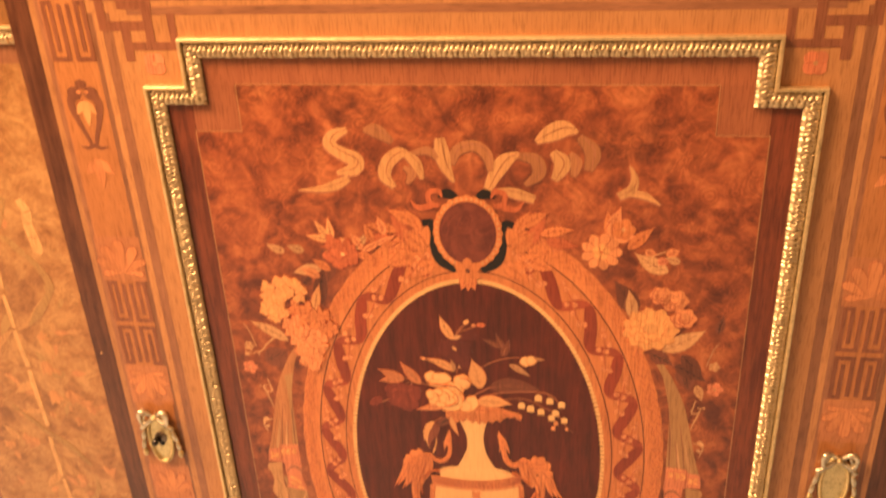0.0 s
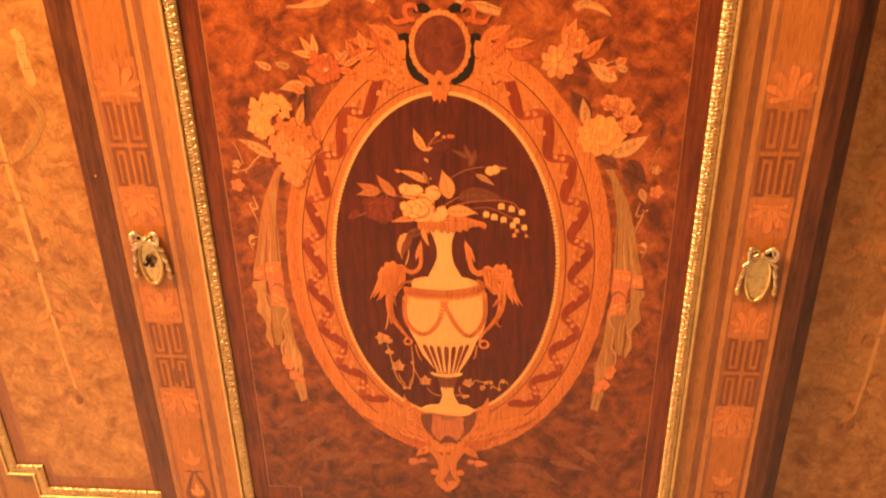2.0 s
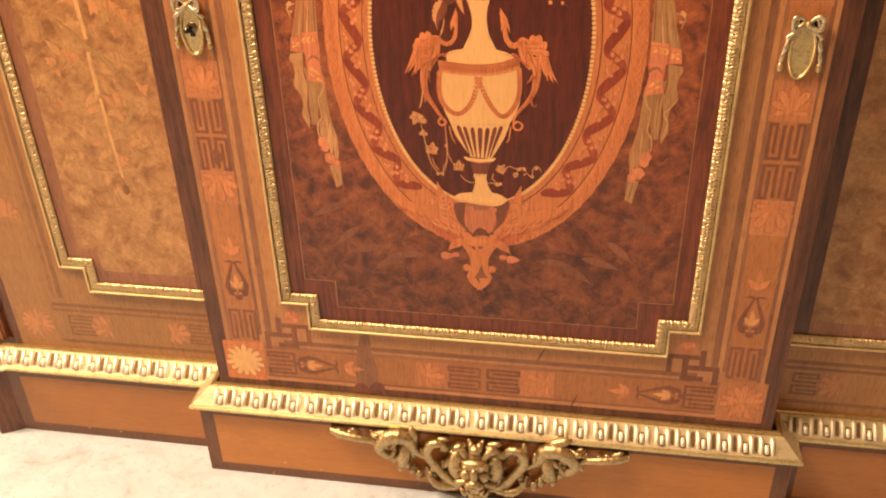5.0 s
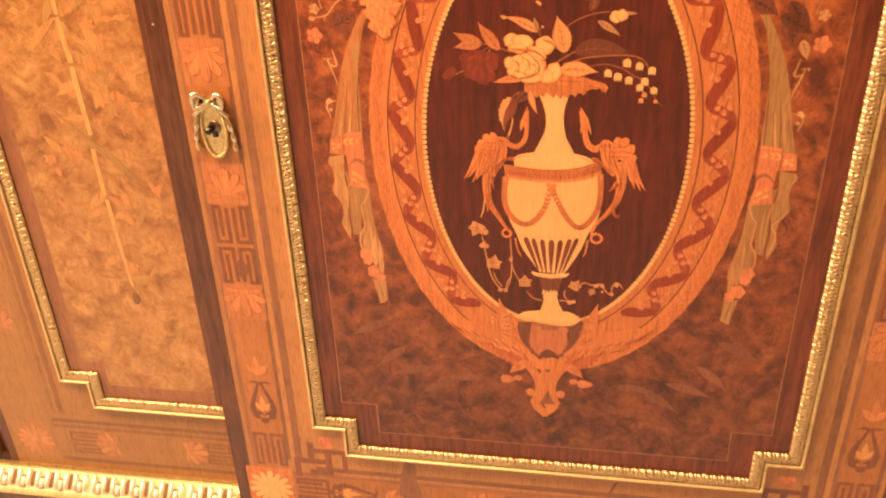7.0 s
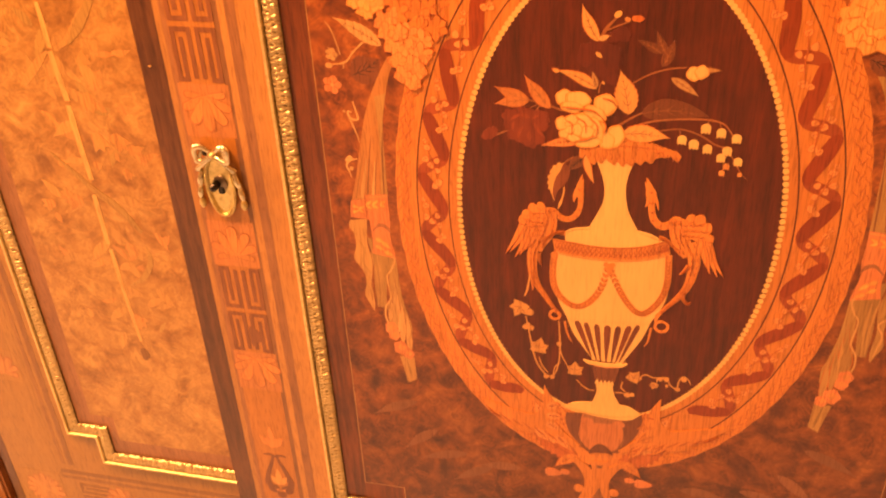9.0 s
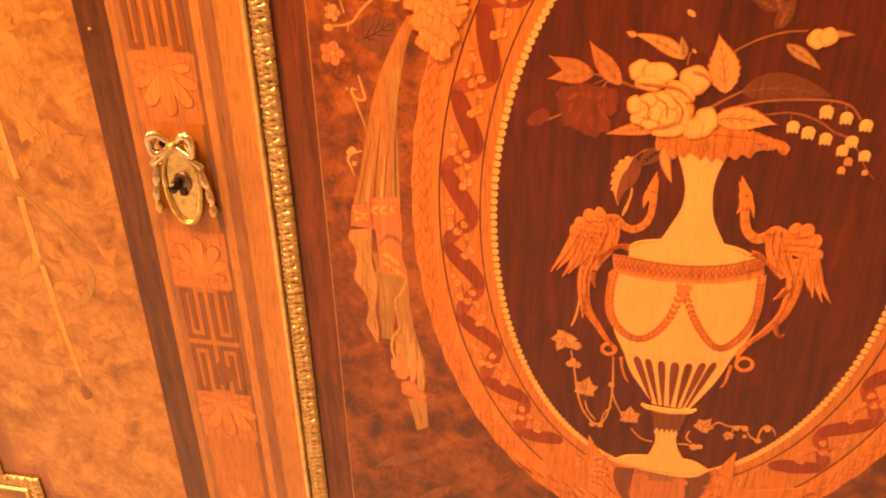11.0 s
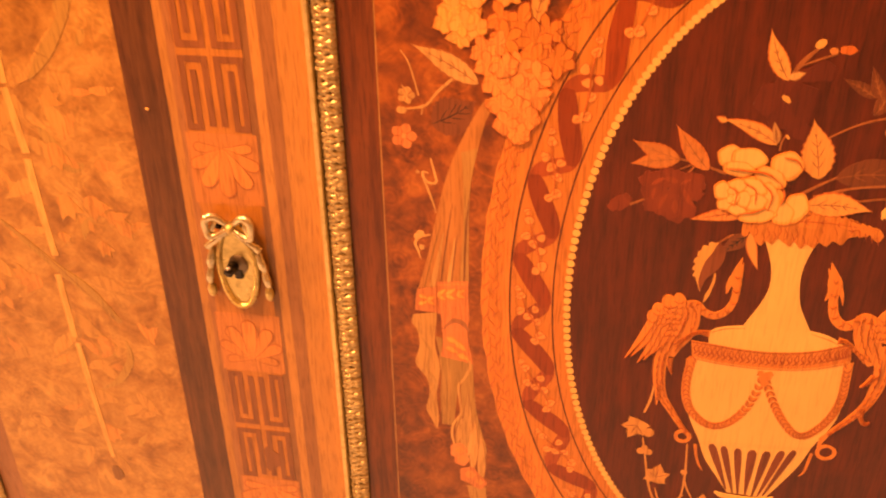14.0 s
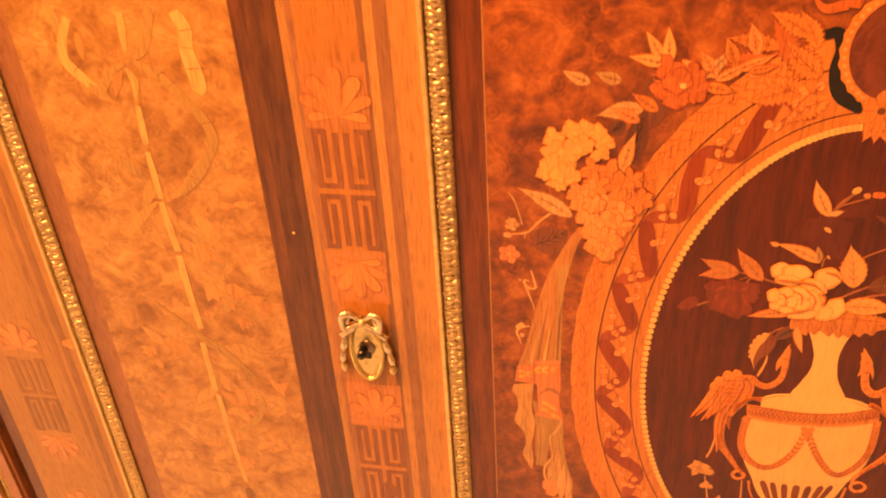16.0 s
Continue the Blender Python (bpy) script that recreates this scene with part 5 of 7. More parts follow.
# lily of the valley
for x, z, r in ((*(49.2, 652.4), 3.4), (*(58.5, 649.9), 3.2), (*(67.9, 646.7), 3.2), (*(35.5, 643.9), 3.2), (*(42.9, 641.3), 3.4), (*(51.3, 638.7), 3.2), (*(63.2, 638), 3.2), (*(60, 633.1), 3.0), (*(70.4, 631.1), 2.9), (*(63.7, 627.5), 2.2), (*(61.5, 622.6), 2.0), (*(72.4, 622.2), 1.5)):
    r *= 0.88
    b = Inlay().strip([(x - k * r, z + dz * r) for k, dz in ((0.35, 1.0), (0.85, 0.65), (1.05, 0.1), (0.95, -0.5), (0.8, -0.8))], [(x + k * r, z + dz * r) for k, dz in ((0.35, 1.0), (0.85, 0.65), (1.05, 0.1), (0.95, -0.5), (0.8, -0.8))]).put("bellflower", CREAM if r > 2 else PALE_ORANGE, 11, door)
    for dx in (-0.66, 0, 0.66):
        Inlay().leaf(x + dx * r, z - 0.7 * r, r * 0.6, r * 0.6, -90 + 12 * dx, 0, 0, 0.3).put("bell_tooth", CREAM if r > 2 else PALE_ORANGE, 11.4, b)


def vine_leaf(x, z, r, turn, mat=None):
    o = Inlay().disc(x, z, r * 0.46, r * 0.46, 12).put("vine_leaf", mat or VINE, 8, door)
    for a, k in ((0, 1.15), (58, 0.92), (-58, 0.92), (118, 0.8), (-118, 0.8)):
        Inlay().leaf(x, z, r * k, r * 0.6, turn + a, 0, 0.26, 0.45).put("leaf_lobe", mat or VINE, 8.5 + 0.002 * a, o)
    e = Inlay()
    for a in (0, 58, -58):
        e.leaf(x, z, r * 0.8, 0.6, turn + a)
    e.put("leaf_vein", VEIN, 9.3, o)


for (x, z), r, turn in (((-66.3, 504.5), 9.2, 245), ((-52.5, 468.4), 9.0, 80), ((-25.2, 450.6), 8.0, 90), ((17.7, 449.8), 7.2, 60), ((33.2, 445.8), 4.2, 250)):
    vine_leaf(x, z, r, turn)
for line, wd in (([(-59.9, 542.9), (-59.7, 531.3), (-61, 521.1), (-63.1, 514)], [0.6, 1.0, 1.4, 1.0]), ([(-62.3, 496.3), (-59.7, 482), (-56.4, 463.4), (-52.3, 451.4), (-45.5, 443), (-40.2, 445.7), (-37.3, 457.8), (-36.8, 473.1), (-38.1, 495.1)], [0.8, 1.0, 1.3, 1.2, 1.2, 1.1, 1.0, 1.2, 0.8]), ([(-52.2, 460), (-49.9, 452.4), (-45.1, 445.9)], [0.7, 1.0, 0.8]),
                 ([(-41.4, 444.7), (-40.1, 452), (-36.3, 457.1)], [0.9, 0.8, 0.7]), ([(-36.8, 469.4), (-34.6, 462), (-30.6, 453.9)], [0.7, 0.9, 0.6]), ([(-23.5, 442.1), (-19.1, 437), (-14.8, 434.3), (-9.9, 433.7)], [0.8, 0.9, 0.9, 0.7]), ([(4, 433.8), (9.3, 434.5), (14.9, 433.2)], [0.9, 1.0, 0.8]), ([(12.7, 436.1), (9.3, 439.7), (10.3, 445.4)], [0.7, 1.1, 0.9]),
                 ([(21.7, 450.3), (26.1, 454.3), (32.5, 452.4), (40.8, 453.3), (44.4, 447.2), (49.1, 444.6), (50.2, 451.8), (53, 456), (56.7, 454.1), (59.1, 449)], [0.8, 1.0, 1.0, 1.2, 1.1, 1.2, 1.1, 1.1, 1.0, 0.4]), ([(34.7, 451.5), (34.7, 447.6)], [0.8, 0.6])):
    drawn("vine_stem", VINE, 8, line, wd, "thin trailing vine")
for (x, z), r in (((-62.6, 486.5), 2.2), ((-58.2, 486.2), 2.2), ((-60.7, 489.2), 1.8), ((-59.4, 500.2), 3.0), ((-46.7, 442.1), 2.0), ((-42.1, 442.2), 2.0), ((-37.5, 474.2), 1.9), ((14.3, 433.1), 2.4), ((17.8, 433.9), 1.8), ((36.7, 451.7), 1.9), ((41.2, 452.2), 2.1), ((49.8, 443.9), 1.9), ((41.9, 446.1), 1.3), ((53.7, 453.4), 1.8)):
    Inlay().disc(x, z, r, r, 12).put("vine_berry", VINE, 9.6, door)

# ---- cartouche over the oval ----
K = -4.0
for side in (-1, 1):
    def P(pts):
        return pts if side < 0 else mirror(pts, K)
    Inlay().stroke(P([(-38, 807), (-32, 808), (-28.5, 800), (-29, 788), (-25, 776), (-14, 768)]), [5, 6, 7, 8, 8, 5], 6).stroke(P([(-25, 829), (-18, 832), (-10, 828)]), [2, 8, 3]).put("black_scroll", EBONY, 9, door, "black ebony scroll")
    Inlay().stroke(P([(-24, 822), (-31, 824), (-32, 832), (-25, 834), (-22, 829)]), [4, 4, 4, 3.5, 1.5]).stroke(P([(-30, 822), (-40, 820), (-46, 826)]), [5, 4, 1]).put("orange_scroll", ORANGE_DEEP, 10, door)
    for x, z, ln, w, ang, bend, mat in ((-36, 786, 26, 12, 150, -30, ORANGE), (-40, 775, 26, 13, 170, -30, ORANGE), (-30, 774, 26, 12, 200, 40, ORANGE), (-46, 790, 30, 10, 128, -10, ORANGE_DEEP), (-40, 800, 22, 8, 110, 20, ORANGE), (-48, 780, 24, 10, 215, -30, ORANGE), (-44, 806, 24, 9, 140, 20, ORANGE), (-58, 800, 26, 8, 160, 20, ORANGE), (-62, 795, 24, 8, 190, 0, ORANGE_DEEP)):
        if side > 0:
            x, ang, bend = 2 * K - x, 180 - ang, -bend
        leaf_piece(x, z, ln, w, ang, mat, 8, bend, 0.22)
Inlay().disc(K, 800, 26, 30.5, 48, 0.02, 24).put("cartouche_ring", ORANGE, 10, door, "pale ring of the cartouche")
g = Inlay()
for i in range(40):
    a = 2 * math.pi * i / 40
    g.disc(K + 23.5 * math.cos(a), 800 + 28 * math.sin(a), 1.1, 1.1, 6)
g.put("dotted_ring", PALE_TAN, 11, door)
Inlay().disc(K, 800, 21.5, 26, 32).put("cartouche_field", burl("amaranth_burr", [(0.35, (0.1, 0.022, 0.014)), (0.6, (0.2, 0.05, 0.026))], 60), 12, door, "dark red cartouche field")
flower(K - 1, 768, 10, 6, ORANGE, 13, "rosette", 30, heart=BROWN_LEAF)
for a in (250, 290, 270):
    leaf_piece(K - 1, 766, 16, 8, a, ORANGE, 12)

# ---- foot of the medallion ----
patch([(-30.6, 408.8), (-31, 400.9), (-27.9, 389.6), (-21.9, 380.9), (-13.3, 371.1)], [(26.2, 414.6), (26.6, 406.4), (23.4, 394.1), (17.5, 384.4), (9.2, 373.2)]).put("foot_ground", BROWN_LEAF, 11, door, "dark wood under the vase")
patch([(-18.5, 409.8), (-19.3, 400.1), (-20.5, 387.8), (-16.4, 378.3), (-10.4, 371.4)], [(11.6, 412.3), (12, 402.8), (13.9, 390.8), (10.9, 380.8), (6.3, 372.9)]).put("mask_shield", PINK_SHIELD, 12, door, "pinkish shield under the vase")
patch([(-17.1, 409.3), (-17.4, 403.3), (-12.5, 401.3)], [(9.7, 411.5), (10.4, 405.6), (5.3, 402.8)], 6).put("shield_brow", SHIELD, 12.4, door)
for line in ([(-20.5, 386.6), (-17.9, 378.2), (-12.9, 373.6), (-7.4, 371.6)], [(14.4, 389.7), (12.3, 380.9), (8.2, 375.6), (3.4, 372.6)]):
    drawn("shield_line", WALNUT_FRET, 12.6, line, [0.5, 1.6, 1.6, 0.8])
for dx in (-12, 12):
    Inlay().disc(U + 1 + dx, 403, 5, 3.4, 14).put("shield_curl", ROSE, 13, door)
for side in (-1, 1):
    def P(pts):
        return pts if side < 0 else mirror(pts, U - 1)
    for x, z, ln, w, ang, bend, mat in ((-30, 390, 30, 12, 112, -15, ORANGE), (-32, 384, 44, 16, 140, -30, ORANGE), (-20, 362, 48, 16, 156, -25, ORANGE_DEEP), (-26, 372, 42, 15, 156, -36, ORANGE), (-20, 364, 24, 9, 200, 40, ORANGE), (-42, 392, 28, 9, 124, -10, PALE_ORANGE), (-30, 378, 30, 11, 172, -50, PALE_ORANGE)):
        if side > 0:
            x, ang, bend = 2 * (U - 1) - x, 180 - ang, -bend
        leaf_piece(x, z, ln, w, ang, mat, 8, bend, 0.2)
    horn = Inlay().stroke(P([(-72, 396), (-58, 393), (-47, 400), (-44, 414), (-48, 433)]), [20, 20, 17, 10, 0.5])
    horn.put("leaf_horn", ORANGE, 13, door, "orange leafy end of the band")
    for x, z, ln, ang in ((-46, 412, 12, 20), (-46, 404, 14, -6), (-46, 396, 15, -30), (-54, 388, 16, -50), (-38, 384, 20, -52)):
        if side > 0:
            x, ang = 2 * (U - 1) - x, 180 - ang
        leaf_piece(x, z, ln, 7, ang, ORANGE if x % 2 else PALE_ORANGE, 13.4, 10, 0.14)
    Inlay().stroke(P([(-20, 375), (-40, 386), (-70, 398), (-98, 412)]), [3, 13, 14, 3]).put("leaf_wing", ORANGE, 12.6, door)
    for i in range(7):
        x, z = P([(-28 - 9 * i, 376 + 3.2 * i)])[0]
        Inlay().leaf(x, z, 13, 1.0, 150 if side < 0 else 30, 20 * side).put("leaf_vein", LAUREL_DARK, 13.8, door)
    scroll = Inlay().stroke(P([(-27, 363), (-17, 355), (-10, 343), (-10, 329), (-13, 317), (-8, 308), (-2, 301)]), [2, 7, 10, 9, 9, 8, 2])
    scroll.disc(*P([(-18.5, 329)])[0], 4.2, 4.2, 14).disc(*P([(-15, 318)])[0], 3.4, 3.4, 12)
    scroll.put("drop_scroll", ORANGE, 10, door, "orange scrolled drop")
    Inlay().disc(*P([(-40, 343)])[0], 7, 4.5, 12, 0.15, 3).disc(*P([(-30, 345)])[0], 4, 3, 10).put("drop_flower", ROSE, 8, door)
patch([(-10.1, 361.3), (-8.2, 346.1), (-8.9, 331.7), (-6.5, 317.4), (-1.7, 309.2)], [(3.7, 362.6), (3.2, 347.3), (5.7, 333.2), (5.1, 318.6), (1.4, 309.5)]).put("drop_body", ORANGE, 11, door)
patch([(-2.8, 332.4), (-6.1, 323.4), (-11, 315.6)], [(-1.8, 332.5), (0.9, 324.2), (5.2, 317.3)], 8).put("drop_eye", WALNUT_FRET, 12, door)
patch([(-6, 357.3), (-4.5, 354.2)], [(-0.1, 357.8), (-1.5, 354.5)], 4).put("drop_notch", WALNUT_FRET, 12, door)
patch([(-12.3, 369.9), (-9.5, 376.4), (-3.7, 380.7), (2.2, 378.1), (6.8, 371.7)], [(-11.3, 368.8), (-7.4, 371), (-3, 371.4), (1.9, 371.9), (5.9, 370.4)]).put("drop_arch", BROWN_LEAF, 13, door)
# ---- quivers, ribbons and flowers round the medallion ----
for side in (-1, 1):
    def P(pts):
        return pts if side < 0 else mirror(pts)

    def lf(x, z, ln, w, ang, mat, layer=4, bend=0.0, saw=0.07):
        if side > 0:
            x, ang, bend = 2 * -3 - x, 180 - ang, -bend
        return leaf_piece(x, z, ln, w, ang, mat, layer, bend, saw)

    patch(P([(-187.3, 582.1), (-181.9, 601.8), (-176.3, 627.9), (-170, 652.4), (-160, 676), (-152, 690)]), P([(-160.1, 587.4), (-160, 614.5), (-159.5, 639.5), (-157.8, 652.8), (-152, 678), (-146, 690)])).put("quiver", QUIVER if side < 0 else GREEN, 4, door, "brown wooden quiver")
    patch(P([(-165.2, 587.1), (-163.1, 614.3), (-162.7, 639.4), (-163.1, 652.7), (-163.7, 662)]), P([(-160.1, 587.4), (-160, 614.5), (-159.5, 639.5), (-157.8, 652.8), (-155.3, 664.8)])).put("quiver_shade", GREEN, 4.4, door)
    for line, wd, mat in (([(-168.3, 633.7), (-171.8, 611), (-175.3, 584)], [0.3, 0.8, 0.7], WALNUT_FRET), ([(-165.7, 617.1), (-167.8, 602.5), (-169.5, 585.6)], [0.3, 0.8, 0.6], WALNUT_FRET), ([(-173.1, 616.7), (-176.4, 599.1), (-179.7, 583.8)], [0.4, 2.4, 3.0], TAN), ([(-167.2, 614.2), (-169.1, 599.5), (-171, 585.5)], [0.3, 1.6, 2.2], TAN), ([(-160.1, 636.8), (-161.7, 614.4), (-162.6, 587.8)], [0.4, 1.2, 1.0], WALNUT_FRET), ([(-174.4, 622.3), (-179.6, 601.9), (-183.7, 583.5)], [0.3, 0.6, 0.5], WING_BAND)):
        drawn("quiver_grain", mat, 5, P(line), wd)
    patch(P([(-187.9, 581.7), (-188.9, 575.4), (-189.5, 568.1)]), P([(-176.8, 584), (-177.5, 576.2), (-177.5, 567.6)]), 6).put("quiver_band", ROSE, 5, door, "pink banded collar")
    patch(P([(-177.2, 587), (-177.2, 577.7), (-176.9, 567)]), P([(-160.3, 588.9), (-160.4, 578.8), (-159.8, 567.5)]), 6).put("quiver_band", ROSE, 5.4, door)
    drawn("band_edge", RIBBON_BACK, 6, P([(-177.2, 586.7), (-177.2, 577.7), (-177.2, 567.7)]), [0.5, 0.7, 0.5])
    drawn("band_edge", PALE_ORANGE, 6, P([(-176.7, 584.9), (-168.6, 586.3), (-160.7, 587)]), [0.8, 1.2, 0.8])
    for a, b in (((-177.1, 579), (-172.2, 583)), ((-177.1, 578.7), (-172.6, 576.2)), ((-172.4, 579.9), (-167.1, 583.6)), ((-172.5, 579.3), (-167.4, 577.1)), ((-166.6, 580.6), (-161.9, 583.6)), ((-166.7, 580.2), (-162.2, 578.4)), ((-187, 577.8), (-182.5, 576.2)), ((-187.4, 572.1), (-182.6, 574.3)), ((-182.5, 575.5), (-178.3, 577.7)), ((-182.6, 574.9), (-178.6, 572.6))):
        leaf_to(*P([a, b]), 2.2, YELLOW, 6.2, 0, 0.0, False)
    patch(P([(-190.2, 565.5), (-191.8, 560.2), (-188.6, 555.2), (-187.6, 544.7), (-190.2, 532.6), (-184.2, 523.1), (-182.7, 512.2), (-184.9, 501.1), (-182.2, 494.4), (-179.2, 487.2)]), P([(-177.5, 567.6), (-177.9, 561.2), (-178.5, 555.3), (-178.8, 545.4), (-176.5, 533.7), (-176.8, 523.7), (-178.6, 512.6), (-178, 501.8), (-177.5, 494.1), (-178.5, 487.3)]), 24).put("drape", DRAPE if side < 0 else GREEN, 4, door, "tan fluttering drapery")
    drawn("drape_fold", GREEN, 4.6, P([(-187.1, 551.4), (-181.7, 541.8), (-183.7, 529.7), (-179, 521.4), (-181.2, 510.5), (-179, 496.2)]), [0.4, 1.6, 1.2, 1.6, 1.2, 0.4])
    drawn("drape_fold", TAN, 5, P([(-189.6, 533.7), (-183.5, 523.8), (-178.6, 517.9), (-182.6, 508.3), (-179.9, 491.6)]), [0.6, 1.4, 1.2, 1.4, 0.4])
    patch(P([(-178.4, 552), (-175.7, 532.1), (-176.3, 511), (-175.8, 490.9)]), P([(-161.2, 546.7), (-159.3, 535.1), (-165.7, 519), (-168.9, 490.5)])).put("drape", GREEN, 4.2, door, "brown fold of drapery")
    for line in ([(-176.5, 538.8), (-174, 518.3), (-174.7, 492.9)], [(-172.3, 539.1), (-170.9, 518.5), (-172.3, 490.9)]):
        drawn("drape_fold", DRAPE, 4.8, P(line), [0.4, 2.0, 0.6])
    patch(P([(-159.8, 536.7), (-164.8, 519.1), (-164, 503.1), (-167.9, 490.5), (-167.4, 474.7), (-162.7, 463.5)]), P([(-158, 536.9), (-157.2, 519.7), (-155.7, 502), (-151.9, 483.9), (-149.9, 476.5), (-149.9, 464.9)])).put("drape", GREEN, 4.4, door, "olive hanging drapery")
    for a, b, w in (((-163.9, 467.3), (-160.3, 517.7), 5.4), ((-166.6, 478.6), (-164.2, 497.6), 4), ((-158.2, 456.9), (-156.7, 498.2), 4.6), ((-152.9, 448.7), (-153.3, 487.5), 4.6), ((-160.7, 467.6), (-159.2, 505.3), 3)):
        leaf_to(*P([a, b]), w, TAN if side < 0 else DRAPE, 5, 6, 0.0, False)
    drawn("drape_edge", TAN, 5.6, P([(-160.9, 540), (-159.4, 533.4), (-162.4, 525.5), (-166, 519), (-164.8, 504.8), (-165.1, 498.9), (-169.2, 491.2), (-169.9, 482.1), (-167.5, 473.1)]), [1.2, 1.5, 1.3, 1.3, 1.3, 1.3, 1.4, 1.3, 1.0])
    patch(P([(-175.4, 567.8), (-174.8, 558.8), (-174.4, 549), (-175.9, 538.9)]), P([(-159.5, 567.6), (-160.9, 554.9), (-159, 543.5), (-157.5, 535.5)])).put("sash", ROSE, 5, door, "pink sash")
    drawn("sash_fold", SHIELD, 5.5, P([(-174.3, 557.2), (-168.7, 563.1), (-163.5, 562.2), (-160.2, 557.2)]), [0.5, 2.6, 3.0, 0.6])
    for a, b in (((-172.2, 551.8), (-165.8, 549)), ((-167.6, 549.5), (-161.3, 544)), ((-172.5, 545.8), (-166.1, 542.3)), ((-166.2, 541.6), (-159.8, 538.1))):
        leaf_to(*P([a, b]), 3.2, YELLOW, 6.2, 10, 0.0, False)
    for (x, z), r in zip(P([(-166.2, 471.7), (-159.9, 453.5), (-154.2, 448.5), (-164.6, 465.3)]), (5.2, 6.0, 4.6, 4.4)):
        Inlay().disc(x, z, r, r * 1.1, 18, 0.1, 5).put("tassel_flower", ROSE, 6, door)
        Inlay().disc(x + 0.6, z + 0.6, r * 0.5, r * 0.5, 12, 0.12, 4).put("tassel_heart", PALE_ORANGE, 6.6, door)
    patch(P([(-161.5, 445.3), (-158.7, 431.6), (-156.5, 419.2)]), P([(-149.8, 445), (-149.4, 432.7), (-149, 423.5)]), 8).put("drape_tail", DRAPE if side < 0 else GREEN, 4.6, door)
    drawn("drape_fold", GREEN, 5.2, P([(-156.3, 444.2), (-154.1, 432.1), (-152.4, 423.1)]), [0.6, 2, 0.6])
    drawn("tendril", TAN, 5, P([(-178.9, 657.9), (-177.5, 651.7), (-176.3, 645.3), (-180.1, 644.7), (-182.8, 647.8), (-182.9, 650.4), (-180.2, 650)]), [0.8, 1.2, 1.3, 1.3, 1.3, 1.2, 0.5])
    drawn("tendril", TAN, 5, P([(-182.6, 646.7), (-180.4, 640.3), (-178.1, 633.3), (-176.8, 627.8)]), [1.2, 1.2, 1.0, 0.4])
    drawn("tendril", TAN, 5, P([(-179.9, 615.3), (-185.6, 613.3), (-188.1, 609.7), (-186.7, 605.6), (-185.4, 600.4)]), [1.0, 1.4, 1.4, 1.2, 0.4])
    for (x, z), r in zip(P([(-185.2, 615.3), (-186.9, 613.8), (-184.6, 607.5), (-185.6, 650.3)]), (2.2, 1.8, 1.6, 1.0)):
        Inlay().disc(x, z, r, r, 12).put("berry", TAN, 5.6, door)
    # upper flowers
    if side < 0:
        leaf_to((-120.1, 765.6), (-144.8, 760.8), 9.5, TAN, 6, 16)
        leaf_to((-148, 779.6), (-162.6, 786), 6.5, TAN, 6, -16, 0.0)
        leaf_to((-132.2, 781.2), (-145.7, 785.1), 7, TAN, 6, -16, 0.0)
        leaf_to((-129.8, 726.1), (-123.2, 752.2), 7, CREAM_LEAF, 9, -12)
        leaf_to((-155.4, 697), (-186.7, 715), 9.5, TAN, 6, 14)
        patch([(-111.7, 787), (-119.5, 780.9), (-120.1, 765.6), (-117.1, 754.7)], [(-108.8, 784.1), (-108, 775.2), (-108.7, 762.8), (-114.3, 754.8)]).put("dark_leaf", BROWN_LEAF, 5, door)
        leaf_to((-124.3, 733.1), (-117.5, 768.8), 12, BROWN_LEAF, 5, -20)
        leaf_to((-136.9, 750.8), (-128.7, 759.1), 10, BROWN_LEAF, 4.6, 10, 0.0)
        leaf_to((-178, 676), (-155.9, 688.8), 20, BROWN_LEAF, 4.6, 20, 0.06)
        for a, b, w in (((-109.8, 790), (-110.9, 809.9), 6), ((-112.1, 791.7), (-121.6, 807.6), 5.6), ((-110.9, 790.6), (-129.1, 794.3), 6), ((-104.4, 789.5), (-97.6, 792), 5)):
            leaf_to(a, b, w, CREAM_LEAF, 8, 8, 0.0)
        full_flower((((-109, 787.1), 6.6, 5.4, 0.3), ((-110.9, 776.6), 6, 5.4, 0.5), ((-104.4, 771.6), 6, 6, 0), ((-96, 775.5), 7.6, 5.4, 0.6), ((-96.8, 783.8), 6.4, 5, -0.4), ((-104.7, 781.3), 7, 7, 0)), 9, (RIBBON_BACK, ORANGE_DEEP, ORANGE_DEEP), "lily")
        Inlay().disc(*(-101.6, 779.2), 1.7, 1.7, 10).put("lily_heart", CREAM, 15, door)
        leaf_to((-93, 782.7), (-78.1, 800.9), 5.4, TAN, 8, 10)
        leaf_to((-85.9, 782.3), (-69.3, 793.1), 5, PALE_ORANGE, 8, 10)
        leaf_to((-76.6, 788.3), (-58.9, 796.7), 5, PALE_ORANGE, 9, 10)
        leaf_to((-71.2, 787.9), (-56.6, 791), 4, ORANGE, 9.4, 10)
        leaf_to((-91.5, 779.2), (-75.1, 776), 6, ORANGE, 8.6, -10)
        for k in range(7):
            leaf_piece(-122 + 9 * k, 758 + 6.4 * k, 17, 6.5, 148 - 8 * k, ORANGE if k % 2 else PALE_ORANGE, 7.4 + 0.2 * k, 10, 0.08)
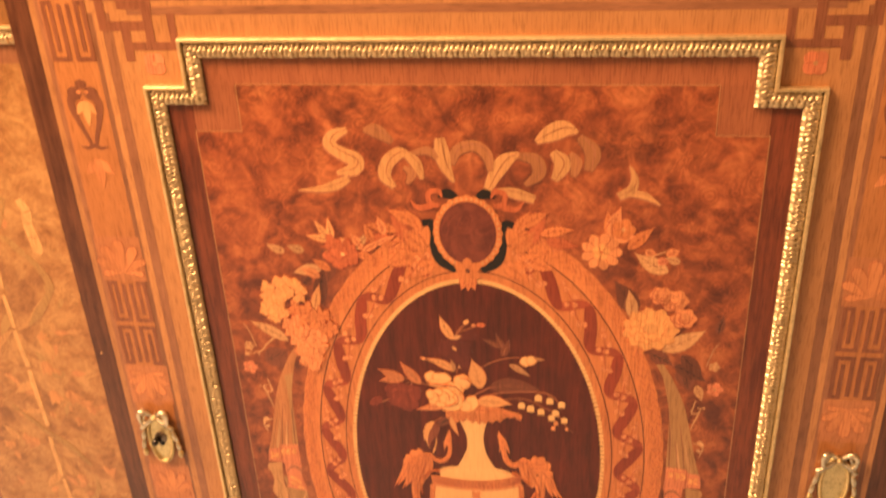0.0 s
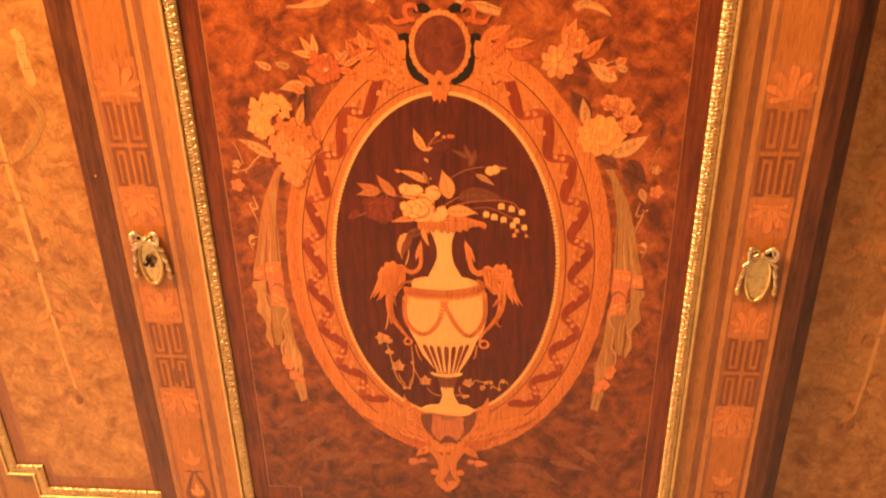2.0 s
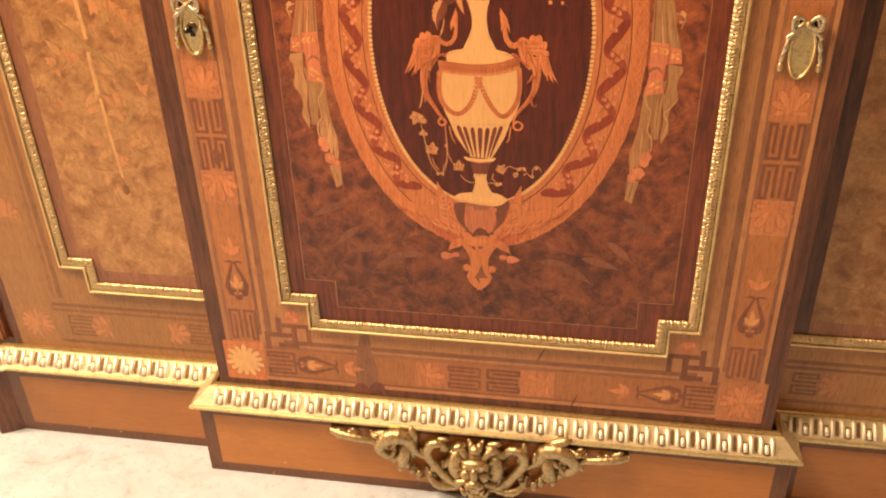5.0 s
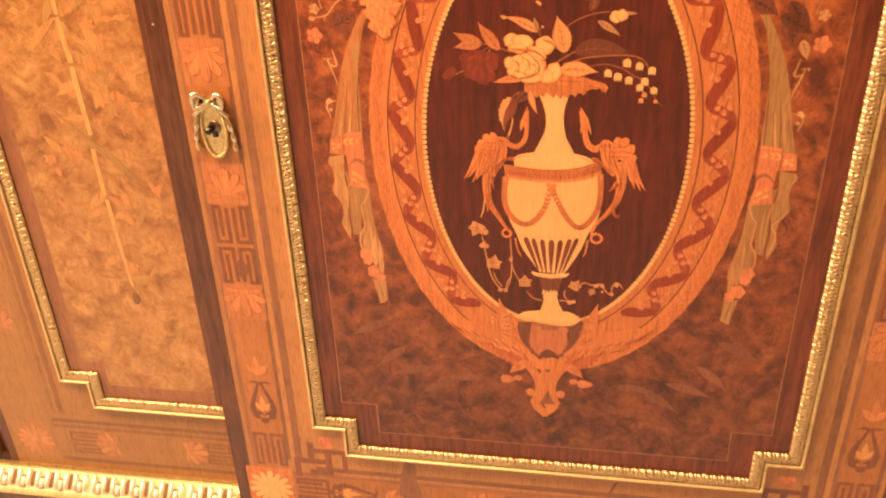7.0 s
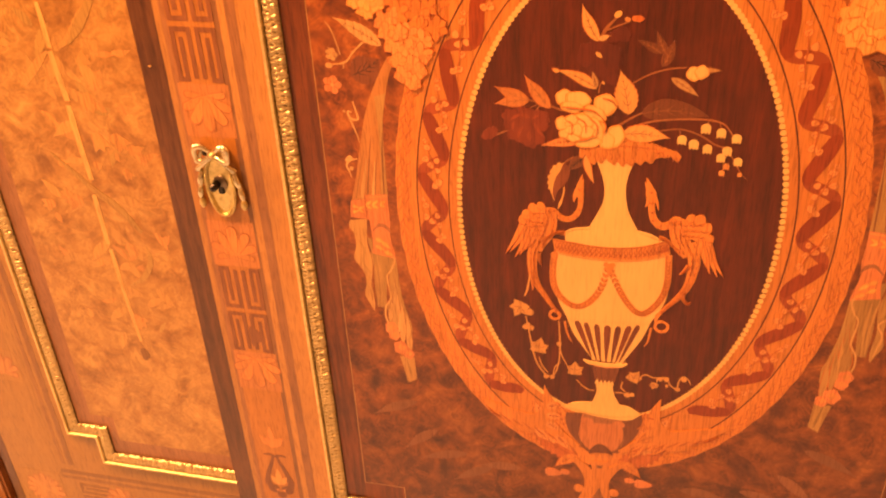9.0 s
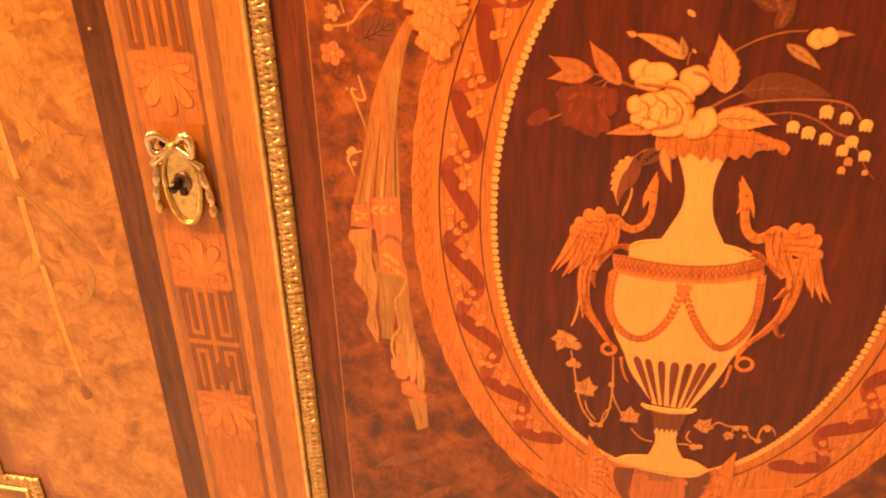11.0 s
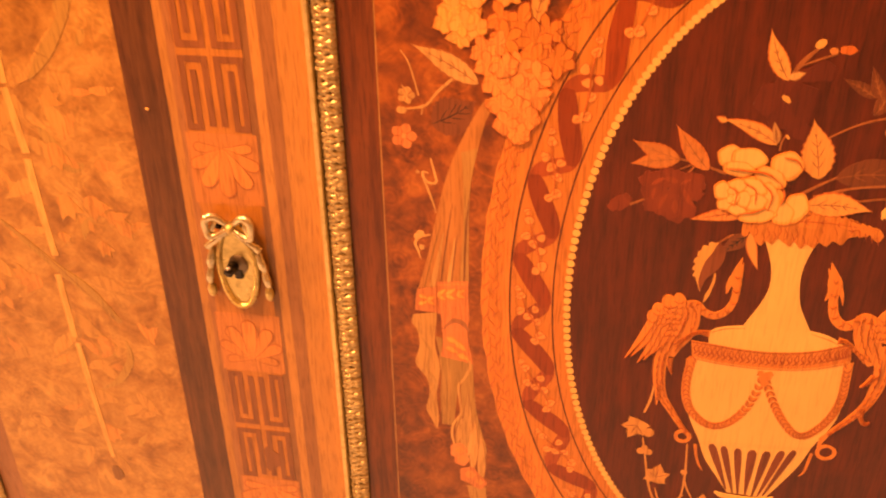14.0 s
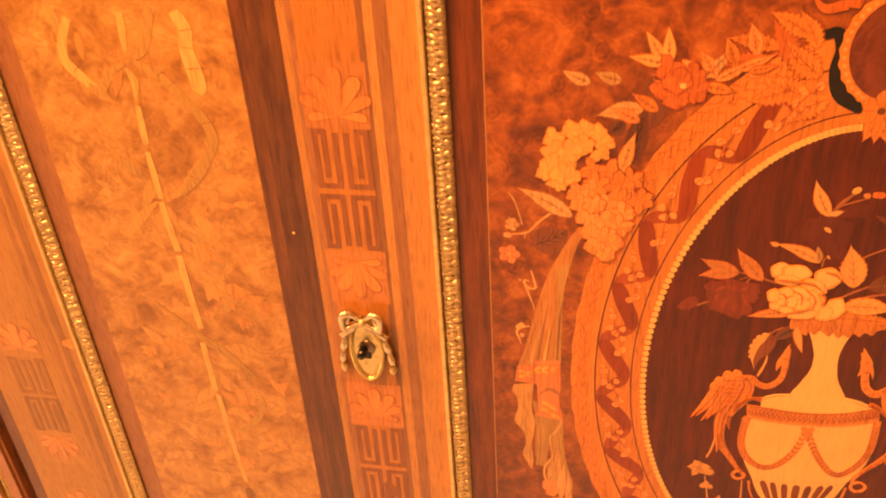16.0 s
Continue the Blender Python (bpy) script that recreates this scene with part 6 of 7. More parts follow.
        full_flower((((-166.6, 746.1), 5.4, 4.8, 0), ((-166.5, 738.1), 6, 4.8, 0), ((-157.3, 751.7), 5, 4.4, 0), ((-150.3, 751.6), 5, 4.4, 0), ((-142.7, 750.2), 4.6, 4.4, 0), ((-139.2, 744.8), 5, 3.6, 0), ((-141.6, 738.4), 5, 3, 0.2), ((-158.2, 737.8), 6.6, 5.6, 0), ((-152.4, 742.7), 7, 5.8, 0.2)), 10, (ORANGE, YELLOW, CREAM_LEAF), "yellow_flower")
        full_flower((((-170.3, 725.6), 5.6, 4, 0), ((-167.1, 731.3), 5.4, 4, 0), ((-159.3, 732.3), 5.4, 4.6, 0), ((-163.9, 718.9), 6, 3.2, 0), ((-156.7, 723.5), 5.6, 4.8, 0), ((-162.7, 725.3), 6, 5, 0)), 11, (ORANGE, YELLOW, CREAM_LEAF), "yellow_flower")
        full_flower((((-144.7, 727.4), 7, 4, 0.2), ((-137, 726.4), 7.6, 4.4, -0.3), ((-124.3, 722.9), 7, 4, 0.2), ((-142.9, 717.8), 8, 4.4, -0.2), ((-129.9, 717.1), 9, 5.4, -0.4), ((-119.4, 709.8), 8, 5, -0.3), ((-130.1, 708.6), 8, 4.4, -0.5)), 12, (ORANGE_DEEP, ORANGE, ORANGE), "orange_rose")
        full_flower((((-152.7, 712.4), 6, 4, 0), ((-147.3, 715.5), 6, 3.6, 0), ((-150.7, 706.1), 6, 4.4, 0.2), ((-137.2, 703.9), 7.6, 4.6, 0), ((-127.9, 700.8), 7, 4.4, 0), ((-146.8, 697.5), 6.6, 5, 0), ((-138, 695.1), 7, 5, 0.2), ((-129.2, 691.9), 7, 4.4, 0), ((-145.2, 687.2), 5.4, 5, 0), ((-137, 685.5), 6.6, 4.4, 0), ((-131.2, 681.3), 5.4, 4.4, 0), ((-142.3, 677.6), 5.4, 4.6, 0), ((-135.8, 672.6), 5, 4.4, 0), ((-143.4, 705.7), 6.4, 4.4, 0)), 14, (ORANGE, PALE_ORANGE, PALE_ORANGE), "pale_flower")
        drawn("tendril", TAN, 5.4, [(-167.3, 699.3), (-174.9, 692.2), (-181.2, 685), (-192.6, 682.8)], [1.4, 1.3, 1.2, 0.7])
        drawn("tendril", TAN, 5.4, [(-181.9, 685.8), (-182.9, 680.4)], [1.0, 0.6])
        drawn("tendril", TAN, 5.4, [(-192, 695), (-189.5, 690.6), (-188, 686.2)], [0.6, 1.2, 0.5])
        Inlay().disc(*(-192.6, 682.4), 2.6, 1.8, 12).put("bud", TAN, 6, door)
    else:
        lf(-150, 703, 38, 14, 152, TAN, 5, -10)
        lf(-126, 731, 26, 9, 86, TAN, 9, -10)
        lf(-150, 772, 30, 12, 22, TAN, 5, 20)
        lf(-160, 690, 30, 12, 205, BROWN_LEAF, 5, 10)
        lf(-165, 700, 30, 12, 230, BROWN_LEAF, 4, 10)
        for a, b, w in (((126.1, 788.8), (135, 786.4), 6), ((141.6, 785.7), (150.7, 790.3), 8)):
            leaf_to(a, b, w, PALE_ORANGE, 5, 10, 0.0)
        drawn("tendril", TAN, 5, [(126.3, 780.3), (133.4, 785.4), (141.3, 789)], [0.5, 0.9, 0.5])
        lf(-120, 790, 26, 9, 130, ORANGE, 9, 10)
        lf(-105, 800, 26, 10, 110, PALE_ORANGE, 9)
        lf(-108, 798, 24, 9, 80, ORANGE, 9)
        lf(-190, 720, 18, 7, 100, BROWN_LEAF, 4)
        lf(-128, 735, 34, 16, 66, BROWN_LEAF, 4.2, -14)
        lf(-166, 690, 26, 16, 250, BROWN_LEAF, 4.2, 10)
        lf(-178, 672, 16, 7, 250, TAN, 4)
        for a, b, w in (((101.7, 799.9), (102.5, 814.6), 9), ((103.4, 799), (119, 801.5), 9), ((101.8, 798), (111.6, 813.1), 8), ((99.6, 794.2), (108.5, 783.3), 8)):
            leaf_to(a, b, w, PALE_ORANGE, 10, 6, 0.08)
        fx, fz = (94.9, 787.4)
        for k in range(9):
            a = 2 * math.pi * k / 9
            Inlay().disc(fx + 8.6 * math.cos(a), fz + 8.6 * math.sin(a), 6.4, 4.6, 18, 0.06, 3, turn=a).put("petal", PALE_ORANGE, 11 + 0.5 * (k % 3), door)
            drawn("petal_line", CARVE, 13, [(fx + 5 * math.cos(a + 0.35), fz + 5 * math.sin(a + 0.35)), (fx + 12.5 * math.cos(a + 0.35), fz + 12.5 * math.sin(a + 0.35))], [0.2, 0.5])
        flower(fx, fz, 6, 5, YELLOW, 13, "round_flower", 12, heart=ORANGE_DEEP)
        lf(-158, 780, 12, 6, 20, TAN, 5)
        lf(-141, 779, 11, 6, 160, ROSE, 5)
        flower(*P([(-116, 806)])[0], 8, 5, ORANGE, 10, "lily_bud")
        ruffled(134, 722, 20, YELLOW, 10, "carnation", 11)
        ruffled(150, 748, 10, PALE_ORANGE, 10, "pink_flower", 6)
        ruffled(158, 733, 9, PALE_ORANGE, 12, "pink_flower", 6)
        ruffled(140, 752, 8, PALE_ORANGE, 12, "pink_flower", 6)
        lf(-140, 700, 22, 12, 200, BROWN_LEAF, 6, 20)
    flower(*P([(-192, 669)])[0], 6, 5, ROSE, 5, "tiny_flower")
    flower(*P([(-190, 690)])[0], 4, 5, TAN, 5, "tiny_flower")
    drawn("tendril", TAN, 5, P([(-184, 690), (-188, 705), (-192, 712)]), [0.8, 0.8, 0.4])
    # trailing leaves under the band
    for i, (x, z, ln, ang) in enumerate(((-150, 400, 44, 200), (-135, 372, 40, 215), (-110, 350, 44, 190), (-90, 338, 40, 205), (-66, 342, 36, 178))):
        leaf_piece(*P([(x, z)])[0], ln, 9, ang if side < 0 else 180 - ang, WALNUT_FRET, 3.4, 14 * -side, 0.05, False)

# bow of ribbon at the head
RIB = ((((-89.2, 880.6), (-100, 876), (-103.2, 869), (-94.1, 862.2), (-84.8, 857.1), (-87, 849.9), (-99.7, 846.9)), (4, 9, 9, 10, 12, 10, 3), BOW),
       (((-91.1, 842.6), (-101.3, 837.3), (-113.3, 833.8), (-130.6, 832.4)), (5, 8, 5, 0.6), BOW),
       (((-77.1, 880.8), (-67.7, 880.1), (-56.1, 871.7)), (3, 10, 4), BOW_SHADE),
       (((-57, 836.3), (-63.6, 845.1), (-60.8, 855.9), (-52.2, 863.1), (-45.4, 862.4)), (4, 9, 10, 9, 4), BOW),
       (((-46.2, 862.4), (-39.6, 854.7), (-35.7, 843.2)), (6, 8, 3), BOW),
       (((-42.7, 863.4), (-30.6, 865.4), (-24, 859.4)), (3, 6, 3), BOW_SHADE),
       (((-49.2, 852.6), (-43.4, 847.5), (-47.2, 839.3)), (2, 7, 2), BOW_SHADE),
       (((-21.9, 875), (-20.5, 863), (-18.1, 852.5), (-12.8, 841.1)), (7, 11, 8, 2), BOW),
       (((-13.8, 855.3), (-9.4, 865.8), (2.5, 869.6), (11.7, 862.9), (14.3, 849.9)), (4, 8, 8, 8, 4), BOW_SHADE),
       (((11.7, 835.6), (17.7, 848.2), (24.4, 858), (34.4, 864.3)), (6, 10, 11, 3), BOW),
       (((32.7, 862.5), (46.1, 859.4), (48.9, 849), (38.9, 839.9)), (4, 9, 9, 3), BOW_SHADE),
       (((18.5, 834.9), (30.5, 833.4), (46, 828.5)), (3, 8, 6), BOW),
       (((58.4, 865.7), (65.3, 856.4), (59.9, 844)), (5, 12, 5), BOW),
       (((46.7, 873.1), (56.4, 879.2), (66.1, 882.7), (75.9, 880.4)), (4, 12, 12, 2), BOW),
       (((76.8, 877.1), (86.3, 865.4), (83.7, 851.7)), (5, 11, 6), BOW_SHADE),
       (((70.8, 865.1), (75.2, 857.5), (73.2, 847)), (3, 8, 4), BOW_SHADE),
       (((105.5, 832.1), (114.2, 837.7), (116.1, 846.4), (112.2, 855.8)), (6, 7, 5, 0.6), BOW),
       (((113.6, 835), (124.5, 832.7), (134.9, 825.9)), (5, 5, 0.6), BOW))
for pts, wd, mat in RIB:
    Inlay().stroke([(x - 0.3, z - 0.7) for x, z in pts], [k + 0.9 for k in wd], 7).put("ribbon_edge", SHIELD if mat is BOW else WALNUT_FRET, 4.6, door)
    o = Inlay().stroke(pts, list(wd), 7).put("bow_ribbon", mat, 5, door, "pale fluttering ribbon")
    Inlay().stroke([(x + 1.2, z + 1.0) for x, z in pts], [max(k * 0.1, 0.3) for k in wd], 7).put("ribbon_fold", BOW_SHADE if mat is BOW else SHIELD, 6, o)


# ---- banding and ornaments of the door frame ----
def palmette(x, z, h, up=1, parent=None, y=0.0, turn=0.0, mats=None, square=True):
    """A fan of seven petals on a paler square of veneer."""
    a = radians(90 * up + turn)
    cx, cz = x + math.cos(a) * h * 0.42, z + math.sin(a) * h * 0.42
    if square:
        e = (19, 20) if abs(turn) < 1 else (20, 19)
        Inlay().rect(cx - e[0], cx + e[0], cz - e[1], cz + e[1]).put("palmette_square", ORANGE_FIELD if y == 0.0 else WING_FIELD, 3, parent, "", y)
    for i, d in enumerate((84, -84, 54, -54, 27, -27, 0)):
        ln = h * (1.0 if d == 0 else 0.92 if abs(d) < 30 else 0.78 if abs(d) < 60 else 0.58)
        ang = 90 * up + d + turn
        Inlay().leaf(x, z, ln + 0.6, ln * 0.3 + 1.1, ang, d * 0.3, 0, 0.8).put("petal_edge", PETAL_EDGE, 4 + 0.6 * i, parent, "", y)
        Inlay().leaf(x, z, ln, ln * 0.3, ang, d * 0.3, 0, 0.8).put("palmette_petal", mats[0] if mats else PETAL, 4.3 + 0.6 * i, parent, "", y)


def fret(x, z, w, h, up=1, parent=None, y=0.0, side=False, mat=None):
    """A pair of hooked key bars on a common base line; side lays it over."""
    b = w * 0.1
    g = Inlay()

    def bar(x0, x1, z0, z1):
        if side:
            g.rect(x + min(z0, z1) * up, x + max(z0, z1) * up, z + x0, z + x1) if up > 0 else g.rect(x - max(z0, z1), x - min(z0, z1), z + x0, z + x1)
        else:
            g.rect(x + x0, x + x1, z + z0, z + z1) if up > 0 else g.rect(x + x0, x + x1, z - z1, z - z0)
    hw = w / 2
    for s in (-1, 1):
        def col(u0, u1, z0, z1):
            bar(min(s * u0, s * u1), max(s * u0, s * u1), z0, z1)
        col(hw - b, hw, 0, h)
        col(b * 0.45, hw - b, 0, b)
        col(b * 0.45, b * 1.45, b, h * 0.94)
        col(hw - b * 2.6, hw - b, h - b, h)
        col(hw - b * 2.6, hw - b * 1.6 - b * 0.05, b * 2.1, h - b)
    return g.put("key_fret", mat or WALNUT_FRET, 4, parent, "", y)


def lily_motif(x, z, up, parent, y=0.0, side=0):
    """Three-petalled flame over a dark lyre-shaped frame."""
    base = 90 * up if not side else (0 if side > 0 else 180)
    ux, uz = math.cos(radians(base)), math.sin(radians(base))

    def at(d, s=0.0):
        return (x + ux * d - uz * s, z + uz * d + ux * s)
    g = Inlay()
    g.stroke([at(15, -11), at(16, -5), at(14, 0), at(16, 5), at(15, 11)], [1, 2.6, 3.2, 2.6, 1])
    for s in (-1, 1):
        g.stroke([at(15, 1.5 * s), at(6, 4 * s), at(-6, 8.5 * s), at(-18, 11 * s), at(-26, 8 * s), at(-30, 2 * s)], [2.6, 3.2, 4.4, 6.0, 6.2, 4.2])
        g.disc(*at(-27, 6.5 * s), 5.8, 5.2, 14)
        g.stroke([at(-20, 0), at(-14, 5 * s), at(-16, 9 * s)], [1.5, 2, 1])
    g.disc(*at(-34), 4.6, 3.6, 12)
    g.put("lyre_motif", WALNUT_FRET, 4, parent, "", y)
    for a, ln in ((0, 20), (38, 13), (-38, 13)):
        Inlay().leaf(*at(-21), ln, 6, base + a, 0, 0, 0.5).put("flame_petal", CREAM_LEAF, 5, parent, "", y)
    for k in (-1, 1):
        Inlay().disc(*at(-28, 3 * k), 1.8, 1.6, 10).put("lyre_berry", PETAL, 5, parent, "", y)
    for a in (0, 36, -36):
        Inlay().leaf(*at(25), 25 if not a else 17, 7.5, base + a, a * 0.4, 0, 0.5).put("flame_petal", PETAL, 5, parent, "", y)


def rosette_square(x, z, w, h, parent, y=0.0):
    q = Inlay().rect(x - w / 2, x + w / 2, z - h / 2, z + h / 2).put("corner_square", (ORANGE if x < 0 else ORANGE_FIELD) if parent is door else WING_FIELD, 4, parent, "pale corner square", y)
    for i in range(14):
        a = 360 * i / 14 + 11
        r = min(w, h) * 0.5 * (1.0 if i % 2 else 0.94)
        Inlay().leaf(x, z, r + 0.5, r * 0.3 + 0.6, a, 0, 0, 0.8).put("petal_edge", PETAL_EDGE, 5, parent, "", y)
        Inlay().leaf(x, z, r, r * 0.27, a, 0, 0, 0.8).put("rosette_petal", CREAM if parent is door and x < 0 and z < 500 else PETAL if parent is door else WING_ROSE, 6, parent, "", y)


MIDZ = 590.0
STRIPES = ((331.5, 313, WALNUT_DARK), (313, 308.5, HONEY), (308.5, 304.5, WALNUT_BROWN), (304.5, 270, FIELD), (270, 266, WALNUT_BROWN), (266, 260.8, HONEY), (260.8, 253.2, WALNUT_BROWN))
for s in (-1, 1):
    for a, b, mat in STRIPES[1:]:
        lo = 200 if mat is FIELD or a > 300 else 214
        Inlay().rect(min(s * a, s * b), max(s * a, s * b), lo, 2 * MIDZ - lo).put("stile_banding", mat, 1, door)
    Inlay().rect(min(s * 331, s * 313), max(s * 331, s * 313), 134, 1046).put("dark_border", WALNUT_DARK, 1, door, "dark walnut edge banding")
    x = s * 287.0
    for up in (-1, 1):
        def Z(d):
            return MIDZ + up * d
        palmette(x, Z(66), 27, -up, door)
        fret(x, Z(115), 34, 39, -up, door)
        fret(x, Z(119), 34, 39, up, door)
        palmette(x, Z(166), 30, up, door)
        lily_motif(x, Z(290), -up, door)
        fret(x, Z(341), 34, 44, up, door)
        rosette_square(s * 293, Z(418), 50, 58, door)
for up in (-1, 1):
    def Z(d):
        return MIDZ + up * d - (8 if up > 0 else 0)

    def band(z0, z1, x, mat, name="rail_banding"):
        a, b = sorted((Z(z0), Z(z1)))
        Inlay().rect(-x, x, a, b).put(name, mat, 2 if mat is not FIELD else 1, door)
    band(456, 445, 316, WALNUT_DARK, "dark_border")
    band(445, 440, 316, HONEY_ACROSS)
    band(440, 437, 266, WALNUT_ACROSS)
    band(437, 396, 266, FIELD)
    band(396, 392, 266, WALNUT_ACROSS)
    band(388, 382, 240, WALNUT_ACROSS)
    zr = Z(417)
    for s in (-1, 1):
        fret(s * 228, zr, 34, 36, s, door, side=True)
        lily_motif(s * 193, zr, up, door, side=-s)
        palmette(s * 60 + s * 14, zr, 28, 1, door, turn=90 * s)
        fret(s * 3, zr, 34, 40, s, door, side=True)
        # corner key knot with a small square flower
        g = Inlay()
        for a, b, c, d in ((262, 228, 372, 377), (262, 257, 372, 396), (246, 241, 350, 377), (246, 222, 387, 392), (228, 223, 358, 392), (246, 206, 358, 362), (210, 206, 362, 382)):
            z0, z1 = sorted((Z(c), Z(d)))
            g.rect(min(s * a, s * b) - 0.8, max(s * a, s * b) + 0.8, z0 - 0.8, z1 + 0.8)
        g.put("corner_key", WALNUT_FRET, 4, door, "dark key-pattern corner")
        flower(s * 226, Z(347), 8, 4, ROSE, 4, "square_flower", 45)
# scratches and old stains on the bottom rail
drawn("scratch", CUT, 6, [(101, 137), (105, 150), (109.5, 162)], [0.6, 1.6, 0.5], "dark scratch")
drawn("scratch", CUT, 6, [(61.5, 207), (66, 218), (71, 229)], [0.5, 1.4, 0.4])
drawn("scratch", CUT, 6, [(-14, 137), (2, 139), (12, 138)], [0.8, 2.2, 0.8])
drawn("stain", BROWN_LEAF, 6.4, [(-160, 136), (-150, 146), (-140, 140), (-128, 150), (-120, 137)], [4, 12, 8, 11, 3], "dark old stain")
# old stains on the stile and the bottom rail
Inlay().disc(-283, 448, 6, 9, 18, 0.25, 3).put("stain", WALNUT_FRET, 5, door, "dark old stain")
Inlay().stroke([(-146, 140), (-140, 170), (-142, 200), (-138, 232)], [20, 26, 18, 8]).put("stain", WALNUT_BROWN, 2.6, door, "dark old stain")


# ---- the wings: burr panel, banding, faint sprays ----
def wing_inlay(parent, s):
    def R(x0, x1):
        return min(s * x0, s * x1), max(s * x0, s * x1)

    def put(x0, x1, z0, z1, name, mat, layer, label=""):
        a, b = R(x0, x1)
        return Inlay().rect(a, b, z0, z1).put(name, mat, layer, parent, label, WING)
    cols = ((528, 34), (497, 34), (496.9, 0), (326, 0))
    g = Inlay().strip([(s * x, 236 + d) for x, d in cols], [(s * x, 942 - d) for x, d in cols])
    g.put("crossband", WALNUT_BROWN, 1, parent, "brown crossbanded border", WING)
    cols = ((503, 30), (478, 30), (477.9, 0), (324, 0))
    g = Inlay().strip([(s * x, 262 + d) for x, d in cols], [(s * x, 918 - d) for x, d in cols])
    g.put("burr_panel", BURL_AMBER, 2, parent, "amber burr walnut ground", WING)
    # dark strip by the door: crossbanding with the step's shadow painted in
    put(358, 326, 236, 942, "crossband", WALNUT_DARK, 3)
    # outer stile
    put(632, 622, 134, 1046, "dark_border", WALNUT_DARK, 2)
    put(615, 562, 134, 1046, "stile_field", WING_FIELD, 1)
    put(558, 554, 215, 965, "stile_banding", WING_BAND, 2)
    put(550, 544, 215, 965, "stile_banding", WING_BAND, 2)
    for d, up in ((66, -1), (166, 1), (258, -1)):
        for w in (-1, 1):
            palmette(s * 587, MIDZ + w * d, 26, up * w, parent, WING, mats=(WING_ROSE, CUT))
    for w in (-1, 1):
        fret(s * 587, MIDZ + w * 115, 32, 39, -w, parent, WING, mat=WING_BAND)
        fret(s * 587, MIDZ + w * 119, 32, 39, w, parent, WING, mat=WING_BAND)
        rosette_square(s * 590, MIDZ + w * 418, 46, 54, parent, WING)
        zr = MIDZ + w * 417
        for x, k in ((490, -1), (405, 1)):
            palmette(s * x, zr, 26, 1, parent, WING, turn=-90 * k * s * -1, mats=(WING_ROSE, CUT))
        fret(s * 545, zr, 32, 36, -s, parent, WING, side=True, mat=WING_BAND)
        fret(s * 352, zr, 32, 30, s, parent, WING, side=True, mat=WING_BAND)
        for a, b in ((446, 441), (396, 392), (388, 383)):
            z0, z1 = sorted((MIDZ + w * a, MIDZ + w * b))
            put(562, 326, z0, z1, "rail_banding", WING_BAND, 2)

    # the tall spray: stem pieces, crossed staff, bow of ribbon, bell flowers
    def pts(l):
        return [(-s * x, z) for x, z in l]

    def spray(name, mat, layer, line, wd, label=""):
        return Inlay().stroke(pts(line), wd).put(name, mat, layer, parent, label, WING)
    for line, wd in (([(-427, 799.8), (-428.1, 788.3), (-429.4, 775.8)], [4, 5, 2]), ([(-430.6, 738.6), (-431.4, 724.4), (-431.9, 712.1)], [3.4, 5, 4]), ([(-432.4, 705.7), (-432, 689.3), (-431.5, 670.7)], [3.4, 4.4, 4]), ([(-432.2, 668.1), (-430.7, 647.9), (-429, 627.9)], [4.4, 5, 5]), ([(-429.4, 624.1), (-428.7, 591.3), (-426.9, 558.8)], [5, 5, 4.6]), ([(-428.7, 544.9), (-428.3, 521.9), (-428.2, 496.9)], [4.4, 4.6, 4.4])):
        spray("spray_stem", FAINT_LIGHT, 6, line, wd, "pale inlaid stem")
    spray("spray_stem", FAINT_LIGHT, 6, [(-427, 492), (-425, 442), (-422, 394)], [4.2, 4, 3])
    Inlay().disc(s * 421.5, 379, 4.2, 7, 14, 0.1, 3).put("spray_bud", WING_BAND, 6, parent, "", WING)
    spray("spray_staff", STAFF, 7, [(-458.6, 581.9), (-445.7, 568.7), (-427.9, 550.3), (-409.3, 533.7), (-392.6, 512.1)], [1.4, 4, 5.4, 7, 4], "olive staff across the stem")
    spray("staff_line", WING_BAND, 7.5, [(-453.4, 578.3), (-427.7, 551.4), (-395.4, 514.1)], [0.3, 0.6, 0.3])
    spray("spray_leaf", STAFF, 5, [(-391.7, 497.4), (-391.6, 482.8), (-402.1, 465.4), (-418.1, 454.9)], [1, 5, 5, 0.6])
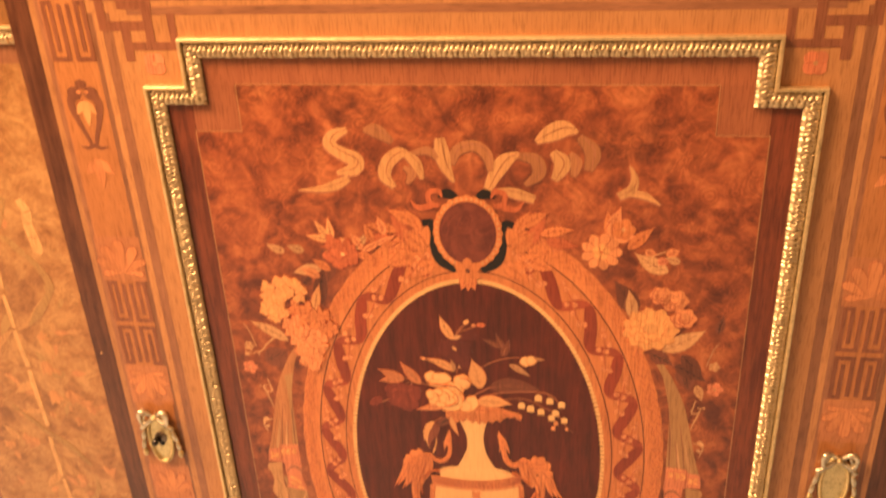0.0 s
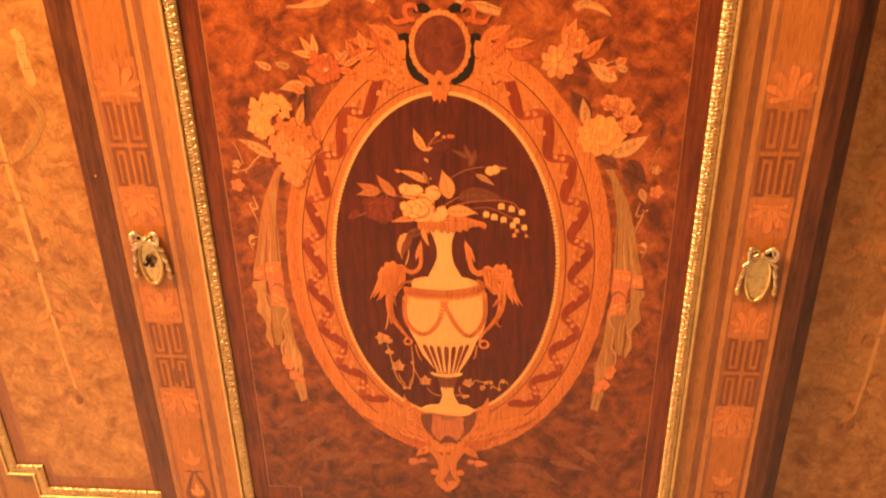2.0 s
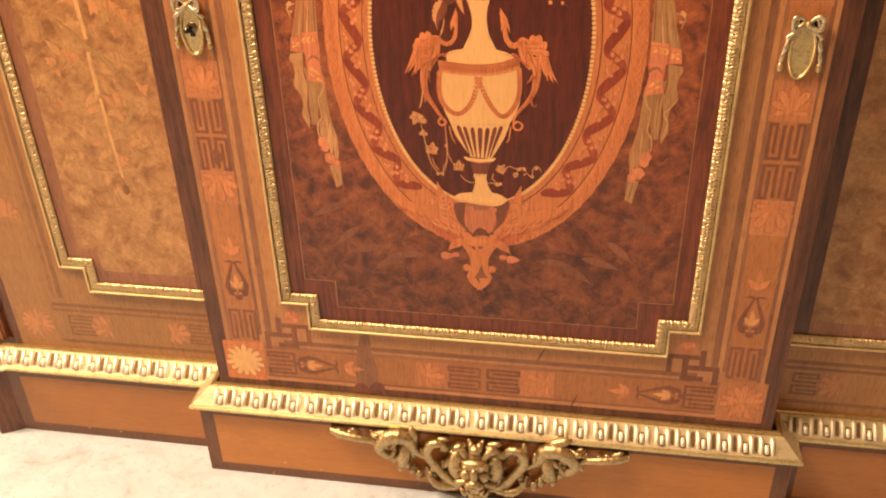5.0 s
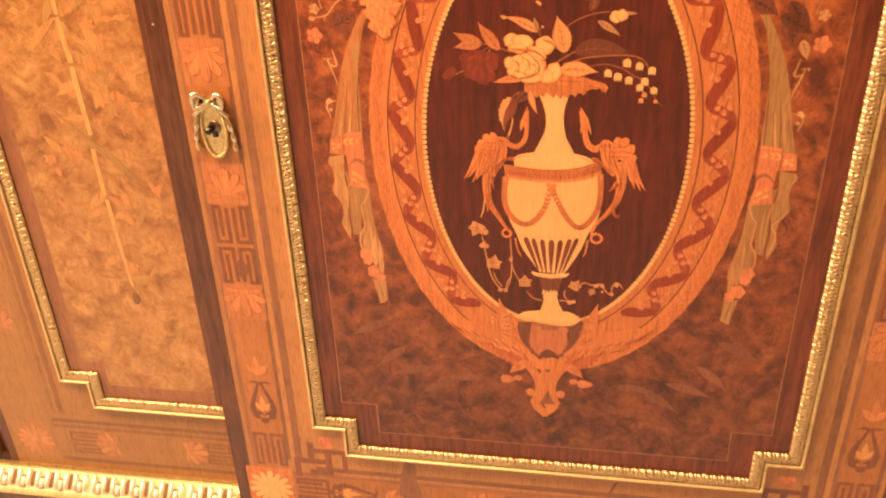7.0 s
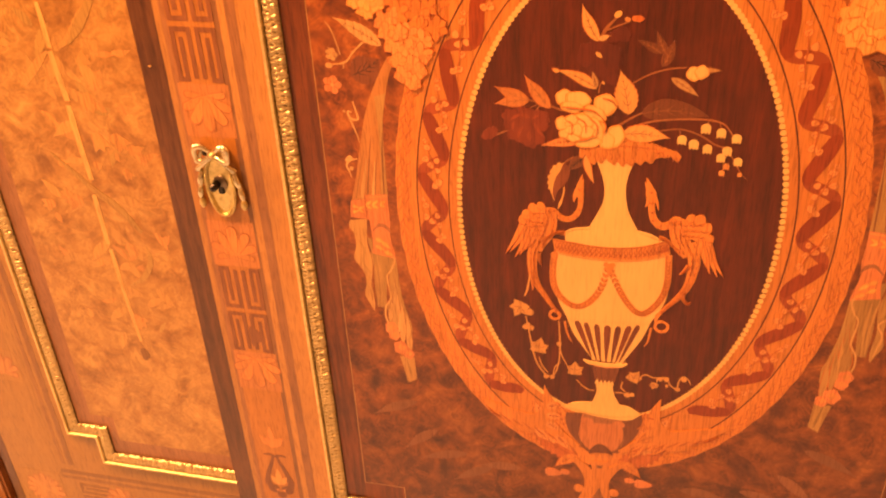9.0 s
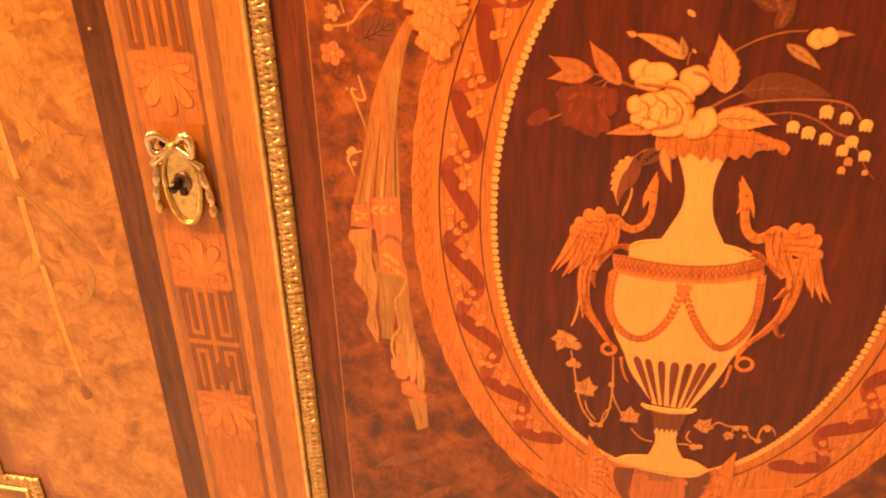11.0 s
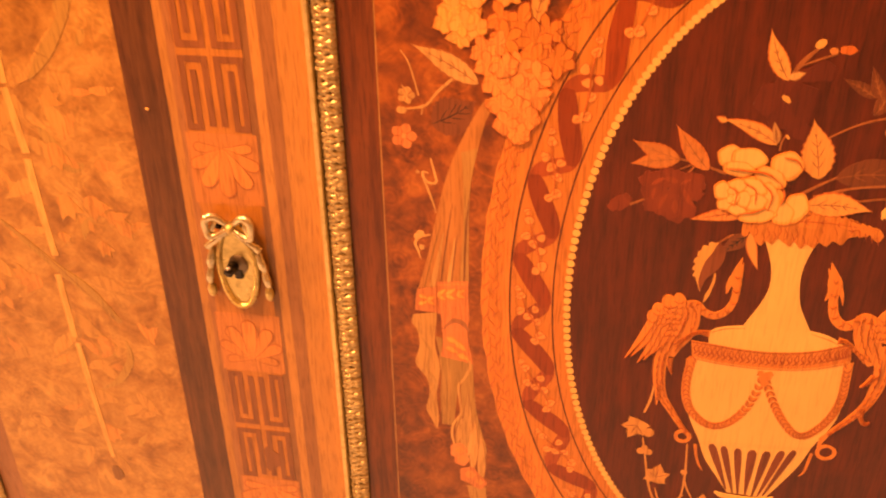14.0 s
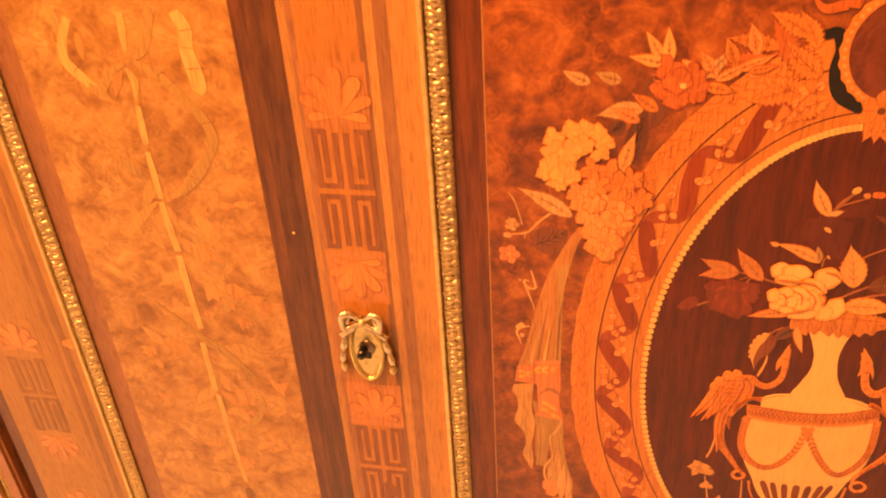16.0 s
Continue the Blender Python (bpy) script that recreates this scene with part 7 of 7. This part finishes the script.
    for line, wd, mat in (([(-426.6, 770.2), (-417.4, 777.4), (-412.5, 790.5), (-406.3, 803.3)], [3, 7, 8, 6], STAFF), ([(-392.4, 800.7), (-387.9, 790.5), (-389.4, 777.9), (-387.9, 766), (-386.3, 753.9), (-388.8, 749.4)], [7, 9, 9, 10, 10, 7], FAINT_LIGHT), ([(-427, 768.8), (-413.8, 761.9), (-403.1, 750.5), (-400.1, 747.7)], [3, 6, 7, 4], STAFF), ([(-399.6, 746.9), (-390.1, 733.8), (-384.6, 717.9), (-389.5, 705.8), (-402.4, 689), (-415.2, 674.1)], [4, 7, 7, 6, 8, 2], STAFF),
                          ([(-432.3, 768), (-443.4, 761.2), (-453.3, 749.2), (-460.3, 751.3)], [3, 5, 7, 5], STAFF), ([(-453.2, 747), (-462.5, 756.4), (-471.5, 768.6), (-469.1, 782.9), (-461.9, 796.1)], [5, 7, 7, 6, 5], FAINT_LIGHT), ([(-430.8, 669), (-415.2, 677.5), (-398.2, 697.4), (-387.6, 707.5)], [2, 5, 6, 2], FAINT), ([(-435, 667.9), (-448.7, 655.8), (-464.7, 639.5)], [2, 7, 5], FAINT), ([(-435.2, 762.9), (-439.8, 754.4), (-443.7, 745.8)], [1, 5, 1], WING_ROSE), ([(-431.8, 764.4), (-428.6, 754.7), (-431.1, 742.4)], [2, 5, 1], FAINT_LIGHT)):
        spray("spray_bow", mat, 5, line, wd, "faint inlaid bow")
    for line in ([(-392.1, 778.5), (-385.2, 777.9)], [(-392.5, 764.5), (-378.7, 765.5)], [(-391.1, 788.7), (-383, 790.2)], [(-412.5, 759.8), (-407.4, 762.7)], [(-407, 752.6), (-401, 756.4)], [(-467.7, 761.5), (-461.8, 765.9)], [(-391.4, 727.7), (-382.2, 729.5)], [(-410.4, 691.1), (-400.6, 686.6)]):
        spray("ribbon_line", WING_BAND, 5.6, line, [0.6, 0.4])

    def leaf_at(x, z, ln, w, ang, mat, layer, bend=20.0):
        a = 180 - ang if s > 0 else ang
        if layer > 3:
            Inlay().leaf(s * x, z, ln + 0.6, w + 0.8, a, -bend * s, 0.08).put("leaf_edge", STAFF, layer - 0.3, parent, "", WING)
        Inlay().leaf(s * x, z, ln, w, a, -bend * s, 0.08).put("spray_leaf", mat, layer, parent, "", WING)
    # bell flowers: a cup with three teeth each
    for (x, z), r, tilt, mat in (((-411.4, 596.6), 8, -70, WING_PINK), ((-393.7, 597), 8, -50, WING_PINK), ((-381.7, 588.1), 7, -20, WING_PINK), ((-376.8, 580.6), 5, -10, WING_ROSE), ((-392.6, 568.1), 5, -60, WING_PINK), ((-418.5, 573.5), 4, -40, WING_PINK), ((-446.3, 537.8), 8, 190, WING_ROSE), ((-452.2, 541.6), 6, 150, WING_PINK), ((-472.4, 533.1), 6, 200, WING_PINK), ((-410.4, 630), 8, -80, WING_PINK), ((-407.4, 661.6), 6, 30, WING_PINK), ((-420.3, 418.9), 8, -40, WING_ROSE), ((-407.9, 495.6), 6, -60, WING_ROSE), ((-544.5, 532.9), 5, 0, WING_PINK)):
        Inlay().disc(-s * x, z, r * 0.7, r * 0.7, 14).put("bell_cup", mat, 5, parent, "", WING)
        for d in (-40, 0, 40):
            leaf_at(-x, z, r * 1.6, r * 0.75, tilt + d, mat, 5.5, 0)
    for x, z, ln, w, ang, mat in ((428, 690, 40, 8, 230, STAFF), (426, 664, 34, 9, 225, FAINT), (430, 640, 34, 9, 320, FAINT), (426, 610, 30, 9, 200, FAINT), (430, 520, 34, 9, 310, FAINT), (426, 500, 34, 9, 215, FAINT), (430, 455, 30, 9, 330, FAINT), (428, 430, 26, 8, 210, FAINT), (400, 640, 28, 10, 110, FAINT), (455, 640, 26, 9, 80, FAINT), (462, 540, 22, 8, 120, FAINT), (404, 545, 24, 9, 330, FAINT), (392, 455, 24, 8, 300, FAINT), (436, 402, 22, 7, 240, FAINT), (422, 398, 22, 7, 300, FAINT)):
        leaf_at(x, z, ln, w, ang, mat, 4)
    rng = random.Random(11)
    for i in range(64):
        z = rng.uniform(400, 790)
        x = 422 + rng.uniform(-48, 48)
        leaf_at(x, z, rng.uniform(10, 24), rng.uniform(4, 8), rng.uniform(0, 360), (FAINT, FAINT, WING_PINK, STAFF, WING_ROSE)[i % 5], 3, rng.uniform(-60, 60))


wing_inlay(wing_left, -1)
wing_inlay(wing_right, 1)

# corner posts, canted ends and gilt corner columns beyond the wings
for s in (-1, 1):
    def X(a, b):
        return tuple(sorted((s * a, s * b)))
    # dark slab added to stand for the shade between wing and post
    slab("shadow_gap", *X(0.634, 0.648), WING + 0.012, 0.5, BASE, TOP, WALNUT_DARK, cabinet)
    slab("corner_post", *X(0.648, 0.664), WING + 0.002, 0.5, BASE, TOP, WALNUT_BROWN, cabinet, bevel=0.003)
    slab("side_return", *X(0.6, 0.668), 0.1, 0.5, 0.0, 1.1, WALNUT_DARK, cabinet)
    end = [(0.6435, 0.0185), (0.671, 0.003), (0.699, 0.018), (0.705, 0.1), (0.6435, 0.1)]
    verts = [(s * a, b, c) for c in (0.0, 0.107) for a, b in end]
    n = len(end)
    link_mesh("corner_foot", verts, [(i, (i + 1) % n, n + (i + 1) % n, n + i) for i in range(n)] + [tuple(range(n, 2 * n))], WALNUT_DARK, cabinet, "dark canted plinth foot")
    prof = [(0.028, 0.133), (0.03, 0.145), (0.024, 0.152), (0.026, 0.165), (0.02, 0.18), (0.02, TOP)]
    n = 24
    verts = [(s * 0.694 + r * (1 + (0.08 if k % 2 else 0)) * math.cos(2 * math.pi * k / n), 0.062 + r * (1 + (0.08 if k % 2 else 0)) * math.sin(2 * math.pi * k / n), z) for r, z in prof for k in range(n)]
    faces = [(i * n + k, i * n + (k + 1) % n, (i + 1) * n + (k + 1) % n, (i + 1) * n + k) for i in range(len(prof) - 1) for k in range(n)]
    link_mesh("corner_column", verts, faces, GOLD, cabinet, "fluted gilt corner column")


# ---- escutcheons ----
def escutcheon(x, z, keyed):
    X, Z = x / 1000, z / 1000
    bm = bmesh.new()
    plate = bmesh.ops.create_circle(bm, cap_ends=True, segments=28, radius=1)
    bmesh.ops.transform(bm, verts=plate["verts"], matrix=Matrix.Translation((X, -0.0022, Z + 0.0022)) @ Matrix.Rotation(radians(90), 4, "X") @ Matrix.Diagonal((0.0088, 0.0235, 1, 1)))
    ex = bmesh.ops.extrude_face_region(bm, geom=bm.faces[:])
    bmesh.ops.translate(bm, verts=[q for q in ex["geom"] if isinstance(q, bmesh.types.BMVert)], vec=(0, 0.002, 0))
    base = part("escutcheon", bm, GOLD, cabinet, "gilt bronze escutcheon with ribbon bow")
    rim = []
    for i in range(41):
        a = 2 * math.pi * i / 40
        rim.append((X + 0.0104 * math.sin(a) * (1 - 0.16 * max(math.cos(a), 0) ** 2), Z + 0.0022 + 0.0256 * math.cos(a)))
    verts, faces = [], []
    tube(verts, faces, rim, 0.0019, -0.0024, 0, 8, 1)
    link_mesh("oval_rim", verts, faces, GOLD, base, "ribbed oval rim", True)
    bm = bmesh.new()
    for i in range(68):
        f = i / 68 * 40
        (xa, za), (xb, zb) = rim[int(f)], rim[int(f) + 1]
        q = f - int(f)
        blob(bm, (xa + (xb - xa) * q, -0.0040, za + (zb - za) * q), (0.0010, 0.0009, 0.0009), 0, 6, 4)
    part("beaded_rim", bm, GOLD, base, "", True)
    for s in (-1, 1):
        def run(name, line, radii, y0, lift, label=""):
            verts, faces = [], []
            tube(verts, faces, [(X + s * a, Z + b - 0.0012) for a, b in line], radii, y0, lift, 8, 5, 0.04)
            return link_mesh(name, verts, faces, BRONZE, base, label, True)
        run("bow_loop", [(0.0006, 0.0288), (0.0040, 0.0322), (0.0074, 0.0350), (0.0108, 0.0348), (0.0126, 0.0320), (0.0124, 0.0268), (0.0112, 0.0236), (0.0084, 0.0236), (0.0040, 0.0258), (0.0006, 0.0276)], [0.0014, 0.0019, 0.0023, 0.0026, 0.0022, 0.0019, 0.0023, 0.0019, 0.0016, 0.0013], -0.0046, 0.003, "looped ribbon")
        run("bow_tail", [(0.0006, 0.0276), (0.0046, 0.0240), (0.0088, 0.0205), (0.0126, 0.0176), (0.0146, 0.0150)], [0.0014, 0.0019, 0.0018, 0.0022, 0.0029], -0.0036, 0.0016, "ribbon end")
        run("bow_fold", [(0.0070, 0.0335), (0.0088, 0.0305), (0.0098, 0.0270), (0.0094, 0.0245)], [0.0008, 0.0014, 0.0014, 0.0008], -0.0052, 0.001)
        # dark blob added behind the loop as the shade of its hollow
        bm = bmesh.new()
        blob(bm, (X + s * 0.0080, -0.0012, Z + 0.0278), (0.0040, 0.0010, 0.0042), 0, 12, 6)
        part("bow_hollow_shade", bm, STEEL, base, "dark backing that stands for shade in the loop", True)
        run("husk", [(0.0128, 0.0150), (0.0136, 0.0102), (0.0150, 0.0046), (0.0158, 0.0000)], [0.0014, 0.0022, 0.0026, 0.0013], -0.0022, 0.0012)
        run("husk", [(0.0150, 0.0035), (0.0160, -0.0015), (0.0168, -0.0062), (0.0168, -0.0100)], [0.0012, 0.0022, 0.0023, 0.0011], -0.0022, 0.0012)
        bm = bmesh.new()
        blob(bm, (X + s * 0.0166, -0.0028, Z - 0.0138), (0.0026, 0.0024, 0.0046), 0, 10, 8)
        part("tassel", bm, GOLD, base, "", True)
    bm = bmesh.new()
    blob(bm, (X, -0.0058, Z + 0.0270), (0.0026, 0.0028, 0.0026))
    part("bow_knot", bm, GOLD_BRIGHT, base, "", True)
    if keyed:
        bm = bmesh.new()
        blob(bm, (X + 0.0005, -0.0024, Z + 0.0030), (0.0058, 0.0016, 0.0062), 0, 18, 8)
        part("lock_boss", bm, DULL_STEEL, base, "grey worn lock boss", True)
        bm = bmesh.new()
        box_bm(bm, X - 0.0018, X + 0.0030, -0.0043, -0.0016, Z - 0.0052, Z + 0.0012, 0.0006)
        part("keyhole", bm, STEEL, base, "dark keyhole")
        bm = bmesh.new()
        bmesh.ops.create_cone(bm, cap_ends=True, segments=18, radius1=0.0031, radius2=0.0028, depth=0.009)
        bmesh.ops.bevel(bm, geom=[e for e in bm.edges if len(e.link_faces) == 2 and e.calc_face_angle() > 1], offset=0.0007, segments=2, affect="EDGES")
        bmesh.ops.transform(bm, verts=bm.verts[:], matrix=Matrix.Translation((X - 0.0016, -0.0076, Z + 0.0030)) @ Matrix.Rotation(radians(90), 4, "X"))
        part("lock_pin", bm, STEEL, base, "dark steel lock pin", True)
    return base


escutcheon(-287, 586, True)
escutcheon(286, 583, False)

# a little chip of white on the dark banding
bm = bmesh.new()
blob(bm, (-0.3245, -0.0005, 0.676), (0.0011, 0.0006, 0.0008), 0.5, 6, 4)
part("paint_chip", bm, CREAM, door, "tiny pale chip")


# flecks of old paint along the foot of the plinth
rng = random.Random(5)
for x0, x1, y0 in ((-0.34, 0.2, -0.0202), (-0.62, -0.37, 0.0178)):
    for i in range(9 if y0 < 0 else 5):
        bm = bmesh.new()
        r = rng.uniform(0.0006, 0.0013)
        blob(bm, (rng.uniform(x0, x1), y0, rng.uniform(0.004, 0.03)), (r * 1.5, 0.0004, r), rng.uniform(0, 3), 6, 4)
        part("paint_fleck", bm, CREAM, cabinet)


# ---- gilt mask mount on the plinth ----
def plinth_mount(x, y):
    bm = bmesh.new()
    # a lion-like mask: brow, muzzle, cheeks, chin
    for dx, dy, z, sx, sy, sz, tn in ((0, 0.009, 0.060, 0.021, 0.015, 0.028, 0), (0, 0.021, 0.076, 0.016, 0.008, 0.007, 0), (0, 0.026, 0.063, 0.0052, 0.008, 0.012, 0), (0, 0.029, 0.053, 0.0075, 0.007, 0.005, 0),
                                      (-0.0105, 0.021, 0.058, 0.0075, 0.007, 0.008, 0.2), (0.0105, 0.021, 0.058, 0.0075, 0.007, 0.008, -0.2), (-0.0085, 0.0235, 0.0735, 0.0066, 0.0055, 0.0034, 0.35), (0.0085, 0.0235, 0.0735, 0.0066, 0.0055, 0.0034, -0.35),
                                      (-0.006, 0.026, 0.0465, 0.0064, 0.006, 0.0046, -0.3), (0.006, 0.026, 0.0465, 0.0064, 0.006, 0.0046, 0.3), (0, 0.021, 0.038, 0.0085, 0.007, 0.006, 0), (0, 0.014, 0.094, 0.007, 0.008, 0.006, 0)):
        blob(bm, (x + dx, y - dy, z), (sx, sy, sz), tn, 14, 9)
    # hair and beard in locks
    for s in (-1, 1):
        for i in range(7):
            a = radians(80 - i * 25)
            blob(bm, (x + s * 0.0235 * math.cos(a), y - 0.011 - 0.002 * (i % 2), 0.061 + 0.031 * math.sin(a)), (0.0048, 0.0075, 0.0110), s * (radians(90) - a) * 0.8, 10, 7)
            blob(bm, (x + s * 0.0300 * math.cos(a), y - 0.006, 0.060 + 0.036 * math.sin(a)), (0.0036, 0.0055, 0.0085), s * (radians(90) - a) * 0.8 + 0.4 * s, 8, 6)
        for i in range(3):
            blob(bm, (x + s * (0.004 + 0.005 * i), y - 0.020, 0.034 - 0.003 * i), (0.0030, 0.0055, 0.0075), s * 0.25 * i, 8, 6)
    base = part("plinth_mount", bm, MOUNT_GILT, cabinet, "gilt bronze mask mount with acanthus scrolls", True)
    bm = bmesh.new()
    blob(bm, (x, y - 0.009, 0.026), (0.010, 0.010, 0.008), 0, 10, 6)
    blob(bm, (x, y - 0.008, 0.012), (0.012, 0.008, 0.009), 0, 10, 6)
    part("pendant", bm, MOUNT_GILT, base, "", True)
    for s in (-1, 1):
        def Q(l):
            return [(x + s * a, b) for a, b in l]
        runs = (([(0.010, 0.084), (0.022, 0.078), (0.026, 0.062), (0.022, 0.044), (0.016, 0.030)], [0.003, 0.006, 0.0065, 0.005, 0.003]),
                ([(0.010, 0.090), (0.020, 0.092), (0.030, 0.083)], [0.003, 0.005, 0.002]),
                ([(0.016, 0.020), (0.032, 0.032), (0.046, 0.052), (0.058, 0.075), (0.054, 0.092), (0.042, 0.094), (0.037, 0.084), (0.043, 0.079)], [0.004, 0.005, 0.0045, 0.0045, 0.0045, 0.004, 0.0035, 0.0025]),
                ([(0.014, 0.022), (0.040, 0.024), (0.055, 0.034), (0.062, 0.050)], [0.003, 0.0045, 0.0035, 0.002]),
                ([(0.060, 0.062), (0.076, 0.078), (0.082, 0.096), (0.098, 0.101), (0.112, 0.092), (0.118, 0.078), (0.108, 0.066), (0.100, 0.074), (0.104, 0.082)], [0.003, 0.005, 0.007, 0.0078, 0.0066, 0.005, 0.004, 0.003, 0.002]),
                ([(0.084, 0.094), (0.086, 0.076), (0.090, 0.060), (0.094, 0.044)], [0.0035, 0.006, 0.0055, 0.003]),
                ([(0.112, 0.076), (0.130, 0.088), (0.148, 0.093), (0.166, 0.0945), (0.180, 0.0945)], [0.003, 0.0035, 0.004, 0.0042, 0.0035]),
                ([(0.108, 0.100), (0.122, 0.098), (0.130, 0.1)], [0.003, 0.003, 0.001]))
        for pts, rad in runs:
            verts, faces = [], []
            tube(verts, faces, Q(pts), [r * 1.3 for r in rad], y - 0.004, 0.008, 9, 8, 0.07)
            link_mesh("acanthus_scroll", verts, faces, MOUNT_GILT, base, "", True)
            bm = bmesh.new()
            line = spline([(*p, r) for p, r in zip(Q(pts), rad)], 1)
            for i in range(1, len(line) - 1):
                dx, dz = line[i + 1][0] - line[i - 1][0], line[i + 1][1] - line[i - 1][1]
                ang = math.atan2(dz, dx)
                w = 1 if i % 2 else -1
                r = line[i][2]
                blob(bm, (line[i][0] - w * math.sin(ang) * r * 1.3, y - 0.007, line[i][1] + w * math.cos(ang) * r * 1.3), (r * 2.0, r * 0.9, r * 0.8), -ang - w * 0.5, 9, 6)
            part("acanthus_lobe", bm, MOUNT_GILT, base, "", True)["kind"] = "stuff"
        bm = bmesh.new()
        rng = random.Random(3)
        for cx, cz, n, sp in ((0.094, 0.052, 8, 0.010), (0.080, 0.046, 5, 0.008), (0.062, 0.040, 5, 0.009), (0.150, 0.0935, 6, 0.003), (0.168, 0.095, 5, 0.003), (0.045, 0.028, 4, 0.007)):
            for i in range(n):
                r = rng.uniform(0.0030, 0.0054)
                blob(bm, (x + s * (cx + rng.uniform(-sp, sp) * (1.6 if cx > 0.14 else 1)), y - 0.004 - rng.uniform(0, 0.006), cz + rng.uniform(-sp, sp) * (0.4 if cx > 0.14 else 1)), (r, r, r), 0, 7, 5)
        part("flower_relief", bm, MOUNT_GILT, base, "bronze flower relief", True)["kind"] = "stuff"


plinth_mount(-0.006, -0.0205)
